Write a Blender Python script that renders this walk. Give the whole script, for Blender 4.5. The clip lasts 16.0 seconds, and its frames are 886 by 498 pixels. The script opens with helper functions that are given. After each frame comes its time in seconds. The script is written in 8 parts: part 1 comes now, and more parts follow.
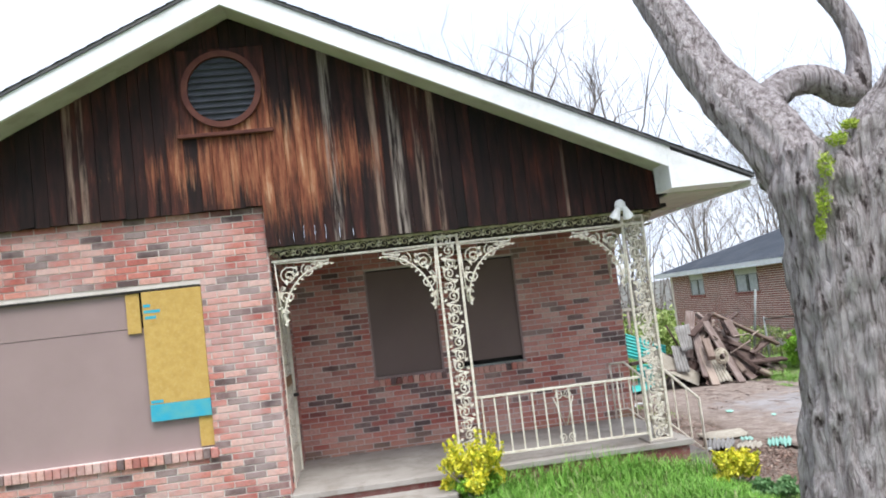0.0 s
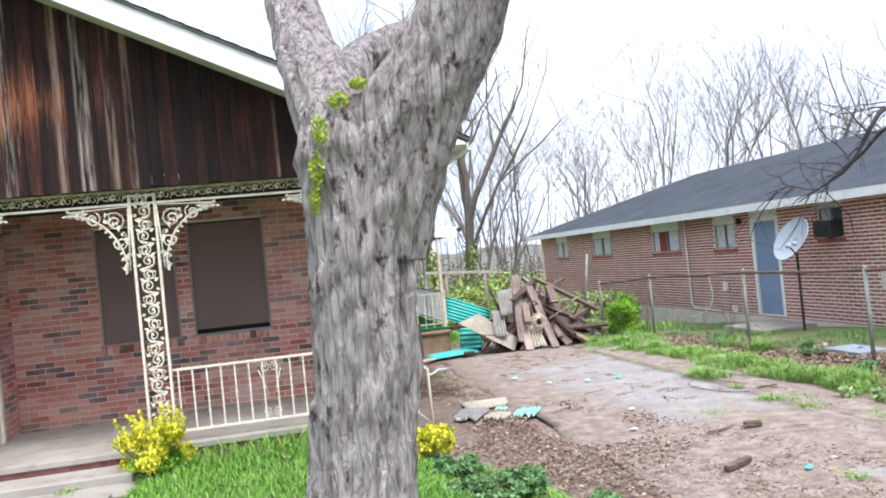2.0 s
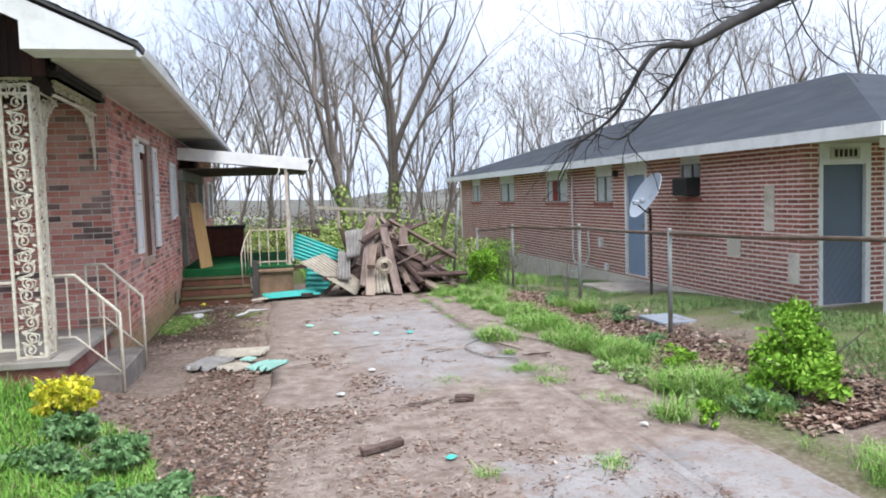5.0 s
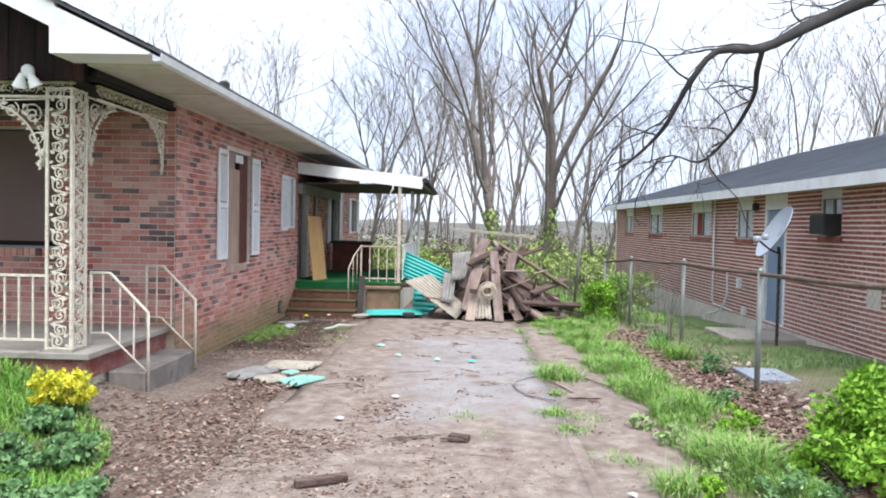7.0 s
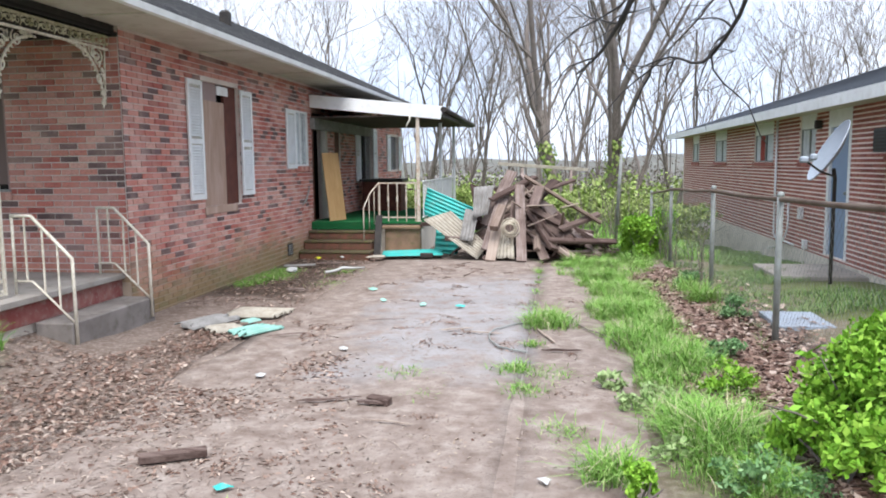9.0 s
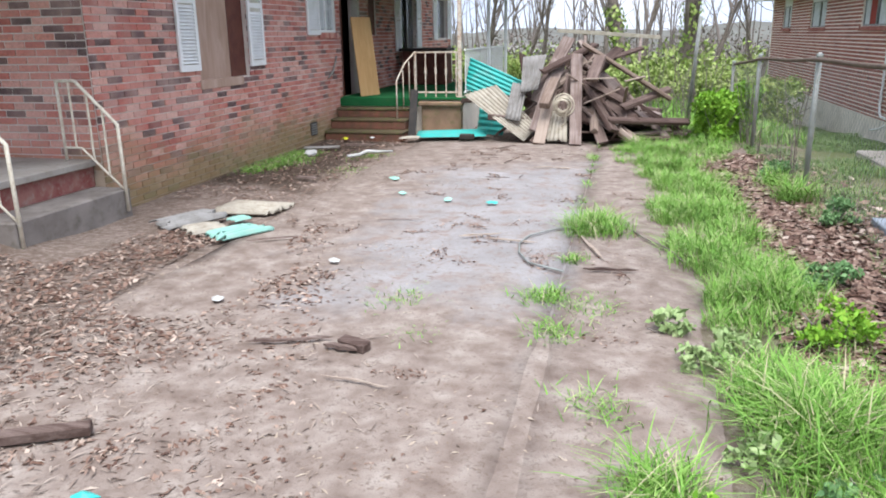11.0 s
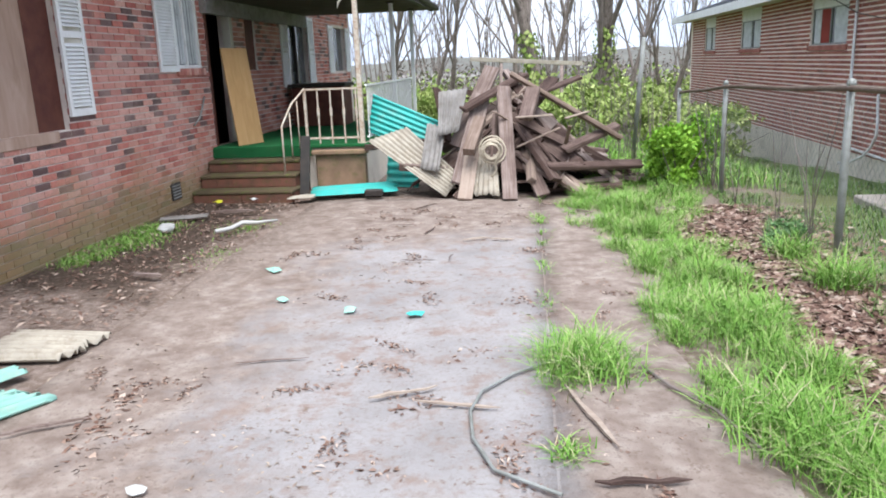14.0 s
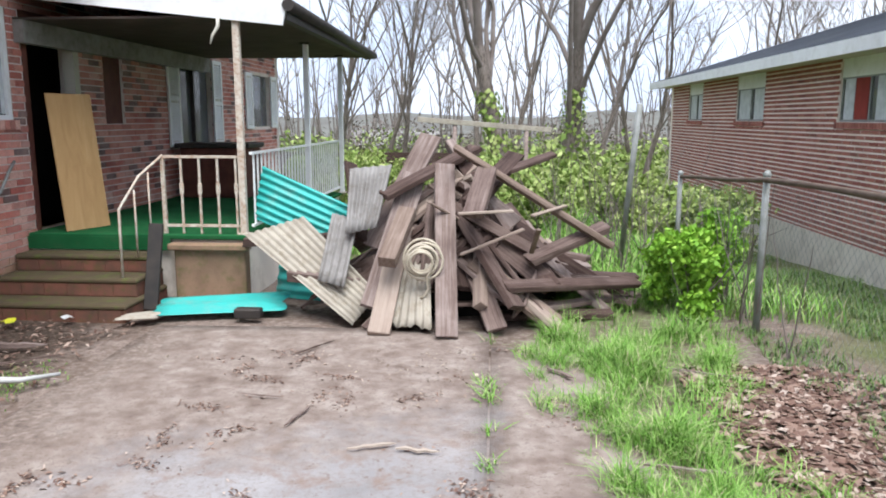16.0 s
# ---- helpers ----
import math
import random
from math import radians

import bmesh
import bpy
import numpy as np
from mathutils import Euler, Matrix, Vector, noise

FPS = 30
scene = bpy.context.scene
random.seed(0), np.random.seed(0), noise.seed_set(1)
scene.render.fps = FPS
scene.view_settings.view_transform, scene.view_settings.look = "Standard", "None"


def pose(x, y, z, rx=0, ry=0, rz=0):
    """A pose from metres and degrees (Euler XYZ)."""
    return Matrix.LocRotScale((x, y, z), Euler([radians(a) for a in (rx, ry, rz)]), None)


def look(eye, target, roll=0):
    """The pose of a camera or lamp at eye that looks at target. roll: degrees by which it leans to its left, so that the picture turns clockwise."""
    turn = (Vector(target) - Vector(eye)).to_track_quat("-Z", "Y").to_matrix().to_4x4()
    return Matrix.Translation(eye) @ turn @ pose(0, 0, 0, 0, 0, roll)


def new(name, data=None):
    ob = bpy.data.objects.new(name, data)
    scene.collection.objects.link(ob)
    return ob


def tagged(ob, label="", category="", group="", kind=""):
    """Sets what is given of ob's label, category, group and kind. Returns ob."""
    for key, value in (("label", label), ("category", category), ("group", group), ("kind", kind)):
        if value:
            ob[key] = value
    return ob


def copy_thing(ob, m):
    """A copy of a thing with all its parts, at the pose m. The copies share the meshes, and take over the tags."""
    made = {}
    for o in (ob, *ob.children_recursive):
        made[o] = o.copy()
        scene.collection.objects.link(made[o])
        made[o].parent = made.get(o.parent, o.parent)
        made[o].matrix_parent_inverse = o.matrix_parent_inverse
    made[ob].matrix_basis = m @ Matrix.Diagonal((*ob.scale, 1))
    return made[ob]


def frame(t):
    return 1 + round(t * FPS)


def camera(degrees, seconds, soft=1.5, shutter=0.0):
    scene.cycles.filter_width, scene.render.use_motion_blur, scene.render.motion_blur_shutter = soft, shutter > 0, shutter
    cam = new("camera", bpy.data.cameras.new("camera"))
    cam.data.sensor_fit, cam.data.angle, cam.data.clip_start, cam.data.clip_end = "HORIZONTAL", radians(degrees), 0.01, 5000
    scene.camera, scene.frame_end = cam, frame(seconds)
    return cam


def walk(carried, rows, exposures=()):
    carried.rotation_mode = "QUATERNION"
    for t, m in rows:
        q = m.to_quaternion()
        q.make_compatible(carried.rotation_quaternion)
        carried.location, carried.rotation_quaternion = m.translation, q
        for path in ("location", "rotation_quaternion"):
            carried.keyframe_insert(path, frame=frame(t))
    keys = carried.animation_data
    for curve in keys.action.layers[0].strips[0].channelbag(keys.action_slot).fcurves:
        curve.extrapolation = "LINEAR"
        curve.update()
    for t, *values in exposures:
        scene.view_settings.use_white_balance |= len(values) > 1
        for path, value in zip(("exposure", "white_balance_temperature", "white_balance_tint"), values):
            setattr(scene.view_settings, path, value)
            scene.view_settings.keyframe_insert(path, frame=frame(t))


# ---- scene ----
cam = camera(60.6, 16.0, soft=1.9)
ROWS = [
    (0.0, (-3.400, -8.946, 2.167), (-3.169, -6.965, 2.324), -6.7),
    (0.5, (-2.925, -8.848, 2.080), (-2.620, -6.874, 2.174), -6.2),
    (1.0, (-2.325, -8.753, 2.065), (-2.027, -6.776, 2.124), -6.2),
    (1.5, (-1.713, -8.808, 2.025), (-1.423, -6.829, 2.041), -6.0),
    (2.0, (-1.105, -8.796, 2.034), (-0.701, -6.837, 2.057), -5.7),
    (2.5, (-0.618, -8.786, 1.983), (-0.247, -6.820, 1.955), -5.2),
    (3.0, (-0.102, -8.642, 1.954), (0.379, -6.703, 1.859), -4.1),
    (3.5, (0.431, -8.594, 1.975), (0.990, -6.679, 1.832), -1.6),
    (3.7, (0.600, -8.548, 1.967), (1.219, -6.654, 1.804), -1.1),
    (5.8, (2.417, -8.202, 1.810), (2.529, -6.209, 1.683), -2.6),
    (6.0, (2.548, -8.173, 1.819), (2.567, -6.178, 1.683), -2.6),
    (6.5, (2.907, -8.014, 1.785), (2.822, -6.019, 1.668), -1.0),
    (7.0, (3.403, -7.875, 1.759), (3.335, -5.877, 1.693), 1.2),
    (7.5, (3.723, -7.643, 1.744), (3.658, -5.644, 1.744), 0.8),
    (8.0, (4.045, -7.413, 1.726), (3.777, -5.432, 1.682), -1.9),
    (8.5, (4.315, -7.071, 1.657), (4.010, -5.094, 1.638), -2.3),
    (9.0, (4.556, -6.710, 1.638), (4.257, -4.746, 1.414), -0.6),
    (9.5, (4.687, -6.399, 1.556), (4.324, -4.459, 1.230), -2.9),
    (9.7, (4.687, -6.224, 1.506), (4.305, -4.297, 1.134), -1.7),
    (11.8, (4.552, -4.581, 1.575), (4.054, -2.725, 1.017), -2.1),
    (12.0, (4.494, -4.409, 1.544), (3.979, -2.551, 1.012), -3.0),
    (12.5, (4.374, -3.942, 1.575), (4.098, -2.002, 1.176), -4.4),
    (13.0, (4.345, -3.527, 1.585), (4.127, -1.571, 1.229), -1.4),
    (13.5, (4.262, -3.198, 1.542), (3.991, -1.253, 1.166), -1.1),
    (14.0, (4.200, -2.821, 1.557), (3.969, -0.892, 1.081), -2.3),
    (14.5, (4.256, -2.398, 1.562), (4.137, -0.474, 1.028), -1.6),
    (15.0, (4.186, -1.952, 1.571), (4.212, -0.036, 0.997), -1.0),
    (15.5, (4.181, -1.220, 1.592), (4.172, 0.748, 1.238), -0.9),
    (15.6, (4.205, -0.932, 1.601), (4.172, 1.036, 1.250), -0.7),
    (15.7, (4.229, -0.644, 1.610), (4.172, 1.324, 1.262), -0.5),
    (15.8, (4.252, -0.356, 1.620), (4.171, 1.611, 1.274), -0.3),
    (15.9, (4.276, -0.068, 1.629), (4.171, 1.899, 1.286), -0.1),
    (16.0, (4.300, 0.220, 1.638), (4.171, 2.187, 1.298), 0.1),
]

walk(cam, [(t, look(e, g, r)) for t, e, g, r in ROWS],
     exposures=[(0, 1.65), (0.5, 1.6), (1, 1.79), (1.5, 1.92), (2, 1.9), (2.5, 1.76), (3, 1.55), (3.5, 1.5), (6, 1.64), (7, 1.74), (8, 1.73), (9.5, 1.7), (12.5, 1.78), (13.5, 1.82), (14.5, 1.72), (15, 1.75), (16, 1.7)])

# ---- world, sun, exposure: bright overcast day ----
scene.view_settings.exposure = 1.7
world = bpy.data.worlds.new("overcast")
scene.world = world
world.use_nodes = True
wn, wl = world.node_tree.nodes, world.node_tree.links
wn.clear()
sky = wn.new("ShaderNodeTexSky")
sky.sky_type, sky.sun_disc = "NISHITA", False
sky.sun_elevation, sky.sun_rotation = radians(63), radians(164)
sky.air_density, sky.dust_density, sky.ozone_density = 1.0, 3.0, 1.5
skymix = wn.new("ShaderNodeMix")
skymix.data_type = "RGBA"
skymix.inputs[0].default_value = 0.8
cloud = wn.new("ShaderNodeTexNoise")
cloud.inputs["Scale"].default_value = 2.4
cloud.inputs["Detail"].default_value = 5
cramp = wn.new("ShaderNodeValToRGB")
cramp.color_ramp.elements[0].position, cramp.color_ramp.elements[0].color = 0.38, (6.8, 8.1, 10.7, 1)
cramp.color_ramp.elements[1].position, cramp.color_ramp.elements[1].color = 0.56, (9.3, 10.1, 11.7, 1)
coord = wn.new("ShaderNodeTexCoord")
wl.new(coord.outputs["Generated"], cloud.inputs["Vector"])
wl.new(cloud.outputs["Fac"], cramp.inputs[0])
wl.new(sky.outputs[0], skymix.inputs[6])
wl.new(cramp.outputs[0], skymix.inputs[7])
wbg = wn.new("ShaderNodeBackground")
wbg.inputs["Strength"].default_value = 0.048
wout = wn.new("ShaderNodeOutputWorld")
wl.new(skymix.outputs[2], wbg.inputs["Color"])
wl.new(wbg.outputs[0], wout.inputs["Surface"])
sun = new("sun", bpy.data.lights.new("sun", "SUN"))
sun.data.energy, sun.data.angle, sun.data.color = 1.6, radians(40), (1.0, 0.995, 0.99)
sun.matrix_world = look((0, 0, 0), (-0.12, 0.43, -0.89))


# ---- materials ----
class Mat:
    """A small node-graph builder round one Principled material."""

    def __init__(self, name, rough=0.8, metal=0.0, spec=0.3):
        self.m = bpy.data.materials.new(name)
        self.m.use_nodes = True
        self.t = self.m.node_tree
        self.b = self.t.nodes["Principled BSDF"]
        self.b.inputs["Roughness"].default_value = rough
        self.b.inputs["Metallic"].default_value = metal
        self.b.inputs["Specular IOR Level"].default_value = spec
        self.pos = self.t.nodes.new("ShaderNodeNewGeometry").outputs["Position"]

    def node(self, kind):
        return self.t.nodes.new(kind)

    def put(self, src, dst):
        if isinstance(src, (int, float)):
            dst.default_value = src
        elif isinstance(src, tuple):
            dst.default_value = (*src, 1) if len(src) == 3 and dst.type == "RGBA" else src
        else:
            self.t.links.new(src, dst)

    def scaled(self, sx, sy, sz, vec=None):
        n = self.node("ShaderNodeMapping")
        n.inputs["Scale"].default_value = (sx, sy, sz)
        self.put(vec or self.pos, n.inputs["Vector"])
        return n.outputs[0]

    def noise(self, scale, detail=4, rough=0.55, vec=None, distort=0.0):
        n = self.node("ShaderNodeTexNoise")
        n.inputs["Scale"].default_value = scale
        n.inputs["Detail"].default_value = detail
        n.inputs["Roughness"].default_value = rough
        n.inputs["Distortion"].default_value = distort
        self.put(vec or self.pos, n.inputs["Vector"])
        return n.outputs["Fac"]

    def ramp(self, fac, *stops):
        n = self.node("ShaderNodeValToRGB")
        e = n.color_ramp.elements
        while len(e) < len(stops):
            e.new(0.5)
        for k, (p, c) in enumerate(stops):
            e[k].position = p
            e[k].color = (c, c, c, 1) if isinstance(c, (int, float)) else (*c, 1)
        self.put(fac, n.inputs[0])
        return n.outputs[0]

    def mix(self, fac, a, b, how="MIX"):
        n = self.node("ShaderNodeMix")
        n.data_type, n.blend_type = "RGBA", how
        self.put(fac, n.inputs[0])
        self.put(a, n.inputs[6])
        self.put(b, n.inputs[7])
        return n.outputs[2]

    def math(self, op, a, b=0.0):
        n = self.node("ShaderNodeMath")
        n.operation = op
        self.put(a, n.inputs[0])
        self.put(b, n.inputs[1])
        return n.outputs[0]

    def axis(self, k):
        n = self.node("ShaderNodeSeparateXYZ")
        self.put(self.pos, n.inputs[0])
        return n.outputs[k]

    def island(self):
        return self.node("ShaderNodeNewGeometry").outputs["Random Per Island"]

    def thing(self):
        return self.node("ShaderNodeObjectInfo").outputs["Random"]

    def bump(self, height, strength=0.4, dist=0.01):
        n = self.node("ShaderNodeBump")
        n.inputs["Strength"].default_value = strength
        n.inputs["Distance"].default_value = dist
        self.put(height, n.inputs["Height"])
        self.put(n.outputs[0], self.b.inputs["Normal"])
        return self

    def color(self, c):
        self.put(c, self.b.inputs["Base Color"])
        return self

    def rough(self, r):
        self.put(r, self.b.inputs["Roughness"])
        return self


def brick_material(name, single, stops, wash, wash_amount, moss=False):
    m = Mat(name, 0.9)
    rnd = m.thing() if single else m.island()
    base = m.ramp(rnd, *stops)
    base = m.mix(m.ramp(m.noise(38, 3), (0.4, 0.0), (0.75, 0.5)), base, (0.14, 0.065, 0.055))
    base = m.mix(m.ramp(m.noise(1.6, 5, 0.65), (0.42, 0.0), (0.72, wash_amount)), base, wash)
    if moss:
        low = m.math("ADD", m.math("MULTIPLY", m.axis(2), -1.0), m.math("MULTIPLY", m.noise(1.3, 7, 0.68), 1.7))
        base = m.mix(m.ramp(low, (0.12, 0.0), (0.6, 0.6)), base, (0.38, 0.25, 0.16))
        green = m.math("ADD", m.math("MULTIPLY", m.axis(2), -1.0), m.math("MULTIPLY", m.noise(2.1, 7, 0.7), 1.25))
        base = m.mix(m.ramp(green, (0.2, 0.0), (0.5, 0.6)), base, (0.17, 0.16, 0.06))
    m.color(base)
    m.bump(m.noise(120, 4), 0.5, 0.004)
    return m.m


RED = [(0.0, (0.36, 0.1, 0.08)), (0.25, (0.5, 0.17, 0.135)), (0.5, (0.58, 0.25, 0.2)), (0.68, (0.64, 0.38, 0.32)),
       (0.8, (0.3, 0.09, 0.075)), (0.83, (0.08, 0.058, 0.058)), (1.0, (0.17, 0.105, 0.1))]
DARK = [(0.0, (0.27, 0.088, 0.075)), (0.4, (0.36, 0.125, 0.102)), (0.8, (0.43, 0.165, 0.135)), (1.0, (0.2, 0.07, 0.06))]
M_BRICK = brick_material("red brick", False, RED, (0.64, 0.45, 0.4), 0.5, True)
M_BRICK1 = brick_material("red brick single", True, RED, (0.64, 0.45, 0.4), 0.5, True)
M_PALE = brick_material("pale washed brick", False, RED, (0.52, 0.41, 0.39), 0.85)
M_PALE1 = brick_material("pale washed brick single", True, RED, (0.52, 0.41, 0.39), 0.85)
M_NBRICK = brick_material("brown-red brick", False, DARK, (0.46, 0.24, 0.19), 0.3)
M_NBRICK1 = brick_material("brown-red brick single", True, DARK, (0.46, 0.24, 0.19), 0.3)


def simple(name, c1, c2, scale=6.0, rough=0.8, metal=0.0, bump=0.25, fine=90.0, spec=0.3, dirt=None, amount=0.6):
    m = Mat(name, rough, metal, spec)
    base = m.mix(m.ramp(m.noise(scale, 5), (0.35, 0.0), (0.7, 1.0)), c1, c2)
    if dirt:
        base = m.mix(m.ramp(m.noise(scale * 2.3, 6, 0.7), (0.5, 0.0), (0.72, amount)), base, dirt)
    m.color(base)
    m.bump(m.noise(fine, 4), bump, 0.004)
    return m.m


M_MORTAR = simple("mortar", (0.66, 0.6, 0.56), (0.5, 0.44, 0.4), 3, 0.95)


def mossy_mortar():
    m = Mat("mortar with damp moss", 0.95)
    base = m.ramp(m.noise(3, 5), (0.35, (0.7, 0.63, 0.59)), (0.7, (0.54, 0.47, 0.43)))
    low = m.math("ADD", m.math("MULTIPLY", m.axis(2), -1.0), m.math("MULTIPLY", m.noise(1.3, 7, 0.68), 1.7))
    m.color(m.mix(m.ramp(low, (0.12, 0.0), (0.6, 0.7)), base, (0.32, 0.23, 0.14)))
    m.bump(m.noise(90, 4), 0.3, 0.004)
    return m.m


M_MORTAR_E = mossy_mortar()
M_NMORTAR = simple("pale mortar", (0.9, 0.8, 0.73), (0.78, 0.68, 0.61), 2, 0.95)
M_WHITE = simple("white paint", (0.8, 0.81, 0.82), (0.7, 0.71, 0.71), 2.5, 0.5, 0, 0.1, 40, 0.4, (0.42, 0.4, 0.36), 0.35)
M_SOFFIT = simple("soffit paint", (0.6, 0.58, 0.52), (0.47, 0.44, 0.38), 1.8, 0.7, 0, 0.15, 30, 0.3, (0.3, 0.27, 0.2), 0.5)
M_IRON = simple("cream painted iron", (0.74, 0.7, 0.6), (0.6, 0.54, 0.44), 14, 0.55, 0, 0.3, 120, 0.4, (0.3, 0.17, 0.09), 0.6)
M_MOSSIRON = simple("mossy cream iron", (0.62, 0.58, 0.44), (0.36, 0.33, 0.18), 9, 0.7, 0, 0.3, 120, 0.3, (0.14, 0.13, 0.06), 0.8)
M_RUSTIRON = simple("rusty white iron", (0.6, 0.57, 0.5), (0.42, 0.3, 0.22), 16, 0.65, 0, 0.4, 120, 0.3, (0.26, 0.12, 0.06), 0.95)
M_SHINGLE = simple("grey-black shingle", (0.12, 0.118, 0.12), (0.075, 0.075, 0.078), 2.2, 0.95, 0, 0.8, 40, 0.2, (0.2, 0.19, 0.18), 0.7)
M_NSHINGLE = simple("blue-grey shingle", (0.06, 0.07, 0.088), (0.04, 0.047, 0.06), 0.9, 0.95, 0, 0.6, 60, 0.2, (0.1, 0.105, 0.11), 0.5)
M_CONC = simple("worn concrete", (0.36, 0.33, 0.3), (0.26, 0.235, 0.21), 2.2, 0.9, 0, 0.4, 80, 0.3, (0.16, 0.13, 0.1), 0.6)
M_REDCONC = simple("red painted concrete edge", (0.2, 0.05, 0.045), (0.28, 0.14, 0.12), 6, 0.8, 0, 0.3, 80, 0.3, (0.3, 0.26, 0.23), 0.7)
M_MOSSCONC = simple("mossy brick step", (0.1, 0.075, 0.045), (0.07, 0.055, 0.035), 4, 0.95, 0, 0.8, 45, 0.2, (0.085, 0.12, 0.025), 0.95)
M_TANBRICK = simple("stained tan brick", (0.28, 0.185, 0.125), (0.19, 0.125, 0.085), 5, 0.95, 0, 0.6, 50, 0.2, (0.12, 0.13, 0.045), 0.75)
M_STEPBRICK = simple("stained step brickwork", (0.2, 0.085, 0.06), (0.1, 0.06, 0.045), 6, 0.95, 0, 0.5, 60, 0.2, (0.08, 0.09, 0.03), 0.7)
M_FOUND = simple("grey foundation", (0.72, 0.66, 0.58), (0.56, 0.51, 0.45), 1.2, 0.9, 0, 0.4, 50, 0.3, (0.2, 0.17, 0.13), 0.5)
M_PANEL = simple("mauve-brown painted panel", (0.31, 0.225, 0.215), (0.27, 0.195, 0.187), 1.5, 0.6, 0, 0.08, 50, 0.3)
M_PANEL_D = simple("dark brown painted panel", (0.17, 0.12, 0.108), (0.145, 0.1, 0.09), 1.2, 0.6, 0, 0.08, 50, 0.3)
# side porch ceiling: shade under the roof is put into this brown
M_SHADEBROWN = simple("brown ceiling boards darkened for shade", (0.07, 0.052, 0.045), (0.045, 0.034, 0.03), 2.5, 0.8, 0, 0.2, 30, 0.2, (0.12, 0.1, 0.085), 0.5)
M_STEPCONC = simple("dark worn concrete", (0.25, 0.225, 0.21), (0.15, 0.13, 0.12), 3.5, 0.9, 0, 0.5, 70, 0.3, (0.09, 0.08, 0.06), 0.7)
# near-black fill: colour stands in for missing light in rooms and gaps
M_DARK = simple("near-black unlit fill", (0.012, 0.011, 0.01), (0.02, 0.018, 0.016), 2, 0.9)
M_BLACK = simple("dark iron", (0.035, 0.033, 0.032), (0.06, 0.05, 0.045), 8, 0.6, 0.3)
M_GALV = simple("galvanised steel", (0.3, 0.315, 0.31), (0.2, 0.21, 0.195), 9, 0.62, 0.3, 0.2, 90, 0.4, (0.2, 0.2, 0.16), 0.5)
M_RUSTPIPE = simple("rusty pipe", (0.1, 0.068, 0.052), (0.16, 0.12, 0.095), 7, 0.75, 0.3, 0.4, 90, 0.3)
M_BLUE = simple("blue-grey door paint", (0.2, 0.28, 0.42), (0.17, 0.24, 0.37), 1.6, 0.5, 0, 0.08, 30, 0.35)
M_GREYBLUE = simple("grey-blue door paint", (0.12, 0.155, 0.21), (0.1, 0.13, 0.18), 1.6, 0.5, 0, 0.08, 30, 0.35)
M_CARPET = simple("green outdoor carpet", (0.012, 0.085, 0.03), (0.02, 0.12, 0.045), 3, 1.0, 0, 0.8, 220, 0.05, (0.05, 0.08, 0.04), 0.5)
M_TEAL = simple("teal sheet", (0.035, 0.45, 0.41), (0.05, 0.38, 0.35), 3, 0.5, 0, 0.15, 40, 0.35, (0.2, 0.36, 0.32), 0.6)
M_TEALOLD = simple("faded dirty teal sheet", (0.25, 0.46, 0.4), (0.19, 0.37, 0.32), 4, 0.7, 0, 0.2, 40, 0.3, (0.3, 0.34, 0.29), 0.8)
M_OLDSHEET = simple("weathered corrugated sheet", (0.42, 0.385, 0.325), (0.3, 0.27, 0.225), 5, 0.75, 0.1, 0.3, 60, 0.3, (0.2, 0.16, 0.11), 0.7)
M_GREYSHEET = simple("grey corrugated sheet", (0.3, 0.29, 0.28), (0.2, 0.19, 0.18), 5, 0.75, 0.2, 0.3, 60, 0.3, (0.13, 0.11, 0.09), 0.7)
M_DISH = simple("grey dish paint", (0.33, 0.37, 0.43), (0.28, 0.32, 0.37), 3, 0.5, 0, 0.05, 30, 0.4)
M_GLASSDARK = simple("dim window glass", (0.1, 0.11, 0.12), (0.07, 0.075, 0.08), 2, 0.08, 0, 0.0, 10, 0.6)
M_CURTAIN = simple("pale curtain", (0.6, 0.63, 0.65), (0.42, 0.45, 0.47), 7, 0.7)
M_REDCURT = simple("red curtain", (0.3, 0.05, 0.04), (0.22, 0.035, 0.03), 5, 0.9)
M_AC = simple("black plastic grille", (0.03, 0.032, 0.035), (0.05, 0.05, 0.052), 6, 0.5)
M_VENT = simple("dim slate vent metal", (0.05, 0.055, 0.068), (0.035, 0.038, 0.047), 6, 0.6)
M_PALEBLUE = simple("pale blue-grey sheet", (0.28, 0.33, 0.4), (0.22, 0.25, 0.3), 6, 0.6, 0, 0.2, 60, 0.3, (0.25, 0.22, 0.18), 0.6)
M_COIL = simple("pale rope", (0.5, 0.45, 0.36), (0.38, 0.33, 0.26), 20, 0.8)
M_TRASH = simple("white plastic litter", (0.5, 0.51, 0.51), (0.4, 0.4, 0.38), 9, 0.5)
M_MINT = simple("pale mint scrap", (0.33, 0.6, 0.5), (0.25, 0.5, 0.42), 9, 0.6)
M_YELLOWLEAF = simple("yellow-green leaves", (0.62, 0.55, 0.02), (0.42, 0.47, 0.03), 14, 0.6)


def streaked(name, stops, across=(9.0, 9.0, 0.7), bump=0.5, rough=0.85):
    m = Mat(name, rough, 0, 0.2)
    grain = m.noise(3.0, 7, 0.62, m.scaled(*across), 0.6)
    mixed = m.math("ADD", m.math("MULTIPLY", grain, 0.72), m.math("MULTIPLY", m.thing(), 0.28))
    m.color(m.ramp(mixed, *stops))
    m.bump(m.noise(6, 6, 0.6, m.scaled(across[0] * 3, across[1] * 3, across[2])), bump, 0.006)
    return m.m


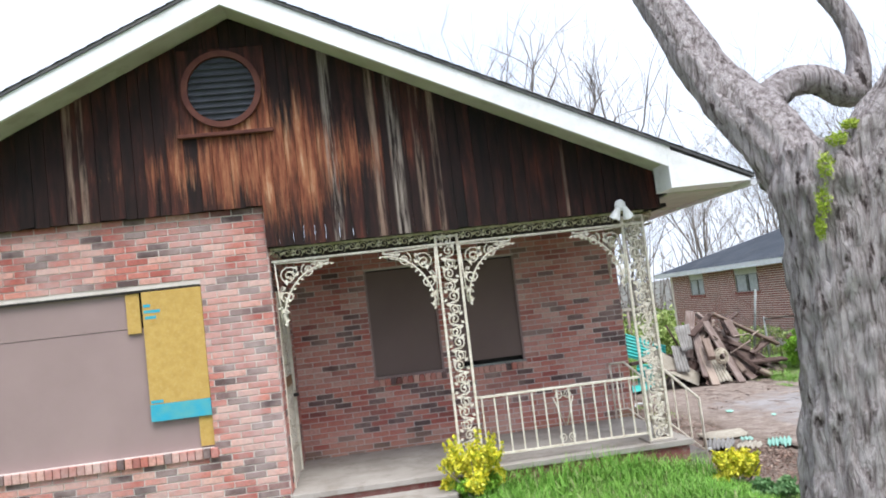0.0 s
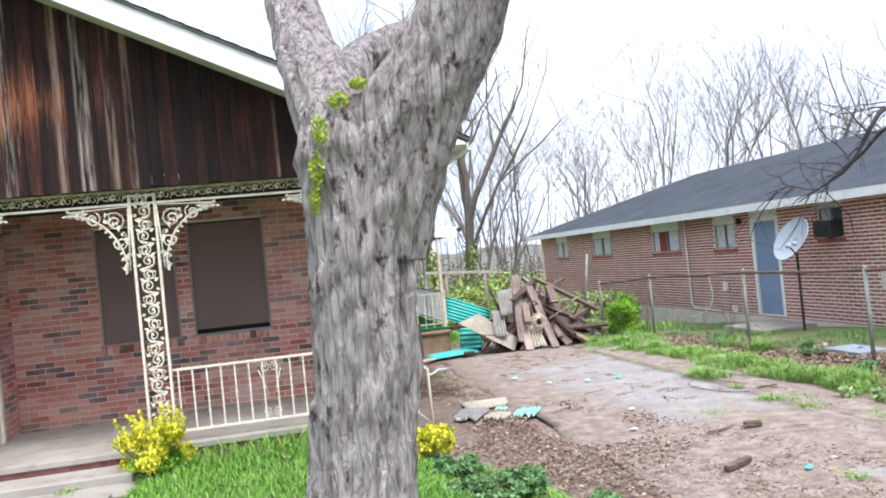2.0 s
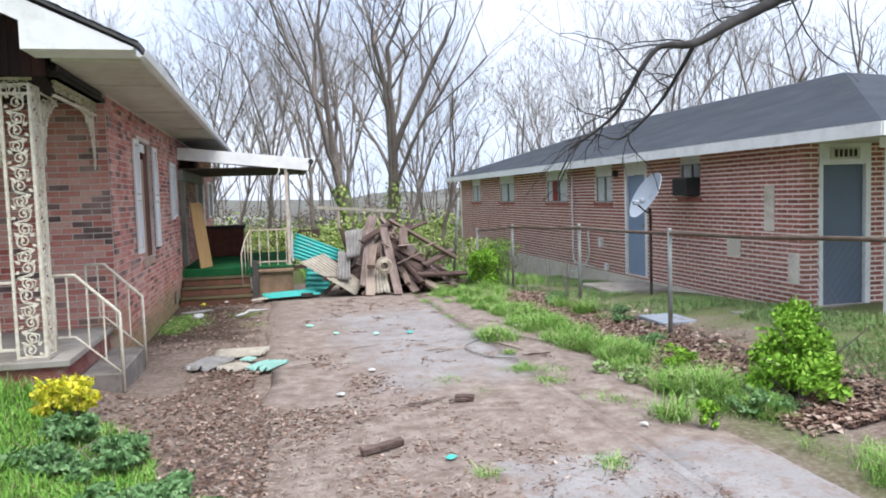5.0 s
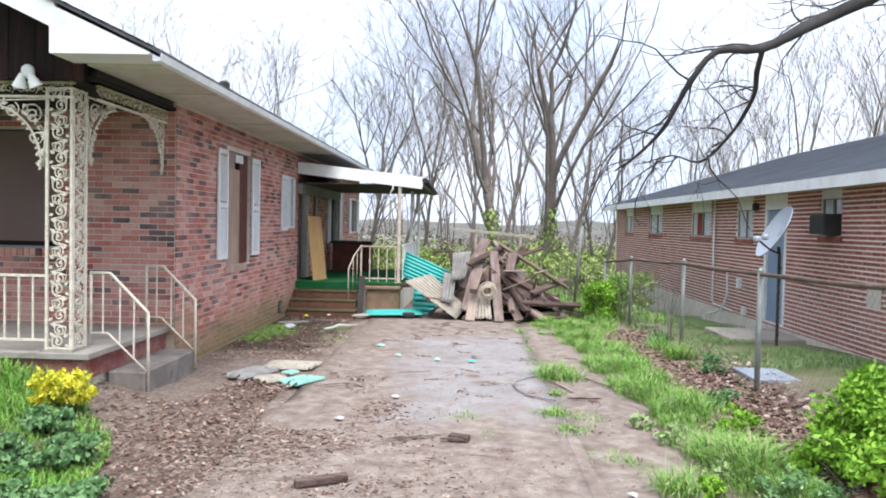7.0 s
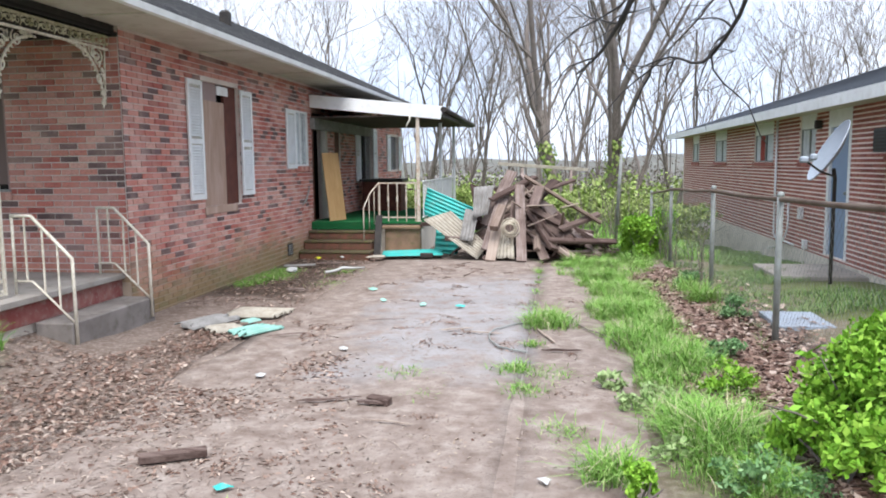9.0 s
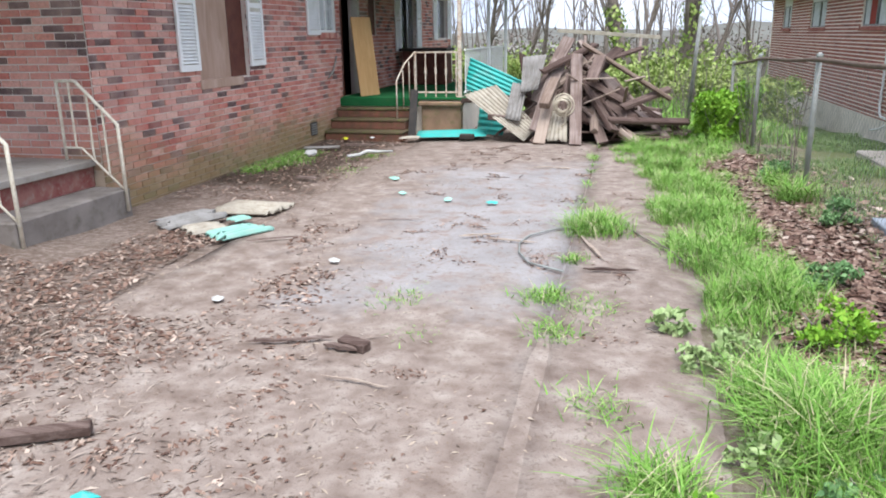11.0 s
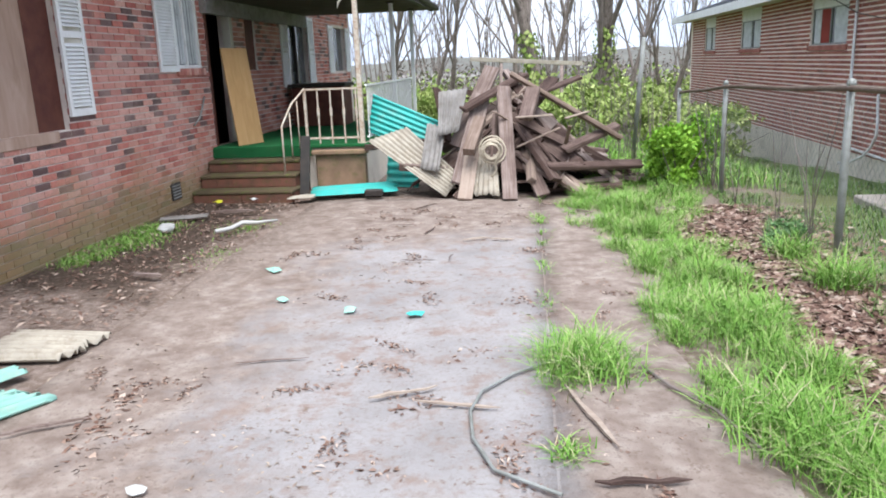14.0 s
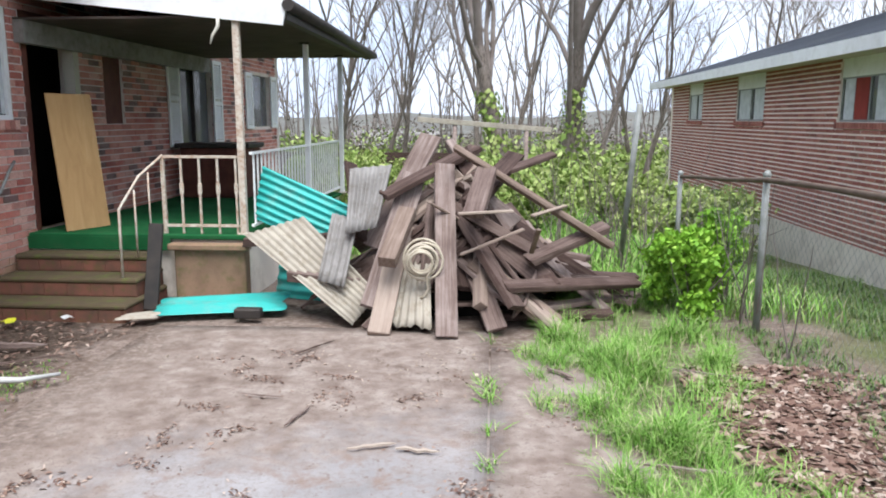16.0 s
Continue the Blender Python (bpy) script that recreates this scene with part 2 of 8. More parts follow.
def gable_wood():
    """Dark-stained boards, bleached orange and grey where the stain has weathered off."""
    m = Mat("dark weathered gable boards", 0.75, 0, 0.25)
    grain = m.math("ADD", m.math("MULTIPLY", m.noise(4, 8, 0.68, m.scaled(3.2, 3.2, 0.4), 0.5), 0.62), m.math("ADD", m.math("MULTIPLY", m.noise(1.1, 5, 0.6), 0.25), m.math("MULTIPLY", m.thing(), 0.13)))
    fine = m.noise(6, 7, 0.72, m.scaled(5, 5, 0.3))
    base = m.ramp(grain, (0.36, (0.006, 0.004, 0.004)), (0.5, (0.021, 0.009, 0.008)), (0.58, (0.05, 0.016, 0.012)), (0.72, (0.13, 0.038, 0.024)))
    # bleached patch in the middle of the gable, ragged
    dx = m.math("ABSOLUTE", m.math("ADD", m.axis(0), 4.1))
    dz = m.math("ABSOLUTE", m.math("ADD", m.axis(2), -3.85))
    near = m.math("SUBTRACT", 1.3, m.math("ADD", m.math("MULTIPLY", dx, 0.62), m.math("MULTIPLY", dz, 1.0)))
    worn = m.math("ADD", m.math("MULTIPLY", near, 0.42), m.math("MULTIPLY", fine, 0.75))
    worn = m.math("ADD", worn, m.math("MULTIPLY", m.thing(), 0.16))
    base = m.mix(m.ramp(worn, (0.64, 0.0), (0.82, 0.9)), base, m.ramp(m.noise(3, 7, 0.7, m.scaled(5, 5, 0.5)), (0.32, (0.05, 0.018, 0.01)), (0.46, (0.2, 0.06, 0.03)), (0.58, (0.34, 0.14, 0.07)), (0.7, (0.5, 0.32, 0.2))))
    # pale grey streaks on a few boards
    torn = m.ramp(m.noise(2.2, 7, 0.7, m.scaled(7, 7, 0.45)), (0.42, 0.0), (0.6, 0.8))
    for sx, half in ((-3.53, 0.06), (-3.08, 0.05), (-2.86, 0.07), (-2.62, 0.05), (-2.45, 0.04), (-6.12, 0.05), (-6.0, 0.04), (-1.1, 0.02)):
        off = m.math("ABSOLUTE", m.math("ADD", m.axis(0), -sx))
        band = m.ramp(m.math("DIVIDE", off, half), (0.6, 1.0), (1.0, 0.0))
        base = m.mix(m.math("MULTIPLY", band, torn), base, (0.42, 0.36, 0.31) if half > 0.055 else (0.3, 0.21, 0.16))
    m.color(base)
    m.bump(m.noise(6, 6, 0.6, m.scaled(20, 20, 0.6)), 0.6, 0.006)
    return m.m


M_GABLE = gable_wood()
M_PLY = streaked("plywood", [(0.3, (0.3, 0.17, 0.075)), (0.55, (0.42, 0.26, 0.12)), (0.75, (0.5, 0.33, 0.17))], (3, 3, 0.5), 0.15)
M_PLYOLD = streaked("stained plywood", [(0.3, (0.24, 0.155, 0.115)), (0.5, (0.37, 0.255, 0.2)), (0.7, (0.47, 0.345, 0.285))], (3, 3, 0.5), 0.15)
M_OSB = simple("yellow strand board", (0.5, 0.33, 0.1), (0.43, 0.27, 0.075), 16, 0.8, 0, 0.3, 45, 0.2, (0.55, 0.42, 0.2), 0.5)
M_CYAN = simple("blue painted edge", (0.03, 0.33, 0.46), (0.1, 0.36, 0.38), 9, 0.7)
M_REDWOOD = simple("dark red wood trim", (0.085, 0.026, 0.02), (0.13, 0.045, 0.03), 7, 0.7, 0, 0.4)


def ground_material():
    """Soil, leaf litter and worn turf; the blades and leaves lie on it."""
    m = Mat("soil and turf", 1.0, 0, 0.1)
    soil = m.ramp(m.noise(2.4, 7, 0.65), (0.3, (0.13, 0.093, 0.073)), (0.5, (0.205, 0.155, 0.13)), (0.7, (0.29, 0.235, 0.205)))
    soil = m.mix(m.ramp(m.noise(1.1, 6, 0.7), (0.45, 0.0), (0.68, 0.65)), soil, (0.13, 0.095, 0.075))
    soil = m.mix(m.ramp(m.noise(24, 6, 0.75), (0.46, 0.0), (0.62, 0.7)), soil, (0.42, 0.35, 0.31))
    soil = m.mix(m.ramp(m.noise(48, 5, 0.7), (0.52, 0.0), (0.62, 0.75)), soil, (0.1, 0.07, 0.052))
    x, y = m.axis(0), m.axis(1)
    bed = m.math("MINIMUM", m.math("SUBTRACT", 1.35, x), m.math("MINIMUM", m.math("SUBTRACT", y, 2.2), m.math("SUBTRACT", 6.4, y)))
    bed = m.math("ADD", bed, m.math("MULTIPLY", m.math("SUBTRACT", m.noise(2.2, 7, 0.7), 0.38), 1.5))
    mould = m.ramp(m.noise(22, 6, 0.75), (0.35, (0.035, 0.026, 0.02)), (0.55, (0.085, 0.062, 0.048)), (0.7, (0.2, 0.155, 0.125)))
    soil = m.mix(m.ramp(bed, (0.05, 0.0), (0.5, 0.9)), soil, mould)
    grass = m.ramp(m.noise(26, 6, 0.7), (0.32, (0.06, 0.07, 0.025)), (0.5, (0.1, 0.16, 0.035)), (0.7, (0.15, 0.2, 0.055)))
    wob = m.math("MULTIPLY", m.math("SUBTRACT", m.noise(1.3, 5, 0.6), 0.5), 1.6)
    lawn = m.math("ADD", m.math("MINIMUM", m.math("SUBTRACT", m.math("MULTIPLY", y, -0.49), 0.33), 1.7), m.math("SUBTRACT", m.math("MULTIPLY", wob, 0.4), x))
    strip = m.math("SUBTRACT", 0.62, m.math("ABSOLUTE", m.math("SUBTRACT", m.math("ADD", x, m.math("MULTIPLY", wob, 0.5)), 5.45)))
    side = m.math("SUBTRACT", m.math("ADD", x, wob), 6.6)
    rear = m.math("SUBTRACT", m.math("ADD", y, wob), 8.6)
    allg = m.math("MAXIMUM", m.math("MAXIMUM", lawn, strip), m.math("MAXIMUM", side, rear))
    m.color(m.mix(m.ramp(allg, (0.15, 0.0), (0.8, 0.7)), soil, grass))
    m.bump(m.noise(26, 6, 0.7), 0.9, 0.03)
    return m.m


def drive_material():
    """Old concrete under patches of brown soil, thicker towards the edges."""
    m = Mat("dirty concrete drive", 0.92, 0, 0.25)
    conc = m.ramp(m.noise(1.7, 6, 0.6), (0.3, (0.225, 0.213, 0.213)), (0.5, (0.28, 0.266, 0.267)), (0.7, (0.335, 0.32, 0.322)))
    conc = m.mix(m.ramp(m.noise(45, 5, 0.7), (0.48, 0.0), (0.7, 0.65)), conc, (0.2, 0.17, 0.155))
    conc = m.mix(m.ramp(m.noise(4.5, 8, 0.75), (0.5, 0.0), (0.64, 0.75)), conc, (0.22, 0.15, 0.12))
    conc = m.mix(m.ramp(m.noise(17, 7, 0.75), (0.58, 0.0), (0.64, 0.8)), conc, (0.16, 0.11, 0.085))
    dirt = m.ramp(m.noise(5, 8, 0.75), (0.32, (0.13, 0.092, 0.074)), (0.48, (0.235, 0.185, 0.158)), (0.64, (0.35, 0.3, 0.265)))
    dirt = m.mix(m.ramp(m.noise(40, 6, 0.75), (0.5, 0.0), (0.62, 0.75)), dirt, (0.13, 0.09, 0.07))
    x, y = m.axis(0), m.axis(1)
    edge = m.math("SUBTRACT", 2.9, x)
    front = m.math("MINIMUM", m.math("MULTIPLY", m.math("SUBTRACT", -0.6, y), 0.22), m.math("MULTIPLY", m.math("ADD", y, 5.0), 0.5))
    far = m.math("MULTIPLY", m.math("SUBTRACT", y, 3.6), 0.3)
    right = m.math("MULTIPLY", m.math("SUBTRACT", x, 4.25), 1.6)
    amount = m.math("MAXIMUM", m.math("MAXIMUM", m.math("MULTIPLY", edge, 0.4), right), m.math("MAXIMUM", front, far))
    amount = m.math("ADD", m.math("MINIMUM", m.math("MAXIMUM", amount, -0.25), 0.35), m.noise(1.1, 7, 0.66))
    # bare patch of slab swept clean near the street
    swept = m.math("MINIMUM", m.math("SUBTRACT", x, 3.1), m.math("SUBTRACT", -3.3, y))
    swept = m.math("ADD", swept, m.math("MULTIPLY", m.math("SUBTRACT", m.noise(1.9, 6, 0.7), 0.5), 1.6))
    amount = m.math("SUBTRACT", amount, m.ramp(swept, (0.0, 0.0), (0.35, 0.5)))
    lip = m.math("ADD", m.math("SUBTRACT", m.math("ADD", 1.85, m.math("MULTIPLY", m.math("GREATER_THAN", y, 2.5), 0.3)), x), m.math("MULTIPLY", m.math("SUBTRACT", m.noise(2.0, 7, 0.7), 0.5), 1.8))
    dirt = m.mix(m.ramp(lip, (0.0, 0.0), (0.55, 0.85)), dirt, m.ramp(m.noise(24, 6, 0.75), (0.38, (0.09, 0.066, 0.052)), (0.52, (0.19, 0.145, 0.12)), (0.66, (0.36, 0.3, 0.26))))
    m.color(m.mix(m.ramp(amount, (0.46, 0.0), (0.7, 0.94)), conc, dirt))
    m.bump(m.noise(40, 6, 0.7), 0.6, 0.012)
    return m.m


M_GROUND = ground_material()
M_DRIVE = drive_material()


def bark_material(name, c0, c1, c2, sc=1.0, strength=1.0):
    m = Mat(name, 0.95, 0, 0.15)
    grain = m.noise(5.0 * sc, 8, 0.66, m.scaled(5.2, 5.2, 0.8), 0.7)
    warp = m.node("ShaderNodeTexNoise")
    warp.inputs["Scale"].default_value = 6.0 * sc
    warp.inputs["Detail"].default_value = 5
    m.put(m.pos, warp.inputs["Vector"])
    vec = m.node("ShaderNodeVectorMath")
    vec.operation = "MULTIPLY_ADD"
    m.put(warp.outputs["Color"], vec.inputs[0])
    vec.inputs[1].default_value = (0.1, 0.1, 0.16)
    m.put(m.pos, vec.inputs[2])
    cell = m.node("ShaderNodeTexVoronoi")
    cell.feature = "DISTANCE_TO_EDGE"
    cell.inputs["Scale"].default_value = 9.0 * sc
    m.put(m.scaled(3.0, 3.0, 0.55, vec.outputs[0]), cell.inputs["Vector"])
    plate = m.ramp(cell.outputs["Distance"], (0.0, 0.0), (0.16, 0.75), (0.4, 1.0))
    pits = m.ramp(m.noise(7 * sc, 5, 0.6, m.scaled(1.6, 1.6, 0.9)), (0.3, 0.0), (0.42, 1.0))
    ridge = m.math("ADD", m.math("MULTIPLY", plate, 0.07), m.math("ADD", m.math("MULTIPLY", grain, 0.75), m.math("MULTIPLY", pits, 0.18)))
    base = m.ramp(ridge, (0.42, c0), (0.52, c1), (0.66, c2))
    base = m.mix(m.ramp(m.noise(2.2, 4), (0.5, 0.0), (0.75, 0.5)), base, (0.36, 0.32, 0.3))
    m.color(base)
    m.bump(ridge, strength, 0.12)
    return m.m


M_BARK = bark_material("rough grey bark", (0.055, 0.042, 0.04), (0.25, 0.212, 0.21), (0.5, 0.455, 0.458), 1.0, 0.9)
M_FARBARK = bark_material("grey-brown bark", (0.05, 0.042, 0.036), (0.12, 0.1, 0.085), (0.2, 0.17, 0.15), 1.0, 0.5)
# street tree bark: backlit darkness against the sky is in the colour
M_DARKTWIG = simple("branch bark darkened as backlit", (0.035, 0.033, 0.034), (0.075, 0.07, 0.07), 5, 0.95)
M_TWIG = simple("brown twigs", (0.15, 0.125, 0.11), (0.22, 0.19, 0.175), 3, 0.95)


def leaf_material(name, stops, trans=0.25):
    m = Mat(name, 0.6, 0, 0.25)
    m.color(m.ramp(m.island(), *stops))
    m.b.inputs["Transmission Weight"].default_value = 0.0
    m.b.inputs["Subsurface Weight"].default_value = 0.0
    return m.m


M_GRASS = leaf_material("grass blades", [(0.0, (0.08, 0.195, 0.026)), (0.4, (0.155, 0.33, 0.05)), (0.8, (0.255, 0.43, 0.1)), (0.9, (0.36, 0.46, 0.17)), (0.93, (0.46, 0.4, 0.27))])
M_LAWN = leaf_material("lawn blades", [(0.0, (0.075, 0.2, 0.025)), (0.45, (0.15, 0.35, 0.045)), (0.85, (0.24, 0.45, 0.085)), (0.96, (0.3, 0.46, 0.13)), (0.98, (0.45, 0.4, 0.25))])
M_SIDEGRASS = leaf_material("side yard grass", [(0.0, (0.08, 0.16, 0.04)), (0.6, (0.14, 0.25, 0.07)), (1.0, (0.27, 0.3, 0.14))])
M_WEED = leaf_material("dark weeds", [(0.0, (0.075, 0.165, 0.06)), (0.6, (0.135, 0.26, 0.1)), (1.0, (0.23, 0.36, 0.17))])
M_BUSH = leaf_material("bright green leaves", [(0.0, (0.09, 0.21, 0.015)), (0.5, (0.17, 0.36, 0.03)), (1.0, (0.28, 0.46, 0.06))])
M_YELLOW = leaf_material("yellow leaves", [(0.0, (0.26, 0.36, 0.03)), (0.25, (0.5, 0.5, 0.03)), (0.6, (0.72, 0.64, 0.04)), (1.0, (0.85, 0.78, 0.14))])
M_PALEWEED = leaf_material("pale weed leaves", [(0.0, (0.2, 0.3, 0.11)), (1.0, (0.36, 0.45, 0.22))])
M_MOSS = leaf_material("yellow-green moss", [(0.0, (0.2, 0.3, 0.03)), (0.6, (0.36, 0.46, 0.05)), (1.0, (0.5, 0.56, 0.12))])
M_IVY = leaf_material("far foliage", [(0.0, (0.11, 0.18, 0.035)), (0.5, (0.25, 0.34, 0.085)), (1.0, (0.42, 0.48, 0.19))])
M_DEADLEAF = leaf_material("dead leaves", [(0.0, (0.085, 0.045, 0.034)), (0.45, (0.185, 0.11, 0.083)), (0.8, (0.3, 0.21, 0.165)), (1.0, (0.48, 0.39, 0.33))])
M_STRAW = leaf_material("pale dry splinters", [(0.0, (0.1, 0.07, 0.055)), (0.5, (0.22, 0.165, 0.135)), (1.0, (0.44, 0.37, 0.315))])
M_CHIP = leaf_material("bark chips", [(0.0, (0.12, 0.085, 0.065)), (0.5, (0.24, 0.18, 0.14)), (1.0, (0.42, 0.35, 0.28))])


def lumber(name, stops):
    """Weathered wood whose grain runs along each plank's own length."""
    m = Mat(name, 0.88, 0, 0.2)
    own = m.node("ShaderNodeTexCoord").outputs["Object"]
    shift = m.node("ShaderNodeVectorMath")
    shift.operation = "MULTIPLY_ADD"
    comb = m.node("ShaderNodeCombineXYZ")
    for k in range(3):
        m.put(m.thing(), comb.inputs[k])
    m.put(comb.outputs[0], shift.inputs[0])
    shift.inputs[1].default_value = (17.0, 9.0, 5.0)
    m.put(own, shift.inputs[2])
    vec = shift.outputs[0]
    grain = m.noise(3.0, 6, 0.65, m.scaled(0.7, 13, 13, vec), 0.4)
    blotch = m.noise(3.5, 5, 0.65, vec)
    mixed = m.math("ADD", m.math("MULTIPLY", grain, 0.45), m.math("ADD", m.math("MULTIPLY", blotch, 0.27), m.math("MULTIPLY", m.thing(), 0.28)))
    m.color(m.ramp(mixed, *stops))
    m.bump(m.noise(4, 6, 0.65, m.scaled(1.2, 30, 30, vec)), 0.8, 0.006)
    return m.m


M_OLDWOOD = lumber("weathered lumber", [(0.27, (0.03, 0.018, 0.015)), (0.42, (0.085, 0.055, 0.047)), (0.55, (0.17, 0.125, 0.11)), (0.66, (0.28, 0.225, 0.205)), (0.78, (0.42, 0.36, 0.33))])
M_RAWWOOD = lumber("split pale lumber", [(0.27, (0.13, 0.09, 0.07)), (0.48, (0.28, 0.215, 0.18)), (0.7, (0.44, 0.37, 0.31))])


# ---- helpers of this scene ----
def mesh_of(name, bm, mat):
    me = bpy.data.meshes.new(name)
    bm.to_mesh(me)
    bm.free()
    me.materials.append(mat)
    return me


def part(name, bm, mat, parent=None, label=""):
    ob = new(name, mesh_of(name, bm, mat))
    if parent is not None:
        ob.parent = parent
    return tagged(ob, label)


def raw(name, verts, faces, mat, parent=None, smooth=False):
    """One mesh object from numpy arrays or lists."""
    me = bpy.data.meshes.new(name)
    me.from_pydata([tuple(v) for v in verts], [], [tuple(f) for f in faces])
    me.materials.append(mat)
    if smooth:
        me.shade_smooth()
    ob = new(name, me)
    if parent is not None:
        ob.parent = parent
    return ob


def thing(name, label, category, group="", kind="", at=(0, 0, 0)):
    ob = new(name)
    ob.location = at
    ob.empty_display_size = 0.1
    return tagged(ob, label, category, group, kind)


def box(bm, x0, x1, y0, y1, z0, z1, m=None, bevel=0.0):
    vs = [bm.verts.new(p) for p in ((x0, y0, z0), (x1, y0, z0), (x1, y1, z0), (x0, y1, z0), (x0, y0, z1), (x1, y0, z1), (x1, y1, z1), (x0, y1, z1))]
    fs = [bm.faces.new([vs[i] for i in f]) for f in ((3, 2, 1, 0), (4, 5, 6, 7), (0, 1, 5, 4), (1, 2, 6, 5), (2, 3, 7, 6), (3, 0, 4, 7))]
    if bevel:
        es = {e for f in fs for e in f.edges}
        out = bmesh.ops.bevel(bm, geom=list(es), offset=bevel, segments=1, affect="EDGES")
        vs = list({v for f in out["faces"] for v in f.verts} | {v for v in vs if v.is_valid})
    if m is not None:
        bmesh.ops.transform(bm, matrix=m, verts=vs)
    return bm


def boxed(name, dims, mat, parent=None, label="", m=None, bevel=0.0):
    return part(name, box(bmesh.new(), *dims, m, bevel), mat, parent, label)


def tube(bm, pts, radii, sides=6, cap=True):
    """A tube along pts (Vectors); radii is a number or one per point."""
    pts = [Vector(p) for p in pts]
    n = len(pts)
    rad = [radii] * n if isinstance(radii, (int, float)) else radii
    rings = []
    ref = None
    for k in range(n):
        d = (pts[min(k + 1, n - 1)] - pts[max(k - 1, 0)])
        d = d.normalized() if d.length > 1e-9 else Vector((0, 0, 1))
        if ref is None:
            ref = d.orthogonal().normalized()
        ref = (ref - d * ref.dot(d))
        ref = ref.normalized() if ref.length > 1e-6 else d.orthogonal().normalized()
        side = d.cross(ref)
        rings.append([bm.verts.new(pts[k] + (ref * math.cos(a) + side * math.sin(a)) * rad[k]) for a in (2 * math.pi * i / sides for i in range(sides))])
    for k in range(n - 1):
        for i in range(sides):
            j = (i + 1) % sides
            f = bm.faces.new((rings[k][i], rings[k][j], rings[k + 1][j], rings[k + 1][i]))
            f.smooth = True
    if cap:
        bm.faces.new(rings[0][::-1])
        bm.faces.new(rings[-1])
    return bm


def smooth01(v):
    v = min(1.0, max(0.0, v))
    return v * v * (3 - 2 * v)


def ground_z(x, y):
    drive = 0.36 * smooth01((-4.2 - y) / 5.2)
    lawn = 0.3 + 0.3 * smooth01((-3.5 - y) / 5.5)
    right = 0.24 - 0.05 * max(-4.0, min(y, 18.0))
    a = smooth01((0.75 - x) / 1.5) * smooth01((0.3 - y) / 0.9)
    b = smooth01((x - 5.3) / 2.7)
    z = drive * (1 - a) + lawn * a
    z = z * (1 - b) + right * b
    if y > 8:
        z -= 0.02 * min(y - 8, 25)
    return z


# ---- ground: one sheet to the horizon ----
def build_ground():
    xs = list(np.concatenate([[-400, -150, -60, -30, -18], np.arange(-12, 16.01, 0.3), [18, 22, 30, 60, 150, 400]]))
    ys = list(np.concatenate([[-300, -100, -40, -22, -15], np.arange(-12, 16.01, 0.3), [18, 22, 30, 60, 150, 500]]))
    verts, faces = [], []
    for y in ys:
        for x in xs:
            bumpy = 0.03 * noise.noise((x * 0.9, y * 0.9, 3.1)) if abs(x) < 15 and abs(y) < 15 else 0
            verts.append((x, y, ground_z(x, y) + bumpy - 0.02))
    w = len(xs)
    for j in range(len(ys) - 1):
        for i in range(w - 1):
            faces.append((j * w + i, j * w + i + 1, (j + 1) * w + i + 1, (j + 1) * w + i))
    tagged(raw("ground", verts, faces, M_GROUND, None, True), "brown soil and rough green turf around the houses", "ground", kind="structure")


build_ground()


def build_drive():
    drive = thing("driveway", "cracked dirty grey concrete driveway with soil on it", "driveway", kind="structure")
    rng = random.Random(5)
    for x0, x1, y0, y1 in ((1.5, 4.288, -9.6, 5.9), (4.302, 5.25, -9.6, 5.5)):
        verts, faces = [], []
        nx, ny = max(3, int((x1 - x0) / 0.16)), int((y1 - y0) / 0.16)
        for j in range(ny + 1):
            for i in range(nx + 1):
                u, v = i / nx, j / ny
                x, y = x0 + (x1 - x0) * u, y0 + (y1 - y0) * v
                if i == 0 and x0 < 2:
                    x += 0.35 * noise.noise((y * 0.8, 1.7, 0)) + 0.1
                if i == nx and x1 > 4.5:
                    x += 0.18 * noise.noise((y * 1.1, 7.7, 0))
                drop = 0.05 if i == 0 and x0 < 2 else (0.0, 0.022, 0.07)[max(0, i - nx + 2)] if x1 > 4.5 else 0.0
                low = 0.012 * noise.noise((x * 1.3, y * 1.3, 9.0))
                verts.append((x, y, max(ground_z(x, y), 0) + 0.012 + low - drop))
        w = nx + 1
        for j in range(ny):
            for i in range(nx):
                faces.append((j * w + i, j * w + i + 1, (j + 1) * w + i + 1, (j + 1) * w + i))
        edge = [j * w for j in range(ny + 1)], [j * w + nx for j in range(ny + 1)], list(range(w)), [ny * w + i for i in range(w)]
        for line in edge:
            base = len(verts)
            verts += [(verts[k][0], verts[k][1], verts[k][2] - 0.1) for k in line]
            for q in range(len(line) - 1):
                faces.append((line[q], line[q + 1], base + q + 1, base + q))
        raw("slab", verts, faces, M_DRIVE, drive, True)
    # soil packed into the front of the joint, proud of it in places
    verts, faces = [], []
    for j in range(150):
        y = -9.6 + j * 0.1
        h = 0.016 + 0.008 * noise.noise((y * 1.9, 3.1, 0)) + 0.05 * smooth01((-1.0 - y) / 0.8)
        z = max(ground_z(4.295, y), 0) + 0.012 + 0.012 * noise.noise((4.295 * 1.3, y * 1.3, 9.0))
        f = max(0.62, smooth01((-0.15 - y) / 0.6))
        verts += [(4.295 - h, y, z - 0.003), (4.295, y, z - 0.02 + 0.018 * f + 0.008 * smooth01((-1.0 - y) / 0.8)), (4.295 + h, y, z - 0.003)]
        if j:
            b = 3 * j
            faces += [(b - 3, b - 2, b + 1, b), (b - 2, b - 1, b + 2, b + 1)]
    raw("packed_soil", verts, faces, M_DRIVE, drive, True)


build_drive()


# ---- brick walls ----
BL, BH, JT = 0.203, 0.0565, 0.0117


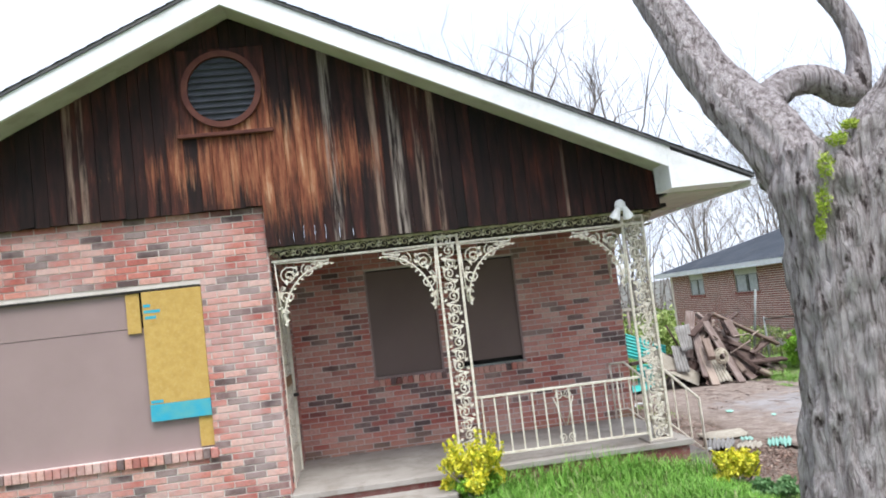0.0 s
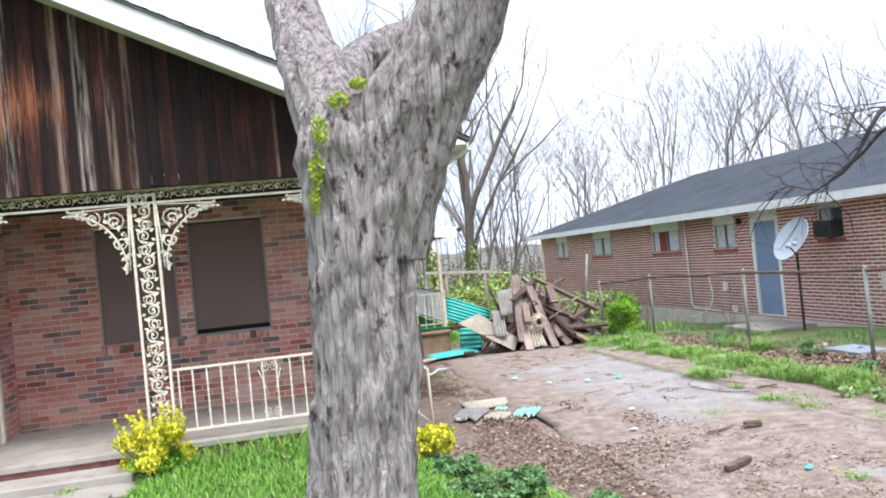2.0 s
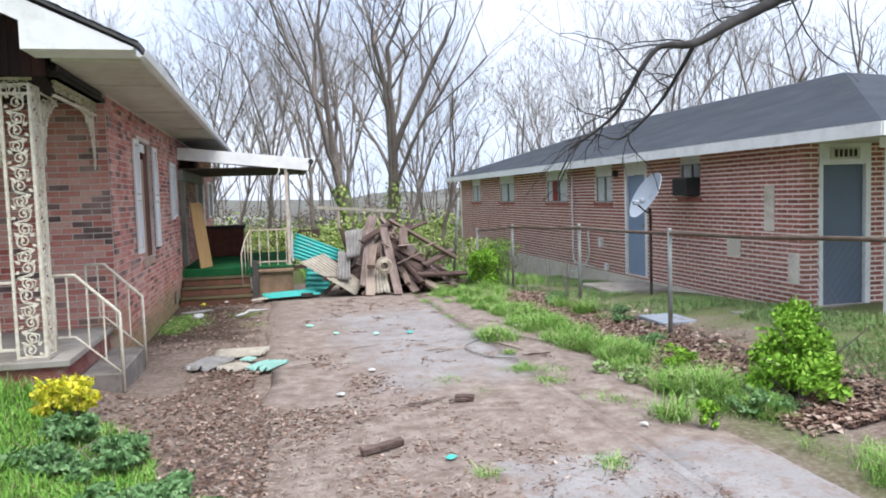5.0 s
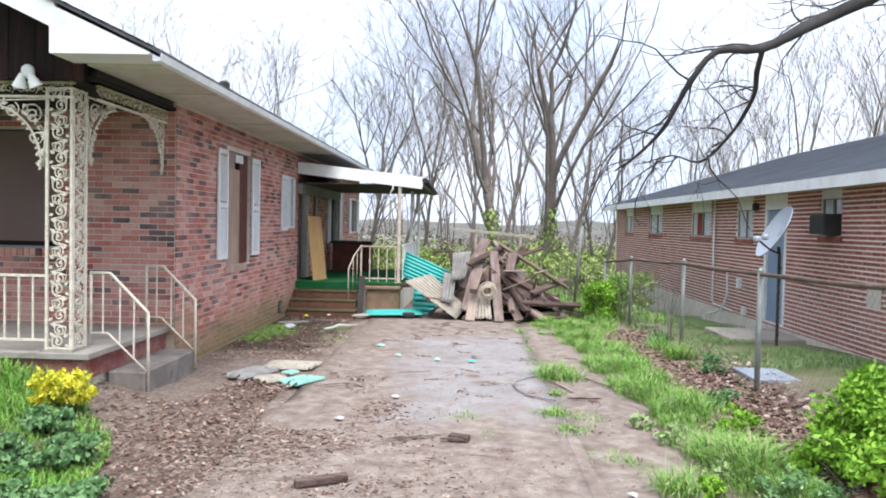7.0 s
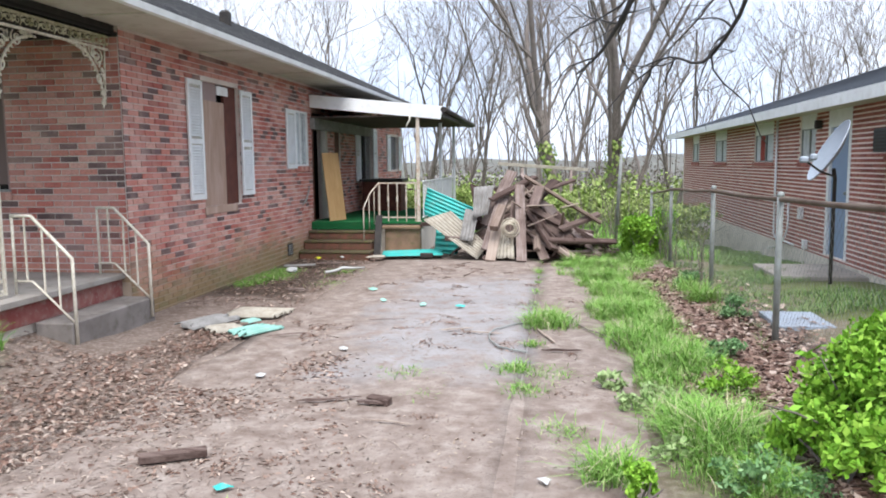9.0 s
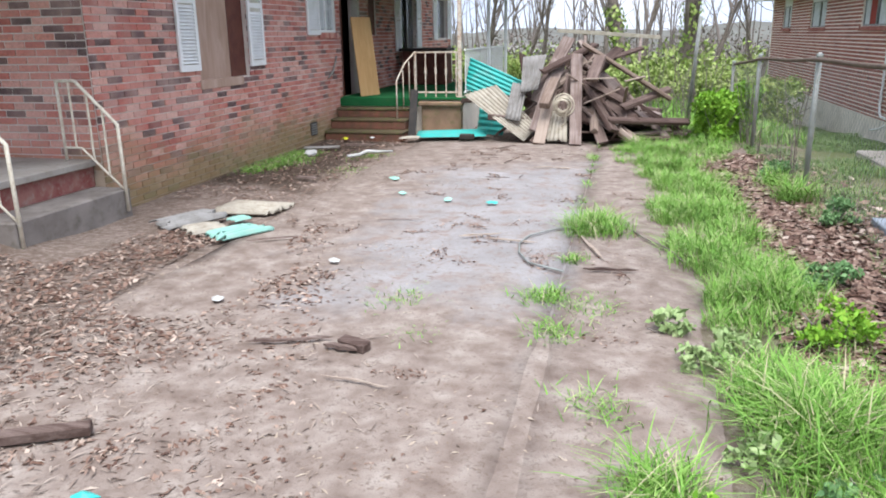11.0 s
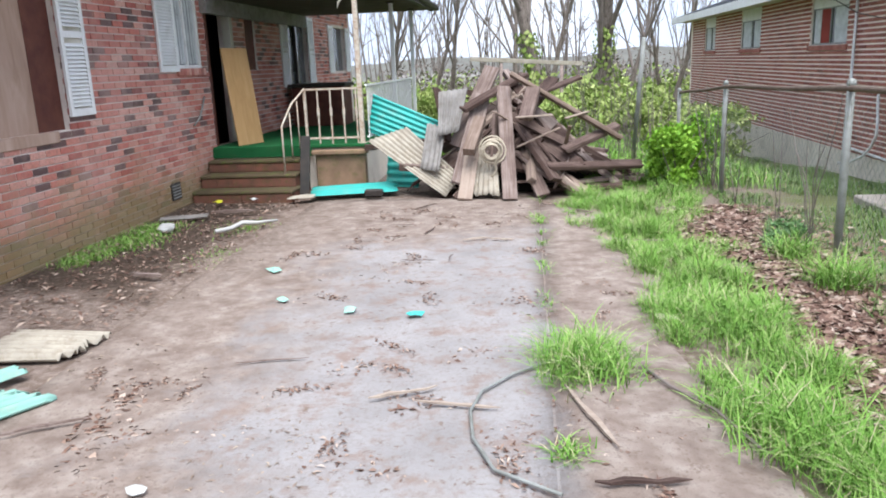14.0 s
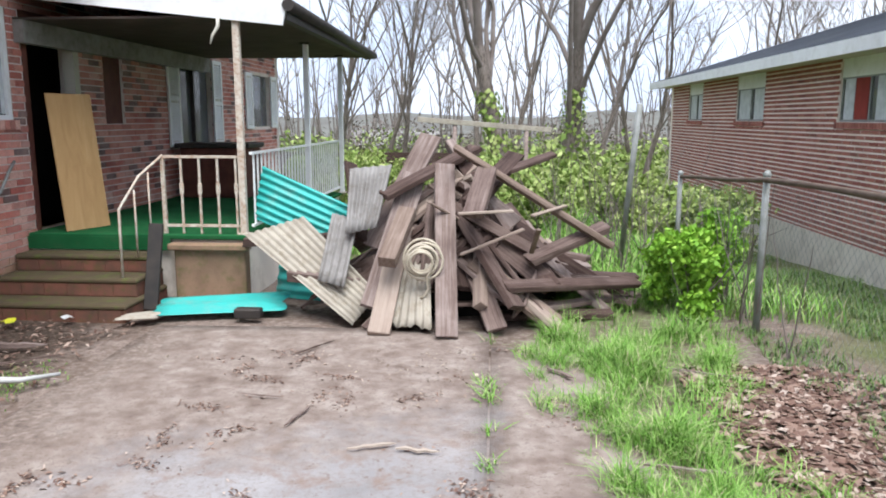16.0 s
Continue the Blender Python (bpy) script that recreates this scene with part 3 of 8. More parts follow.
def unit_brick(mat, length=BL, BH=BH):
    bm = bmesh.new()
    box(bm, 0, length, -0.008, 0.03, 0, BH, None, 0.003)
    return mesh_of("brick", bm, mat)


def brick_wall(name, label, origin, angle, width, height, holes, mat, mat1, mortar, near=None, thick=0.2, limit=290, BH=BH, JT=JT):
    """A wall whose outer face looks to local -y; u runs along it. holes: (u0, u1, v0, v1). near: (u0, u1, v0, v1) where bricks are parts."""
    wall = thing(name, label, "wall", kind="structure")
    wall.matrix_world = pose(*origin, 0, 0, angle)
    us = sorted({0.0, width, *[min(max(h[0], 0), width) for h in holes], *[min(max(h[1], 0), width) for h in holes]})
    vs = sorted({0.0, height, *[min(max(h[2], 0), height) for h in holes], *[min(max(h[3], 0), height) for h in holes]})
    bm = bmesh.new()
    for a, b in zip(us, us[1:]):
        for c, d in zip(vs, vs[1:]):
            mu, mv = (a + b) / 2, (c + d) / 2
            if not any(h[0] < mu < h[1] and h[2] < mv < h[3] for h in holes):
                box(bm, a, b, 0, thick, c, d)
    part("core", bm, mortar, wall)
    rng = random.Random(name)
    verts, faces = [], []
    one = unit_brick(mat1, BL, BH)
    count = 0
    row = 0
    v = 0.0
    step_u = BL + JT
    while v + BH <= height + 0.001:
        u = -step_u / 2 if row % 2 else 0.0
        while u < width:
            spans = [(max(u, 0), min(u + BL, width))]
            for h in holes:
                if h[2] < v + BH - 0.006 and h[3] > v + 0.006:
                    cut = []
                    for s in spans:
                        if h[1] <= s[0] or h[0] >= s[1]:
                            cut.append(s)
                        else:
                            cut += [(s[0], h[0]), (h[1], s[1])]
                    spans = cut
            for a, b in spans:
                if b - a < 0.03:
                    continue
                proud = rng.uniform(-0.0015, 0.0015)
                if near and b - a > BL - 1e-4 and near[0] < a and b < near[1] and near[2] < v < near[3] and count < limit:
                    ob = new("brick", one)
                    ob.parent = wall
                    ob.location = (a, proud, v)
                    count += 1
                    continue
                k = len(verts)
                y0, y1 = -0.008 + proud, 0.004
                verts += [(a, y0, v), (b, y0, v), (b, y0, v + BH), (a, y0, v + BH), (a, y1, v), (b, y1, v), (b, y1, v + BH), (a, y1, v + BH)]
                faces += [(k, k + 1, k + 2, k + 3), (k + 1, k + 5, k + 6, k + 2), (k + 4, k, k + 3, k + 7), (k + 3, k + 2, k + 6, k + 7), (k + 4, k + 5, k + 1, k)]
            u += step_u
        v += BH + JT
        row += 1
    tagged(raw("brickwork", verts, faces, mat, wall), kind="stuff")
    return wall


def rowlock(parent, x0, x1, y0, y1, z0, z1, mat, along="x"):
    """A sill of bricks on edge."""
    a, b = (x0, x1) if along == "x" else (y0, y1)
    n = max(1, round((b - a) / 0.075))
    for k in range(n):
        p, q = a + (b - a) * k / n + 0.004, a + (b - a) * (k + 1) / n - 0.004
        dims = (p, q, y0, y1, z0, z1) if along == "x" else (x0, x1, p, q, z0, z1)
        boxed("brick", dims, mat, parent, "", None, 0.003)


ROOF_X, ROOF_Z, PITCH = -4.45, 5.62, 0.47


def roof_z(x):
    return ROOF_Z - PITCH * abs(x - ROOF_X)


def build_house():
    # east side wall: u runs along +y from the front corner
    y0 = 0.806
    holes = [(2.62 - y0, 3.8 - y0, 1.1, 2.74), (6.14 - y0, 6.86 - y0, 1.62, 2.6), (7.05 - y0, 8.0 - y0, 0.55, 2.6), (8.5 - y0, 8.95 - y0, 1.57, 2.6),
             (10.5 - y0, 11.75 - y0, 1.25, 2.5), (13.7 - y0, 14.8 - y0, 1.48, 2.4)]
    east = brick_wall("wall_east", "weathered red brick side wall with dark bricks and green-brown moss low down", (0, y0, -0.2), 90, 14.4, 3.32,
                      [(a, b, c + 0.2, d + 0.2) for a, b, c, d in holes], M_BRICK, M_BRICK1, M_MORTAR_E, (1.2, 5.6, 0.45, 1.7))
    back = brick_wall("wall_porch_back", "red brick wall behind the front porch", (-4.28, 0.8, 0.4), 0, 4.27, 2.65,
                      [(-3.32 + 4.28, -2.42 + 4.28, 1.0, 2.36), (-2.27 + 4.28, -1.36 + 4.28, 1.0, 2.36)], M_BRICK, M_BRICK1, M_MORTAR, (2.95, 4.2, 0.2, 2.2))
    bump = brick_wall("wall_front_bay", "pinkish washed red brick front bay", (-8.9, -1.03, 0.1), 0, 4.612, 3.33,
                      [(1.0, 3.92, 0.97, 2.6)], M_PALE, M_PALE1, M_MORTAR, (3.2, 4.62, 0.4, 3.3))
    inner = brick_wall("wall_bay_side", "red brick return beside the front door", (-4.28, -1.024, 0.1), 90, 1.82, 3.0, [(0.28, 1.32, 0.4, 2.45)], M_PALE, M_PALE1, M_MORTAR, (0, 1.8, 0.4, 2.2), 0.2)
    boxed("wall_west", (-9.1, -8.9, -1.0, 15.2, -0.3, 3.2), M_MORTAR)
    tagged(bpy.data.objects["wall_west"], "plain brick west wall of the house", "wall", kind="structure")
    tagged(boxed("wall_rear", (-8.9, 0.0, 15.2, 15.4, -0.4, 3.2), M_MORTAR), "plain rear wall of the house", "wall", kind="structure")
    # near-black inner faces: the lack of light behind openings is in their colour
    tagged(boxed("room_back", (-8.7, -0.9, 1.3, 15.0, 0.4, 0.45), M_DARK), "floor inside the house, near-black to look unlit", "floor", kind="structure")
    tagged(boxed("room_partition", (-1.0, -0.9, 1.2, 15.0, 0.4, 3.1), M_DARK), "added inner wall of the house, near-black to look unlit", "wall", kind="structure")
    tagged(boxed("room_ceiling", (-8.7, -0.22, 1.05, 15.0, 3.06, 3.1), M_DARK), "ceiling inside the house, near-black to look unlit", "ceiling", kind="structure")
    return east, back, bump, inner


EAST, BACK, BAY, INNER = build_house()


def build_roof():
    roof = thing("roof_main", "low gabled roof with grey-black shingles and white eave boards", "roof", kind="structure")
    for s in (1, -1):
        xe = ROOF_X + s * 5.2
        bm = bmesh.new()
        za, zb = ROOF_Z, roof_z(xe)
        v = [bm.verts.new(p) for p in ((ROOF_X, -1.62, za), (xe, -1.62, zb), (xe, 15.7, zb), (ROOF_X, 15.7, za))]
        w = [bm.verts.new((p.co.x, p.co.y, p.co.z - 0.03)) for p in v]
        for f in ((v[0], v[1], v[2], v[3]), (w[3], w[2], w[1], w[0]), (v[0], w[0], w[1], v[1]), (v[1], w[1], w[2], v[2]), (v[2], w[2], w[3], v[3])):
            bm.faces.new(f)
        part("deck", bm, M_SHINGLE, roof)
        # shingle courses
        n = 34
        for k in range(n):
            d0, d1 = k / n, (k + 1.25) / n
            xa, xb = ROOF_X + (xe - ROOF_X) * d0, ROOF_X + (xe - ROOF_X) * min(d1, 1.0)
            bm = bmesh.new()
            q = [bm.verts.new(p) for p in ((xa, -1.63, roof_z(xa) + 0.004), (xb, -1.63, roof_z(xb) + 0.014), (xb, 15.71, roof_z(xb) + 0.014), (xa, 15.71, roof_z(xa) + 0.004),
                                           (xb, -1.63, roof_z(xb) + 0.001), (xb, 15.71, roof_z(xb) + 0.001))]
            bm.faces.new(q[:4])
            bm.faces.new((q[1], q[4], q[5], q[2]))
            part("shingle_course", bm, M_SHINGLE, roof)
        # rake board and underside board of the front overhang
        bm = bmesh.new()
        pts = []
        for x in (ROOF_X, -0.1 if s > 0 else xe):
            pts += [(x, -1.6, roof_z(x) - 0.032), (x, -1.6, roof_z(x) - 0.25)]
        a, b, c, d = [bm.verts.new(p) for p in pts]
        e, f, g, h = [bm.verts.new((p[0], p[1] + 0.04, p[2])) for p in pts]
        for q in ((a, b, d, c), (e, g, h, f), (b, f, h, d), (a, c, g, e), (c, d, h, g)):
            bm.faces.new(q)
        part("rake_board", bm, M_WHITE, roof)
        bm = bmesh.new()
        xi = ROOF_X + s * 4.35
        q = [bm.verts.new(p) for p in ((ROOF_X, -1.57, roof_z(ROOF_X) - 0.2), (xi, -1.57, roof_z(xi) - 0.2), (xi, -1.1, roof_z(xi) - 0.2), (ROOF_X, -1.1, roof_z(ROOF_X) - 0.2))]
        bm.faces.new(q)
        part("rake_soffit", bm, M_SOFFIT, roof)
        # boxed eave: soffit, fascia and gutter
        x0, x1 = (-0.02, 0.7) if s > 0 else (-9.6, -8.9)
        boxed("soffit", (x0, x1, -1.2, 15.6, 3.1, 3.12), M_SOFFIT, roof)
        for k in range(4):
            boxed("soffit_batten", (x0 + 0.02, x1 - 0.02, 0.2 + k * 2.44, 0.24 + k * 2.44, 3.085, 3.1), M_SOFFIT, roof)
        xf = 0.7 if s > 0 else -9.62
        boxed("fascia", (xf, xf + 0.02, -1.2, 15.6, 3.09, 3.15), M_WHITE, roof)
    # white return box at the front right eave
    bm = bmesh.new()
    p = [(-0.14, -1.605, 3.53), (-0.14, -1.605, 3.12), (0.71, -1.605, 3.12), (0.71, -1.605, 3.14)]
    f0 = [bm.verts.new(q) for q in p]
    f1 = [bm.verts.new((q[0], -1.2, q[2])) for q in p]
    bm.faces.new(f0)
    bm.faces.new(f1[::-1])
    for k in range(4):
        bm.faces.new((f0[k], f1[k], f1[(k + 1) % 4], f0[(k + 1) % 4])[::-1])
    part("eave_return", bm, M_WHITE, roof)
    # gutter along the east eave
    bm = bmesh.new()
    prof = [(0.722, 3.13), (0.722, 3.08), (0.745, 3.065), (0.79, 3.075), (0.805, 3.135)]
    rows = [[bm.verts.new((x, y, z)) for x, z in prof] for y in (-1.58, 15.6)]
    for k in range(4):
        bm.faces.new((rows[0][k], rows[1][k], rows[1][k + 1], rows[0][k + 1]))
    ob = part("gutter", bm, M_WHITE, roof)
    mod = ob.modifiers.new("thick", "SOLIDIFY")
    mod.thickness = 0.006
    boxed("vent_cap", (-1.3, -1.12, 6.1, 6.28, roof_z(-1.2) - 0.05, roof_z(-1.2) + 0.24), M_BLACK, roof, "", None, 0.04)


build_roof()


def build_gable():
    gable = thing("gable_wall", "dark-stained vertical board gable, bleached orange and grey in streaks", "wall", kind="structure")
    rng = random.Random(11)
    x = -8.9
    while x < -0.12:
        w = rng.choice((0.11, 0.14, 0.14, 0.17))
        x1 = min(x + w, -0.12)
        lo = 3.43 if x1 < -4.27 else (3.43 if x < -4.3 and x1 < -4.25 else 2.99)
        y = -1.12 + rng.uniform(-0.006, 0.004)
        bm = bmesh.new()
        a, b = x + 0.002, x1 - 0.002
        ta, tb = roof_z(a) - 0.18, roof_z(b) - 0.18
        q = [(a, y, lo + rng.uniform(-0.015, 0.01)), (b, y, lo + rng.uniform(-0.015, 0.01)), (b, y, tb), (a, y, ta)]
        f0 = [bm.verts.new(p) for p in q]
        f1 = [bm.verts.new((p[0], p[1] + 0.022, p[2])) for p in q]
        bm.faces.new(f0)
        for k in range(4):
            bm.faces.new((f0[k], f1[k], f1[(k + 1) % 4], f0[(k + 1) % 4])[::-1])
        part("board", bm, M_GABLE, gable)
        x = x1
    bm = bmesh.new()
    q = [bm.verts.new(p) for p in ((-8.9, -1.0, 3.4), (-0.13, -1.0, 3.05), (-0.13, -1.0, roof_z(-0.13) - 0.1), (ROOF_X, -1.0, ROOF_Z - 0.1), (-8.9, -1.0, roof_z(-8.9) - 0.1))]
    bm.faces.new(q)
    part("sheathing", bm, M_DARK, gable)
    boxed("end_board", (-0.12, -0.09, -1.13, -1.0, 2.99, 3.45), M_GABLE, gable)
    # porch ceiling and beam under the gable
    tagged(boxed("porch_ceiling", (-4.28, 0.0, -1.08, 0.8, 2.99, 3.03), M_DARK), "near-black porch ceiling", "ceiling", kind="structure")
    # beam's black colour holds the shade between soffit and wall
    tagged(boxed("porch_side_beam", (-0.14, -0.03, -1.0, 0.79, 2.99, 3.098), M_BLACK), "porch side beam, near-black for the shaded strip under the soffit", "beam", kind="structure")
    # round louvred vent
    vent = thing("gable_vent", "round dark louvred gable vent in a red-brown frame", "vent", at=(-4.57, -1.13, 4.66))
    bm = bmesh.new()
    n = 40
    ring = []
    for k in range(n):
        a = 2 * math.pi * k / n
        c, s = math.cos(a), math.sin(a)
        ring.append([bm.verts.new((c * r, y, s * r)) for r, y in ((0.34, -0.065), (0.4, -0.065), (0.4, 0.0), (0.34, 0.0))])
    for k in range(n):
        r0, r1 = ring[k], ring[(k + 1) % n]
        for i in range(4):
            bm.faces.new((r0[i], r1[i], r1[(i + 1) % 4], r0[(i + 1) % 4]))
    part("frame", bm, M_REDWOOD, vent)
    boxed("back_board", (-0.45, 0.45, -0.018, 0.0, -0.44, 0.44), M_GABLE, vent, "dark red-brown square board", None, 0.004)
    bm = bmesh.new()
    bmesh.ops.create_circle(bm, cap_ends=True, segments=36, radius=0.345, matrix=pose(0, -0.022, 0, 90))
    part("backing", bm, M_VENT, vent)
    for k in range(10):
        z = -0.3 + k * 0.066
        h = math.sqrt(max(0.34 ** 2 - z * z, 0.001))
        boxed("slat", (-h, h, -0.03, 0.0, -0.004, 0.004), M_VENT, vent, "", pose(0, -0.022, z, 35))
    boxed("ledge", (-0.48, 0.48, -0.05, 0.0, -0.48, -0.442), M_REDWOOD, vent, "", None, 0.006)


build_gable()


# ---- neighbouring house ----
def build_neighbour():
    X = 8.68
    # u runs along +x after turning: face looks to -x, u runs along -y
    y_top, y_bot = 19.4, 0.55
    W = y_top - y_bot

    def hole(ya, yb, z0, z1):
        return (y_top - yb, y_top - ya, z0 - 0.1, z1 - 0.1)

    wins = [(16.75, 17.9, 1.6, 2.42), (13.05, 14.5, 1.6, 2.42), (8.88, 10.35, 1.6, 2.42), (6.44, 7.28, 1.6, 2.42), (3.07, 3.72, 1.7, 2.42)]
    holes = [hole(*w) for w in wins] + [hole(4.9, 5.85, 0.17, 2.4)]
    wall = brick_wall("wall_neighbour_west", "brown-red brick side wall with pale raked joints", (X, y_top, 0.1), -90, W, 2.4, holes, M_NBRICK, M_NBRICK1, M_NMORTAR, (13.4, 18.4, 0.0, 1.6), BH=0.045, JT=0.023)
    tagged(boxed("neighbour_foundation", (X - 0.02, X + 0.25, y_bot - 0.0, y_top, -1.2, 0.12), M_FOUND), "grey concrete foundation of the neighbouring house", "foundation", kind="structure")
    front = brick_wall("wall_neighbour_front", "brown-red brick front wall of the neighbouring house", (X, 0.55, 0.1), 0, 9.0, 2.4, [(0.22, 0.98, 0.1, 2.0)], M_NBRICK, M_NBRICK1, M_NMORTAR, BH=0.045, JT=0.023)
    tagged(boxed("wall_neighbour_rear", (X, X + 9, 19.4, 19.6, -1, 2.5), M_NMORTAR), "rear wall of the neighbouring house", "wall", kind="structure")
    tagged(boxed("wall_neighbour_east", (X + 8.8, X + 9, 0.75, 19.4, -1, 2.5), M_NMORTAR), "far side wall of the neighbouring house", "wall", kind="structure")
    # black sheet behind the openings, coloured as rooms without light
    tagged(boxed("neighbour_inner", (X + 0.55, X + 0.6, 0.8, 19.3, 0.1, 2.5), M_DARK), "near-black sheet for the unlit rooms of the neighbouring house", "wall", kind="structure")
    # hip roof
    roof = thing("roof_neighbour", "blue-grey shingled hip roof with white fascia", "roof", kind="structure")
    xe0, xe1, ya, yb, ze, zr = 8.2, 17.8, -1.3, 19.9, 2.5, 4.05
    xm, h = 13.0, 4.8
    hf = 6.2
    P = {"a": (xe0, ya, ze), "b": (xe1, ya, ze), "c": (xe1, yb, ze), "d": (xe0, yb, ze), "r0": (xm, ya + hf, zr), "r1": (xm, yb - h, zr)}
    for names in (("a", "r0", "r1", "d"), ("a", "b", "r0"), ("b", "c", "r1", "r0"), ("c", "d", "r1")):
        bm = bmesh.new()
        fa = bm.faces.new([bm.verts.new(P[k]) for k in names])
        ob = part("slope", bm, M_NSHINGLE, roof)
        mod = ob.modifiers.new("thick", "SOLIDIFY")
        mod.thickness = 0.05
    # shingle courses on the visible slope
    n = 26
    for k in range(n):
        t0, t1 = k / n, (k + 1.15) / n
        bm = bmesh.new()
        rows = []
        for t, up in ((t0, 0.012), (min(t1, 1), 0.006)):
            rows.append([bm.verts.new((xe0 + (xm - xe0) * t, ya + hf * t, ze + (zr - ze) * t + up)), bm.verts.new((xe0 + (xm - xe0) * t, yb - h * t, ze + (zr - ze) * t + up))])
        bm.faces.new((rows[0][0], rows[1][0], rows[1][1], rows[0][1]))
        part("shingle_course", bm, M_NSHINGLE, roof)
    boxed("fascia", (xe0 - 0.02, xe0 + 0.02, ya, yb, ze - 0.15, ze + 0.005), M_WHITE, roof)
    boxed("fascia", (xe0, xe1, ya - 0.02, ya + 0.02, ze - 0.15, ze + 0.005), M_WHITE, roof)
    boxed("soffit", (xe0, xe1, ya, yb, ze - 0.12, ze - 0.1), M_SOFFIT, roof)
    # windows
    for k, (y0, y1, z0, z1) in enumerate(wins):
        w = tagged(new("window_%d" % (k + 1)), "small metal window with a white panel above it" if k < 4 else "white-panelled window with a black air conditioner", "window", kind="structure")
        w.location = (X, y0, z0)
        L = y1 - y0
        boxed("top_panel", (0.02, 0.06, 0.0, L, 0.55, z1 - z0), M_WHITE, w)
        fr = bmesh.new()
        for d in ((0.0, 0.03, 0.0, 0.56), (L - 0.03, L, 0.0, 0.56), (L / 2 - 0.015, L / 2 + 0.015, 0.0, 0.56)):
            box(fr, 0.03, 0.07, d[0], d[1], d[2], d[3])
        box(fr, 0.028, 0.072, 0, L, 0.0, 0.03)
        box(fr, 0.028, 0.072, 0, L, 0.53, 0.56)
        part("window_frame", fr, M_GALV, w)
        for j in range(2):
            boxed("pane", (0.05, 0.056, j * L / 2 + 0.02, (j + 1) * L / 2 - 0.02, 0.03, 0.53), M_GLASSDARK, w)
        boxed("curtain", (0.04, 0.048, L * 0.56 if k != 2 else L * 0.78, L - 0.06, 0.03, 0.53), M_CURTAIN, w)
        if k == 2:
            boxed("curtain", (0.04, 0.048, L * 0.54, L * 0.77, 0.03, 0.53), M_REDCURT, w)
            boxed("curtain", (0.04, 0.048, L * 0.08, L * 0.4, 0.03, 0.53), M_CURTAIN, w)
        elif k < 4:
            boxed("curtain", (0.04, 0.048, L * 0.1, L * 0.42, 0.03, 0.53), M_CURTAIN, w)
        rowlock(w, -0.03, 0.05, -0.04, L + 0.04, -0.085, -0.005, M_NBRICK1, "y")
    # doors
    door = tagged(new("door_1"), "closed blue-grey painted door in a white frame", "door", kind="structure")
    door.location = (X, 4.9, 0.17)
    boxed("leaf", (0.03, 0.08, 0.1, 0.85, 0.0, 1.95), M_BLUE, door, "", None, 0.004)
    fr = bmesh.new()
    box(fr, -0.01, 0.06, 0.0, 0.1, 0.0, 2.23)
    box(fr, -0.01, 0.06, 0.85, 0.95, 0.0, 2.23)
    box(fr, -0.008, 0.058, 0.1, 0.85, 1.96, 2.23)
    part("frame", fr, M_WHITE, door)
    boxed("door_knob", (-0.02, 0.03, 0.16, 0.21, 0.95, 1.0), M_GALV, door, "", None, 0.012)
    door2 = tagged(new("door_2"), "closed grey-blue front door in a white frame", "door", kind="structure")
    door2.location = (8.9, 0.55, 0.2)
    boxed("leaf", (0.06, 0.72, 0.03, 0.08, 0.0, 1.9), M_GREYBLUE, door2, "", None, 0.004)
    fr = bmesh.new()
    box(fr, 0.72, 0.8, -0.03, 0.08, 0.0, 2.2)
    box(fr, 0.0, 0.06, -0.02, 0.08, 0.0, 1.95)
    box(fr, 0.0, 0.72, -0.025, 0.08, 1.9, 2.2)
    part("frame", fr, M_WHITE, door2)
    sign = tagged(boxed("address_sign", (9.05, 9.5, 0.49, 0.515, 2.17, 2.33), M_SOFFIT), "small pale address sign over a door", "sign")
    for k in range(5):
        boxed("lettering", (9.1 + k * 0.075, 9.15 + k * 0.075, 0.486, 0.489, 2.2, 2.3), M_BLACK, sign)
    post = thing("porch_column", "white square porch column of the neighbouring house", "column", at=(8.85, -0.75, 0))
    boxed("shaft", (-0.06, 0.06, -0.06, 0.06, 0.18, 2.3), M_WHITE, post, "", None, 0.006)
    boxed("capital", (-0.1, 0.1, -0.1, 0.1, 2.25, 2.38), M_WHITE, post, "", None, 0.01)
    boxed("base", (-0.09, 0.09, -0.09, 0.09, 0.1, 0.2), M_WHITE, post, "", None, 0.01)
    tagged(boxed("neighbour_porch_slab", (8.3, 17, -1.2, 0.54, -0.3, 0.2), M_CONC), "grey concrete porch slab", "slab", kind="structure")


build_neighbour()


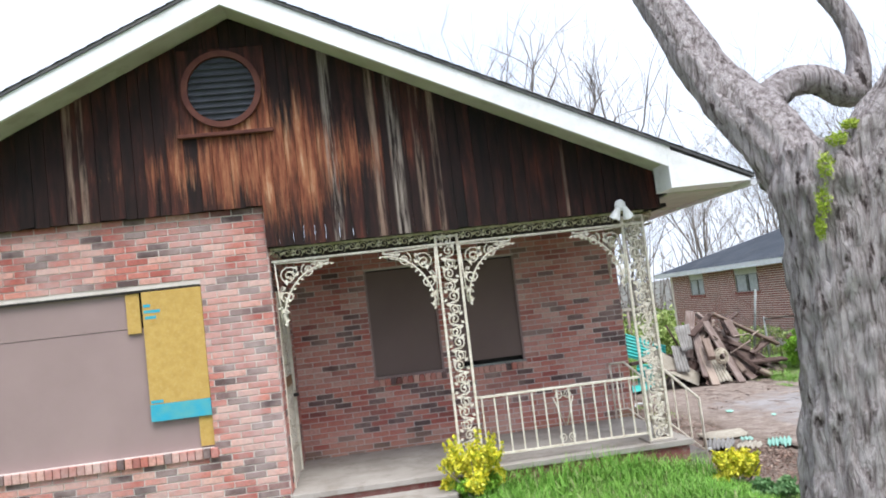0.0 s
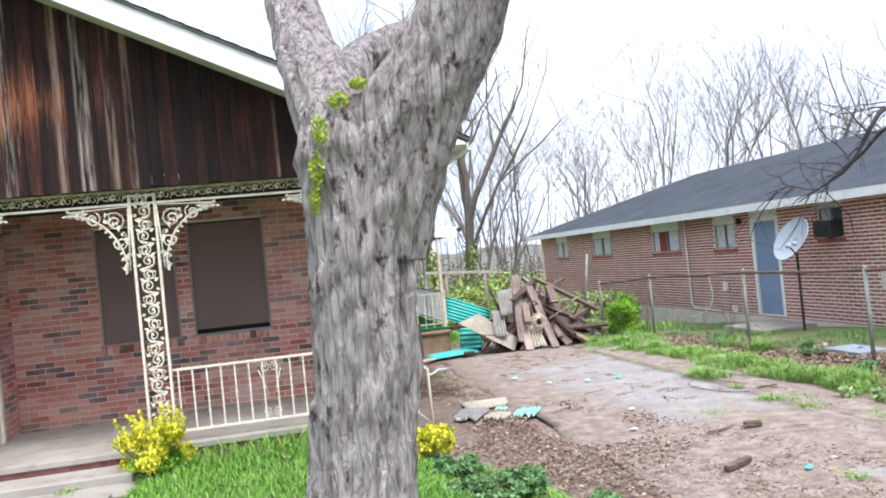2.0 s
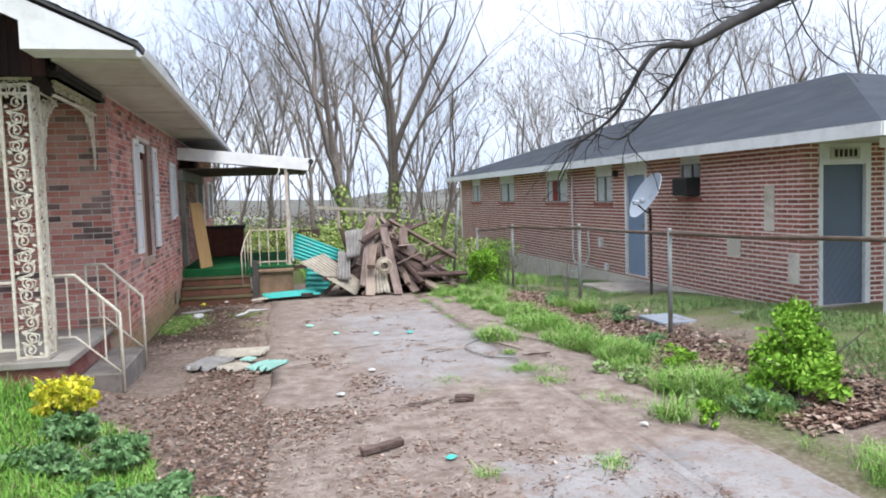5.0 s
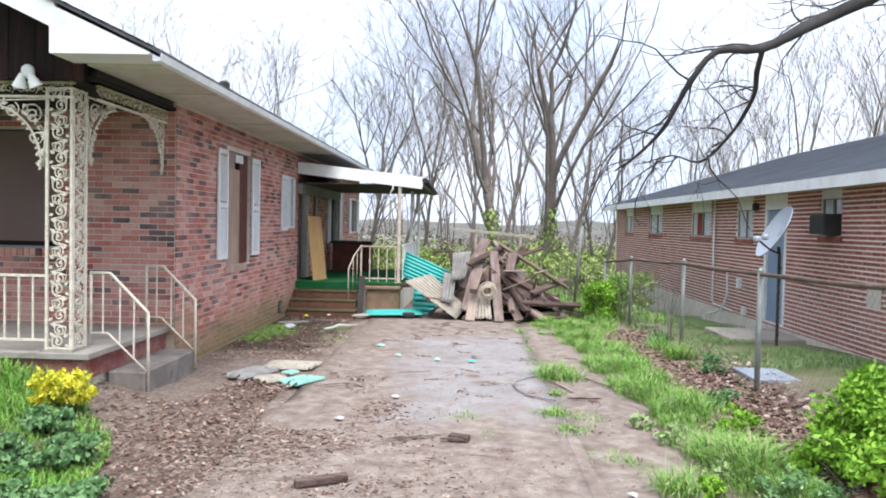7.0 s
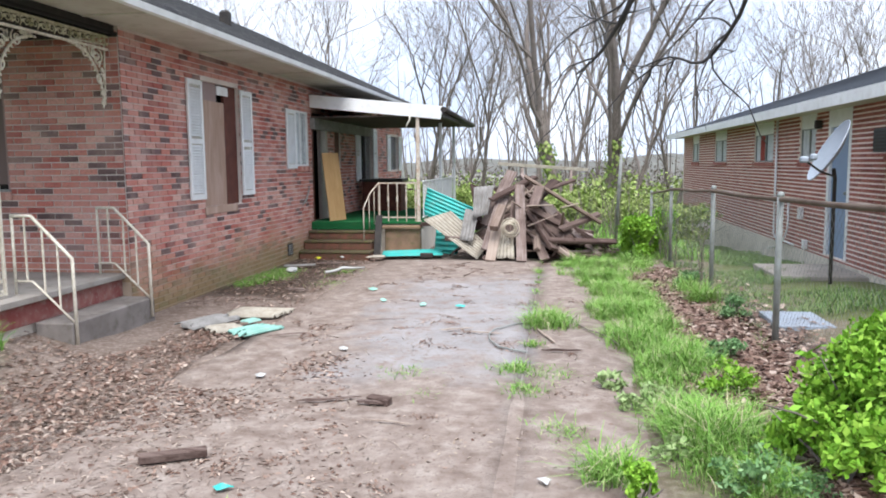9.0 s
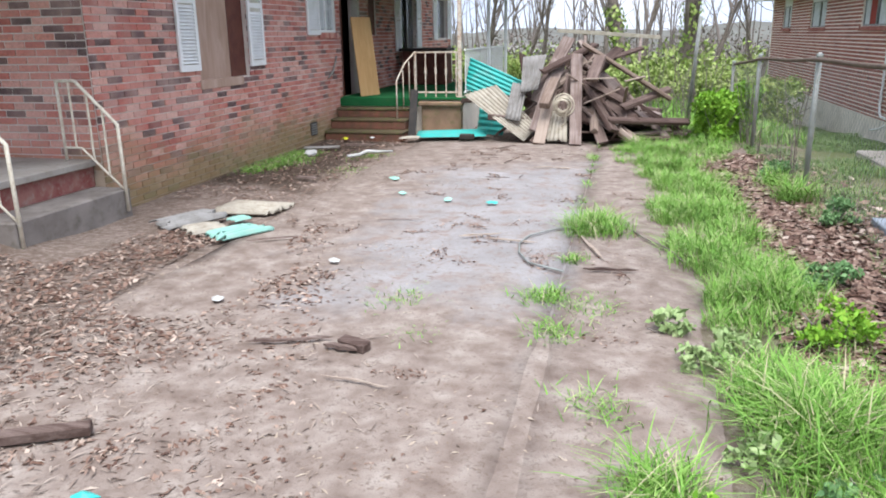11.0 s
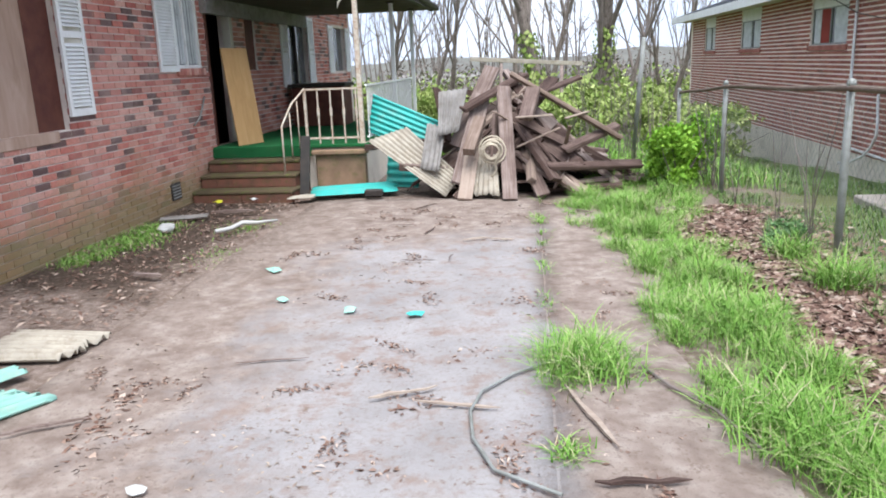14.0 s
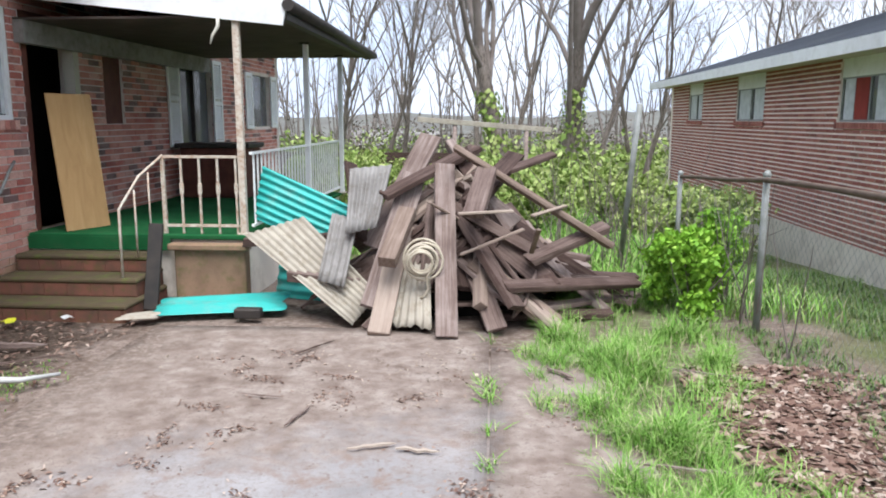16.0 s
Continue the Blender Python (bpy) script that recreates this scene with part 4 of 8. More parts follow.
# ---- main house: openings, porch and ironwork ----
def bay_window():
    w = tagged(new("window_6"), "wide bay window boarded with mauve-brown panels and a yellow board", "window", kind="structure")
    w.location = (0, -1.03, 0)
    boxed("panel", (-7.9, -4.98, 0.05, 0.07, 1.07, 2.33), M_PANEL, w, "mauve-brown painted board")
    boxed("panel", (-7.9, -5.72, 0.045, 0.068, 2.335, 2.7), M_PANEL, w, "mauve-brown painted board")
    # near-black sheet in place of an unlit opening
    boxed("gap", (-5.72, -4.98, 0.09, 0.1, 2.3, 2.7), M_DARK, w, "near-black sheet for the unlit gap above the boards")
    boxed("batten", (-5.73, -5.6, 0.02, 0.044, 2.28, 2.68), M_OSB, w, "yellow wood strip")
    boxed("board", (-5.57, -4.985, 0.0, 0.02, 1.56, 2.685), M_OSB, w, "yellow strand board")
    boxed("board_edge", (-5.57, -4.985, -0.001, 0.021, 1.39, 1.559), M_CYAN, w, "bright blue painted edge")
    for k, (x, z, l) in enumerate(((-5.56, 2.47, 0.16), (-5.55, 2.41, 0.11), (-5.56, 2.53, 0.07), (-5.56, 1.57, 0.12))):
        boxed("paint_smear", (x, x + l, -0.003, -0.001, z, z + 0.03), M_CYAN, w, "blue paint smear")
    boxed("batten", (-5.12, -4.985, 0.025, 0.048, 1.09, 1.385), M_OSB, w, "orange wood strip")
    rowlock(w, -7.95, -4.95, -0.04, 0.08, 0.97, 1.065, M_PALE1)
    bm = bmesh.new()
    box(bm, -7.9, -4.98, 0.0, 0.05, 2.69, 2.71)
    part("lintel_edge", bm, M_BLACK, w)


bay_window()


def porch_window(k, x0, x1, gap):
    w = tagged(new("window_%d" % k), "porch window covered with a dark brown painted panel", "window", kind="structure")
    w.location = (0, 0.8, 0)
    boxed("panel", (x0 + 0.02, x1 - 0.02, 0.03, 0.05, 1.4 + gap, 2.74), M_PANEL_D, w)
    for a, b in ((x0, x0 + 0.025), (x1 - 0.025, x1)):
        boxed("frame", (a, b, 0.0, 0.06, 1.4, 2.76), M_PANEL, w)
    # backing coloured near-black, as unlit space behind the panel
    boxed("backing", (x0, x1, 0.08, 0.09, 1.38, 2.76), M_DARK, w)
    boxed("sill", (x0 - 0.01, x1 + 0.01, -0.02, 0.06, 1.38, 1.405), M_GALV if gap else M_PANEL, w)
    rowlock(w, x0 - 0.02, x1 + 0.02, -0.035, 0.05, 1.29, 1.377, M_BRICK1)


porch_window(7, -3.32, -2.42, 0.0)
porch_window(8, -2.27, -1.36, 0.06)


def spiral(cx, cv, r0, r1, a0, turns, n=16):
    return [(cx + (r0 + (r1 - r0) * k / n) * math.cos(a0 + turns * 2 * math.pi * k / n), cv + (r0 + (r1 - r0) * k / n) * math.sin(a0 + turns * 2 * math.pi * k / n)) for k in range(n + 1)]


def flat(pts, y=0.0):
    return [Vector((u, y, v)) for u, v in pts]


def leaflet(bm, u, v, ang, size):
    c, s = math.cos(ang), math.sin(ang)
    pts = [(0, 0), (0.35, 0.3), (1, 0), (0.35, -0.3)]
    f = [bm.verts.new((u + (c * a - s * b) * size, -0.007, v + (s * a + c * b) * size)) for a, b in pts]
    g = [bm.verts.new((p.co.x, 0.007, p.co.z)) for p in f]
    bm.faces.new(f)
    bm.faces.new(g[::-1])
    for k in range(4):
        bm.faces.new((f[k], g[k], g[(k + 1) % 4], f[(k + 1) % 4])[::-1])


def scroll_unit(w, h, r=0.0075):
    """Two opposed spirals with leaves, for a panel w wide and h high."""
    bm = bmesh.new()
    rad = min(w * 0.36, h * 0.3)
    tube(bm, flat(spiral(w * 0.04, h * 0.3, rad, rad * 0.2, -1.9, 1.45)), r, 4)
    tube(bm, flat(spiral(-w * 0.04, h * 0.76, rad * 0.8, rad * 0.2, 1.2, -1.4, 14)), r, 4)
    tube(bm, flat([(-w * 0.4, 0), (-w * 0.12, h * 0.04), (w * 0.3, h * 0.16), (w * 0.36, h * 0.45), (w * 0.1, h * 0.55), (-w * 0.3, h * 0.62), (-w * 0.36, h * 0.86), (w * 0.3, h)]), r, 4)
    for u, v, a, s in ((0.2, 0.5, 0.6, 0.3), (-0.25, 0.48, 2.5, 0.3), (0.1, 0.92, 0.2, 0.34), (-0.3, 0.2, 3.6, 0.26), (0.03, 0.28, 1.2, 0.26), (-0.04, 0.76, -1.3, 0.24)):
        leaflet(bm, u * w, v * h, a, s * w)
    return mesh_of("scroll", bm, M_IRON)


UNIT = scroll_unit(0.19, 0.235)


def iron_panel(parent, m, h=2.4, w=0.23):
    """A flat scrollwork panel standing on its base at m."""
    for u in (-w / 2, w / 2):
        boxed("upright", (u - 0.013, u + 0.013, -0.013, 0.013, 0, h), M_IRON, parent, "", m, 0.002)
    n = int(h / 0.24)
    for k in range(n):
        ob = new("scroll", UNIT)
        ob.parent = parent
        ob.matrix_local = m @ Matrix.Translation((0, 0, k * h / n)) @ Matrix.Diagonal((1 if k % 2 else -1, 1, h / n / 0.235, 1))
    for z in (0.004, h - 0.02):
        boxed("crossbar", (-w / 2, w / 2, -0.01, 0.01, z, z + 0.016), M_IRON, parent, "", m)


def bracket_mesh():
    bm = bmesh.new()
    W, Hh = 0.56, 0.62
    arc = [(0.05 + (W - 0.05) * (1 - math.cos(k * math.pi / 28)), -Hh + (Hh - 0.05) * math.sin(k * math.pi / 28)) for k in range(15)]
    tube(bm, flat(arc), 0.012, 4)
    tube(bm, flat([(0, 0), (W, -0.02)]), 0.01, 4)
    tube(bm, flat([(0.0, 0), (0.03, -Hh)]), 0.01, 4)
    tube(bm, flat(spiral(0.13, -0.14, 0.1, 0.02, 0.5, 1.6)), 0.009, 4)
    tube(bm, flat(spiral(0.33, -0.1, 0.075, 0.015, 2.0, 1.5)), 0.008, 4)
    tube(bm, flat(spiral(0.09, -0.35, 0.07, 0.015, 0.2, -1.5)), 0.008, 4)
    tube(bm, flat(spiral(0.46, -0.06, 0.04, 0.01, 1.0, 1.3, 10)), 0.007, 4)
    rng = random.Random(3)
    for k in range(26):
        t = rng.random()
        p = arc[min(14, int(t * 15))]
        leaflet(bm, p[0] * rng.uniform(0.55, 1.0), p[1] * rng.uniform(0.5, 1.0), rng.uniform(0, 6.28), rng.uniform(0.04, 0.075))
    for k in range(15):
        leaflet(bm, arc[k][0], arc[k][1], -0.9 + k * 0.05, 0.045)
    return mesh_of("bracket", bm, M_IRON)


BRACKET = bracket_mesh()


def build_ironwork():
    IY = -1.0
    post = thing("iron_post", "cream-white wrought iron scrollwork porch post", "post", "porch posts", at=(-2.43, IY, 0.52))
    iron_panel(post, pose(0, 0, 0), 2.42)
    corner = thing("iron_corner_post", "cream-white wrought iron corner post of two scrollwork panels", "post", "porch posts", at=(-0.26, IY, 0.52))
    iron_panel(corner, pose(-0.12, 0, 0), 2.42)
    iron_panel(corner, pose(0, 0.13, 0, 0, 0, 90), 2.42)
    boxed("foot", (-0.27, 0.03, -0.05, 0.29, -0.06, 0.0), M_CONC, corner, "grey concrete foot")
    spots = [((-4.23, IY, 2.83), 1, 0), ((-2.56, IY, 2.83), -1, 0), ((-2.3, IY, 2.83), 1, 0), ((-0.5, IY, 2.83), -1, 0)]
    for p, s, a in spots:
        b = tagged(new("iron_bracket", BRACKET), "white scrollwork corner bracket under the porch beam", "bracket", "porch brackets")
        b.matrix_world = pose(*p) @ Matrix.Diagonal((s, 1, 1, 1))
    for y, a in ((-0.72, 90), (0.74, -90)):
        b = tagged(new("iron_bracket", BRACKET), "cream scrollwork bracket at the porch side", "bracket", "porch brackets")
        b.matrix_world = pose(-0.26 if a > 0 else -0.12, y, 2.9, 0, 0, a)
    frieze = thing("iron_frieze", "mossy cream scrollwork strip under the gable boards", "ironwork", at=(-4.26, IY, 2.84))
    L = 4.02
    boxed("bar", (0, L, -0.014, 0.014, 0, 0.022), M_IRON, frieze)
    boxed("bar", (0, L, -0.014, 0.014, 0.128, 0.15), M_MOSSIRON, frieze)
    bm = bmesh.new()
    tube(bm, flat(spiral(0.055, 0.06, 0.05, 0.01, -1.0, 1.4, 12)), 0.006, 4)
    tube(bm, flat(spiral(0.165, 0.065, 0.045, 0.01, 2.0, -1.4, 12)), 0.006, 4)
    for u, v, a in ((0.1, 0.05, 0.7), (0.12, 0.09, 2.2), (0.2, 0.04, 0.2), (0.02, 0.1, 4.0)):
        leaflet(bm, u, v, a, 0.055)
    unit = mesh_of("scroll", bm, M_MOSSIRON)
    n = int(L / 0.22)
    for k in range(n):
        ob = new("scroll", unit)
        ob.parent = frieze
        ob.location = (k * L / n, 0, 0.022)
    side = thing("iron_frieze", "mossy cream scrollwork strip along the porch side", "ironwork", at=(-0.1, -0.86, 2.84))
    side.rotation_euler = (0, 0, radians(90))
    boxed("bar", (0, 1.62, -0.014, 0.014, 0, 0.022), M_IRON, side)
    boxed("bar", (0, 1.62, -0.014, 0.014, 0.128, 0.15), M_MOSSIRON, side)
    for k in range(7):
        ob = new("scroll", unit)
        ob.parent = side
        ob.location = (0.01 + k * 0.23, 0, 0.022)
    # front railing with a scroll panel
    rail = thing("porch_railing", "white iron porch railing with a heart-shaped scroll panel", "railing", at=(0, IY + 0.03, 0))
    for z in (1.2, 0.6):
        boxed("rail", (-2.31, -0.48, -0.014, 0.014, z - 0.012, z + 0.012), M_IRON, rail, "", None, 0.002)
    for k in range(14):
        x = -2.25 + k * 0.134
        boxed("picket", (x - 0.008, x + 0.008, -0.008, 0.008, 0.612, 1.188), M_IRON, rail)
    bm = bmesh.new()
    for s in (-1, 1):
        tube(bm, flat(spiral(-1.38 + s * 0.055, 1.12, 0.055, 0.012, math.pi * (0.5 - 0.5 * s) + s * 1.0, s * 1.4, 14)), 0.006, 4)
        tube(bm, flat(spiral(-1.38 + s * 0.055, 0.68, 0.05, 0.012, math.pi * (0.5 - 0.5 * s) - s * 1.0, -s * 1.4, 14)), 0.006, 4)
        tube(bm, flat([(-1.38 + s * 0.11, 1.1), (-1.38 + s * 0.07, 0.98), (-1.38 + s * 0.01, 0.8)]), 0.006, 4)
    part("heart_scroll", bm, M_IRON, rail)
    # handrails of the side steps
    for y in (-0.58, 0.7):
        h = thing("step_handrail", "white iron handrail beside the porch side steps", "handrail", "step handrails", at=(0, y, 0))
        bm = bmesh.new()
        tube(bm, [(-0.3, 0, 1.21), (-0.1, 0, 1.21), (0.28, 0, 0.83), (0.285, 0, 0.05)], 0.017, 6)
        part("top_rail", bm, M_IRON, h)
        bm = bmesh.new()
        tube(bm, [(-0.29, 0, 0.5), (-0.29, 0, 1.2)], 0.014, 6)
        part("post", bm, M_IRON, h)
        bm = bmesh.new()
        tube(bm, [(-0.29, 0, 0.62), (-0.12, 0, 0.62), (0.28, 0, 0.24)], 0.011, 5)
        part("lower_rail", bm, M_IRON, h)
        for x in (-0.17, 0.0, 0.14):
            lo = 0.62 if x < -0.12 else 0.62 - (x + 0.12) * 0.95
            hi = 1.2 if x < -0.1 else 1.21 - (x + 0.1)
            boxed("picket", (x - 0.007, x + 0.007, -0.007, 0.007, lo, hi), M_IRON, h)
    # twin flood lamps on the corner
    lamp = thing("flood_lamp", "white twin-headed flood lamp above the corner post", "lamp", at=(-0.56, -1.2, 2.96))
    lamp.scale = (0.8, 0.8, 0.8)
    bm = bmesh.new()
    bmesh.ops.create_uvsphere(bm, u_segments=14, v_segments=8, radius=0.075, matrix=pose(0, 0, 0.1) @ Matrix.Diagonal((1, 0.8, 1.1, 1)))
    part("dome", bm, M_WHITE, lamp)
    for s in (-1, 1):
        bm = bmesh.new()
        bmesh.ops.create_cone(bm, cap_ends=True, segments=16, radius1=0.075, radius2=0.03, depth=0.15, matrix=pose(s * 0.07, -0.02, 0.0, 15, s * -22, 0))
        part("lamp_head", bm, M_WHITE, lamp)
    boxed("mount", (-0.03, 0.03, 0.0, 0.1, 0.04, 0.12), M_WHITE, lamp, "", None, 0.01)


build_ironwork()


def build_front_porch():
    slab = tagged(new("porch_slab"), "worn grey concrete porch slab with a red painted edge", "porch floor", kind="structure")
    boxed("top", (-4.28, -0.06, -1.08, 0.8, 0.44, 0.5), M_CONC, slab, "", None, 0.006)
    boxed("edge", (-4.28, -0.1, -1.04, 0.79, 0.25, 0.438), M_REDCONC, slab)
    boxed("footing", (-4.28, -0.14, -1.0, 0.79, -0.2, 0.25), M_FOUND, slab)
    steps = tagged(new("front_steps"), "grey concrete front steps with weeds", "steps", kind="structure")
    boxed("step", (-4.27, -2.65, -1.45, -1.04, -0.1, 0.38), M_CONC, steps, "", None, 0.015)
    boxed("step", (-4.3, -2.6, -1.85, -1.45, -0.1, 0.3), M_CONC, steps, "", None, 0.015)
    tagged(boxed("front_path", (-4.2, -2.75, -6.5, -1.84, 0.1, 0.325), M_CONC, None, "", None, 0.01), "grey concrete garden path sunk in the lawn", "path", kind="structure")
    side = tagged(new("side_steps"), "worn concrete side steps of the front porch", "steps", kind="structure")
    boxed("step", (-0.1, 0.27, -0.62, 0.78, -0.1, 0.25), M_STEPCONC, side, "", None, 0.012)
    # security door on the bay's side
    door = tagged(new("door_3"), "cream scrollwork iron security door", "door", kind="structure")
    door.matrix_world = pose(-4.28, -0.75, 0.5, 0, 0, 90)
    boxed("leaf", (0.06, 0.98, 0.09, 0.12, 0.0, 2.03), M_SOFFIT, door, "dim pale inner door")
    fr = bmesh.new()
    box(fr, 0, 0.06, -0.02, 0.1, 0, 2.06)
    box(fr, 0.98, 1.04, -0.02, 0.1, 0, 2.06)
    box(fr, 0.06, 0.98, -0.018, 0.098, 2.0, 2.06)
    part("frame", fr, M_IRON, door)
    for z0, z1 in ((0.02, 0.3), (0.95, 1.05), (1.95, 2.0)):
        boxed("rail", (0.06, 0.98, 0.0, 0.03, z0, z1), M_IRON, door)
    boxed("kick_plate", (0.2, 0.84, -0.006, 0.0, 1.02, 1.13), simple("brass plate", (0.3, 0.2, 0.06), (0.22, 0.14, 0.05), 8, 0.4, 0.7), door, "brass plate")
    for k in range(5):
        x = 0.15 + k * 0.185
        for j in range(7):
            ob = new("scroll", UNIT)
            ob.parent = door
            ob.matrix_local = pose(x, 0.015, 0.32 + j * 0.235) @ Matrix.Diagonal((1 if (k + j) % 2 else -1, 1, 1, 1))
    boxed("door_handle", (0.86, 0.93, -0.06, 0.0, 0.86, 0.9), M_BLACK, door, "", None, 0.01)


build_front_porch()


def louvre_shutter(label, y, z0, z1, w=0.4):
    sh = thing("shutter", label, "shutter", "side wall shutters", at=(0.012, y, z0))
    h = z1 - z0
    for a in (0, w - 0.05):
        boxed("stile", (0, 0.03, a, a + 0.05, 0, h), M_WHITE, sh, "", None, 0.003)
    mids = [(0, 0.07), (h - 0.06, h)] + ([(h * 0.47, h * 0.47 + 0.06)] if h > 1.2 else [])
    for a, b in mids:
        boxed("rail", (0.002, 0.028, 0.05, w - 0.05, a, b), M_WHITE, sh)
    boxed("back", (0.0, 0.004, 0.05, w - 0.05, 0.07, h - 0.06), M_SOFFIT, sh)
    bm = bmesh.new()
    box(bm, -0.004, 0.004, 0.05, w - 0.05, -0.022, 0.022, pose(0.014, 0, 0, 0, -38, 0))
    slat = mesh_of("slat", bm, M_WHITE)
    z = 0.1
    while z < h - 0.08:
        if not (h > 1.2 and h * 0.45 < z < h * 0.47 + 0.08):
            ob = new("slat", slat)
            ob.parent = sh
            ob.location = (0, 0, z)
        z += 0.036
    return sh


def side_openings():
    louvre_shutter("white louvred shutter, chipped near its foot", 2.2, 1.21, 2.72, 0.4)
    louvre_shutter("white louvred shutter beside a boarded window", 3.8, 1.21, 2.71, 0.4)
    louvre_shutter("short white louvred shutter with broken lower slats", 5.66, 1.58, 2.58, 0.47)
    w = tagged(new("window_9"), "tall side window boarded with stained plywood", "window", kind="structure")
    boxed("board", (-0.075, -0.055, 2.62, 3.42, 1.1, 2.5), M_PLYOLD, w, "stained plywood board")
    boxed("upper_board", (-0.085, -0.06, 2.74, 3.2, 2.5, 2.74), M_PANEL, w, "dark brown board")
    boxed("jamb", (-0.09, -0.05, 3.42, 3.8, 1.1, 2.74), M_REDWOOD, w, "dark red-brown side board")
    # near-black backing in place of the unlit room
    boxed("backing", (-0.16, -0.15, 2.6, 3.82, 1.08, 2.76), M_DARK, w)
    boxed("white_scrap", (-0.058, -0.045, 3.2, 3.55, 2.6, 2.72), M_WHITE, w, "white strip of the old frame")
    boxed("white_scrap", (-0.058, -0.045, 2.62, 2.74, 2.66, 2.73), M_WHITE, w, "white strip of the old frame")
    boxed("sill_board", (-0.05, 0.02, 2.6, 3.6, 1.0, 1.1), M_PLYOLD, w, "brown wooden sill", None, 0.004)
    v = tagged(new("window_10"), "small white-framed sliding window with dim curtains", "window", kind="structure")
    fr = bmesh.new()
    for d in ((6.14, 6.19, 1.62, 2.6), (6.81, 6.86, 1.62, 2.6), (6.46, 6.5, 1.62, 2.6)):
        box(fr, -0.06, -0.01, *d)
    box(fr, -0.062, -0.008, 6.14, 6.86, 1.62, 1.66)
    box(fr, -0.062, -0.008, 6.14, 6.86, 2.56, 2.6)
    part("window_frame", fr, M_WHITE, v)
    for a, b in ((6.19, 6.46), (6.5, 6.81)):
        boxed("pane", (-0.045, -0.04, a, b, 1.66, 2.56), M_GLASSDARK, v)
        for k in range(4):
            y = a + (b - a) * (k + 0.2) / 4
            boxed("curtain_fold", (-0.036 - 0.004 * (k % 2), -0.032, y, y + (b - a) / 6, 1.67, 2.55), M_CURTAIN, v)
    rowlock(v, -0.03, 0.035, 6.1, 6.9, 1.53, 1.615, M_BRICK1, "y")
    vent = tagged(new("foundation_vent"), "small dark foundation vent in the brick", "vent")
    boxed("frame", (0.0, 0.02, 5.58, 5.82, 0.1, 0.3), M_BLACK, vent)
    for k in range(5):
        boxed("slat", (0.018, 0.026, 5.6, 5.8, 0.12 + k * 0.035, 0.135 + k * 0.035), M_GALV, vent)
    # side door: open dark doorway with white frame strip
    d = tagged(new("door_4"), "open dark side doorway with a pale frame", "door", kind="structure")
    boxed("frame", (-0.1, 0.015, 7.9, 8.0, 0.58, 2.6), M_SOFFIT, d)
    boxed("frame", (-0.1, 0.01, 7.05, 7.12, 0.58, 2.6), M_REDWOOD, d)
    boxed("lintel", (-0.1, 0.012, 7.12, 7.9, 2.52, 2.6), M_REDWOOD, d)
    s = tagged(new("window_11"), "narrow porch window covered with a red-brown board", "window", kind="structure")
    boxed("panel", (-0.06, -0.03, 8.5, 8.95, 1.57, 2.6), M_REDWOOD, s)
    boxed("white_scrap", (-0.03, -0.015, 8.52, 8.9, 2.5, 2.58), M_SOFFIT, s)
    q = tagged(new("window_12"), "dark porch window between pale shutters", "window", kind="structure")
    boxed("pane", (-0.08, -0.07, 10.5, 11.75, 1.25, 2.5), M_GLASSDARK, q)
    boxed("frame", (-0.07, -0.02, 11.1, 11.14, 1.25, 2.5), M_BLACK, q)
    louvre_shutter("pale dusty shutter on the porch wall", 10.12, 1.25, 2.56, 0.38)
    louvre_shutter("pale dusty shutter on the porch wall", 11.75, 1.23, 2.5, 0.38)
    r = tagged(new("window_13"), "far side window with white shutters", "window", kind="structure")
    boxed("pane", (-0.08, -0.07, 13.7, 14.8, 1.48, 2.4), M_GLASSDARK, r)
    louvre_shutter("white shutter on the far end of the wall", 13.3, 1.45, 2.42, 0.38)
    louvre_shutter("white shutter on the far end of the wall", 14.8, 1.45, 2.42, 0.38)


side_openings()


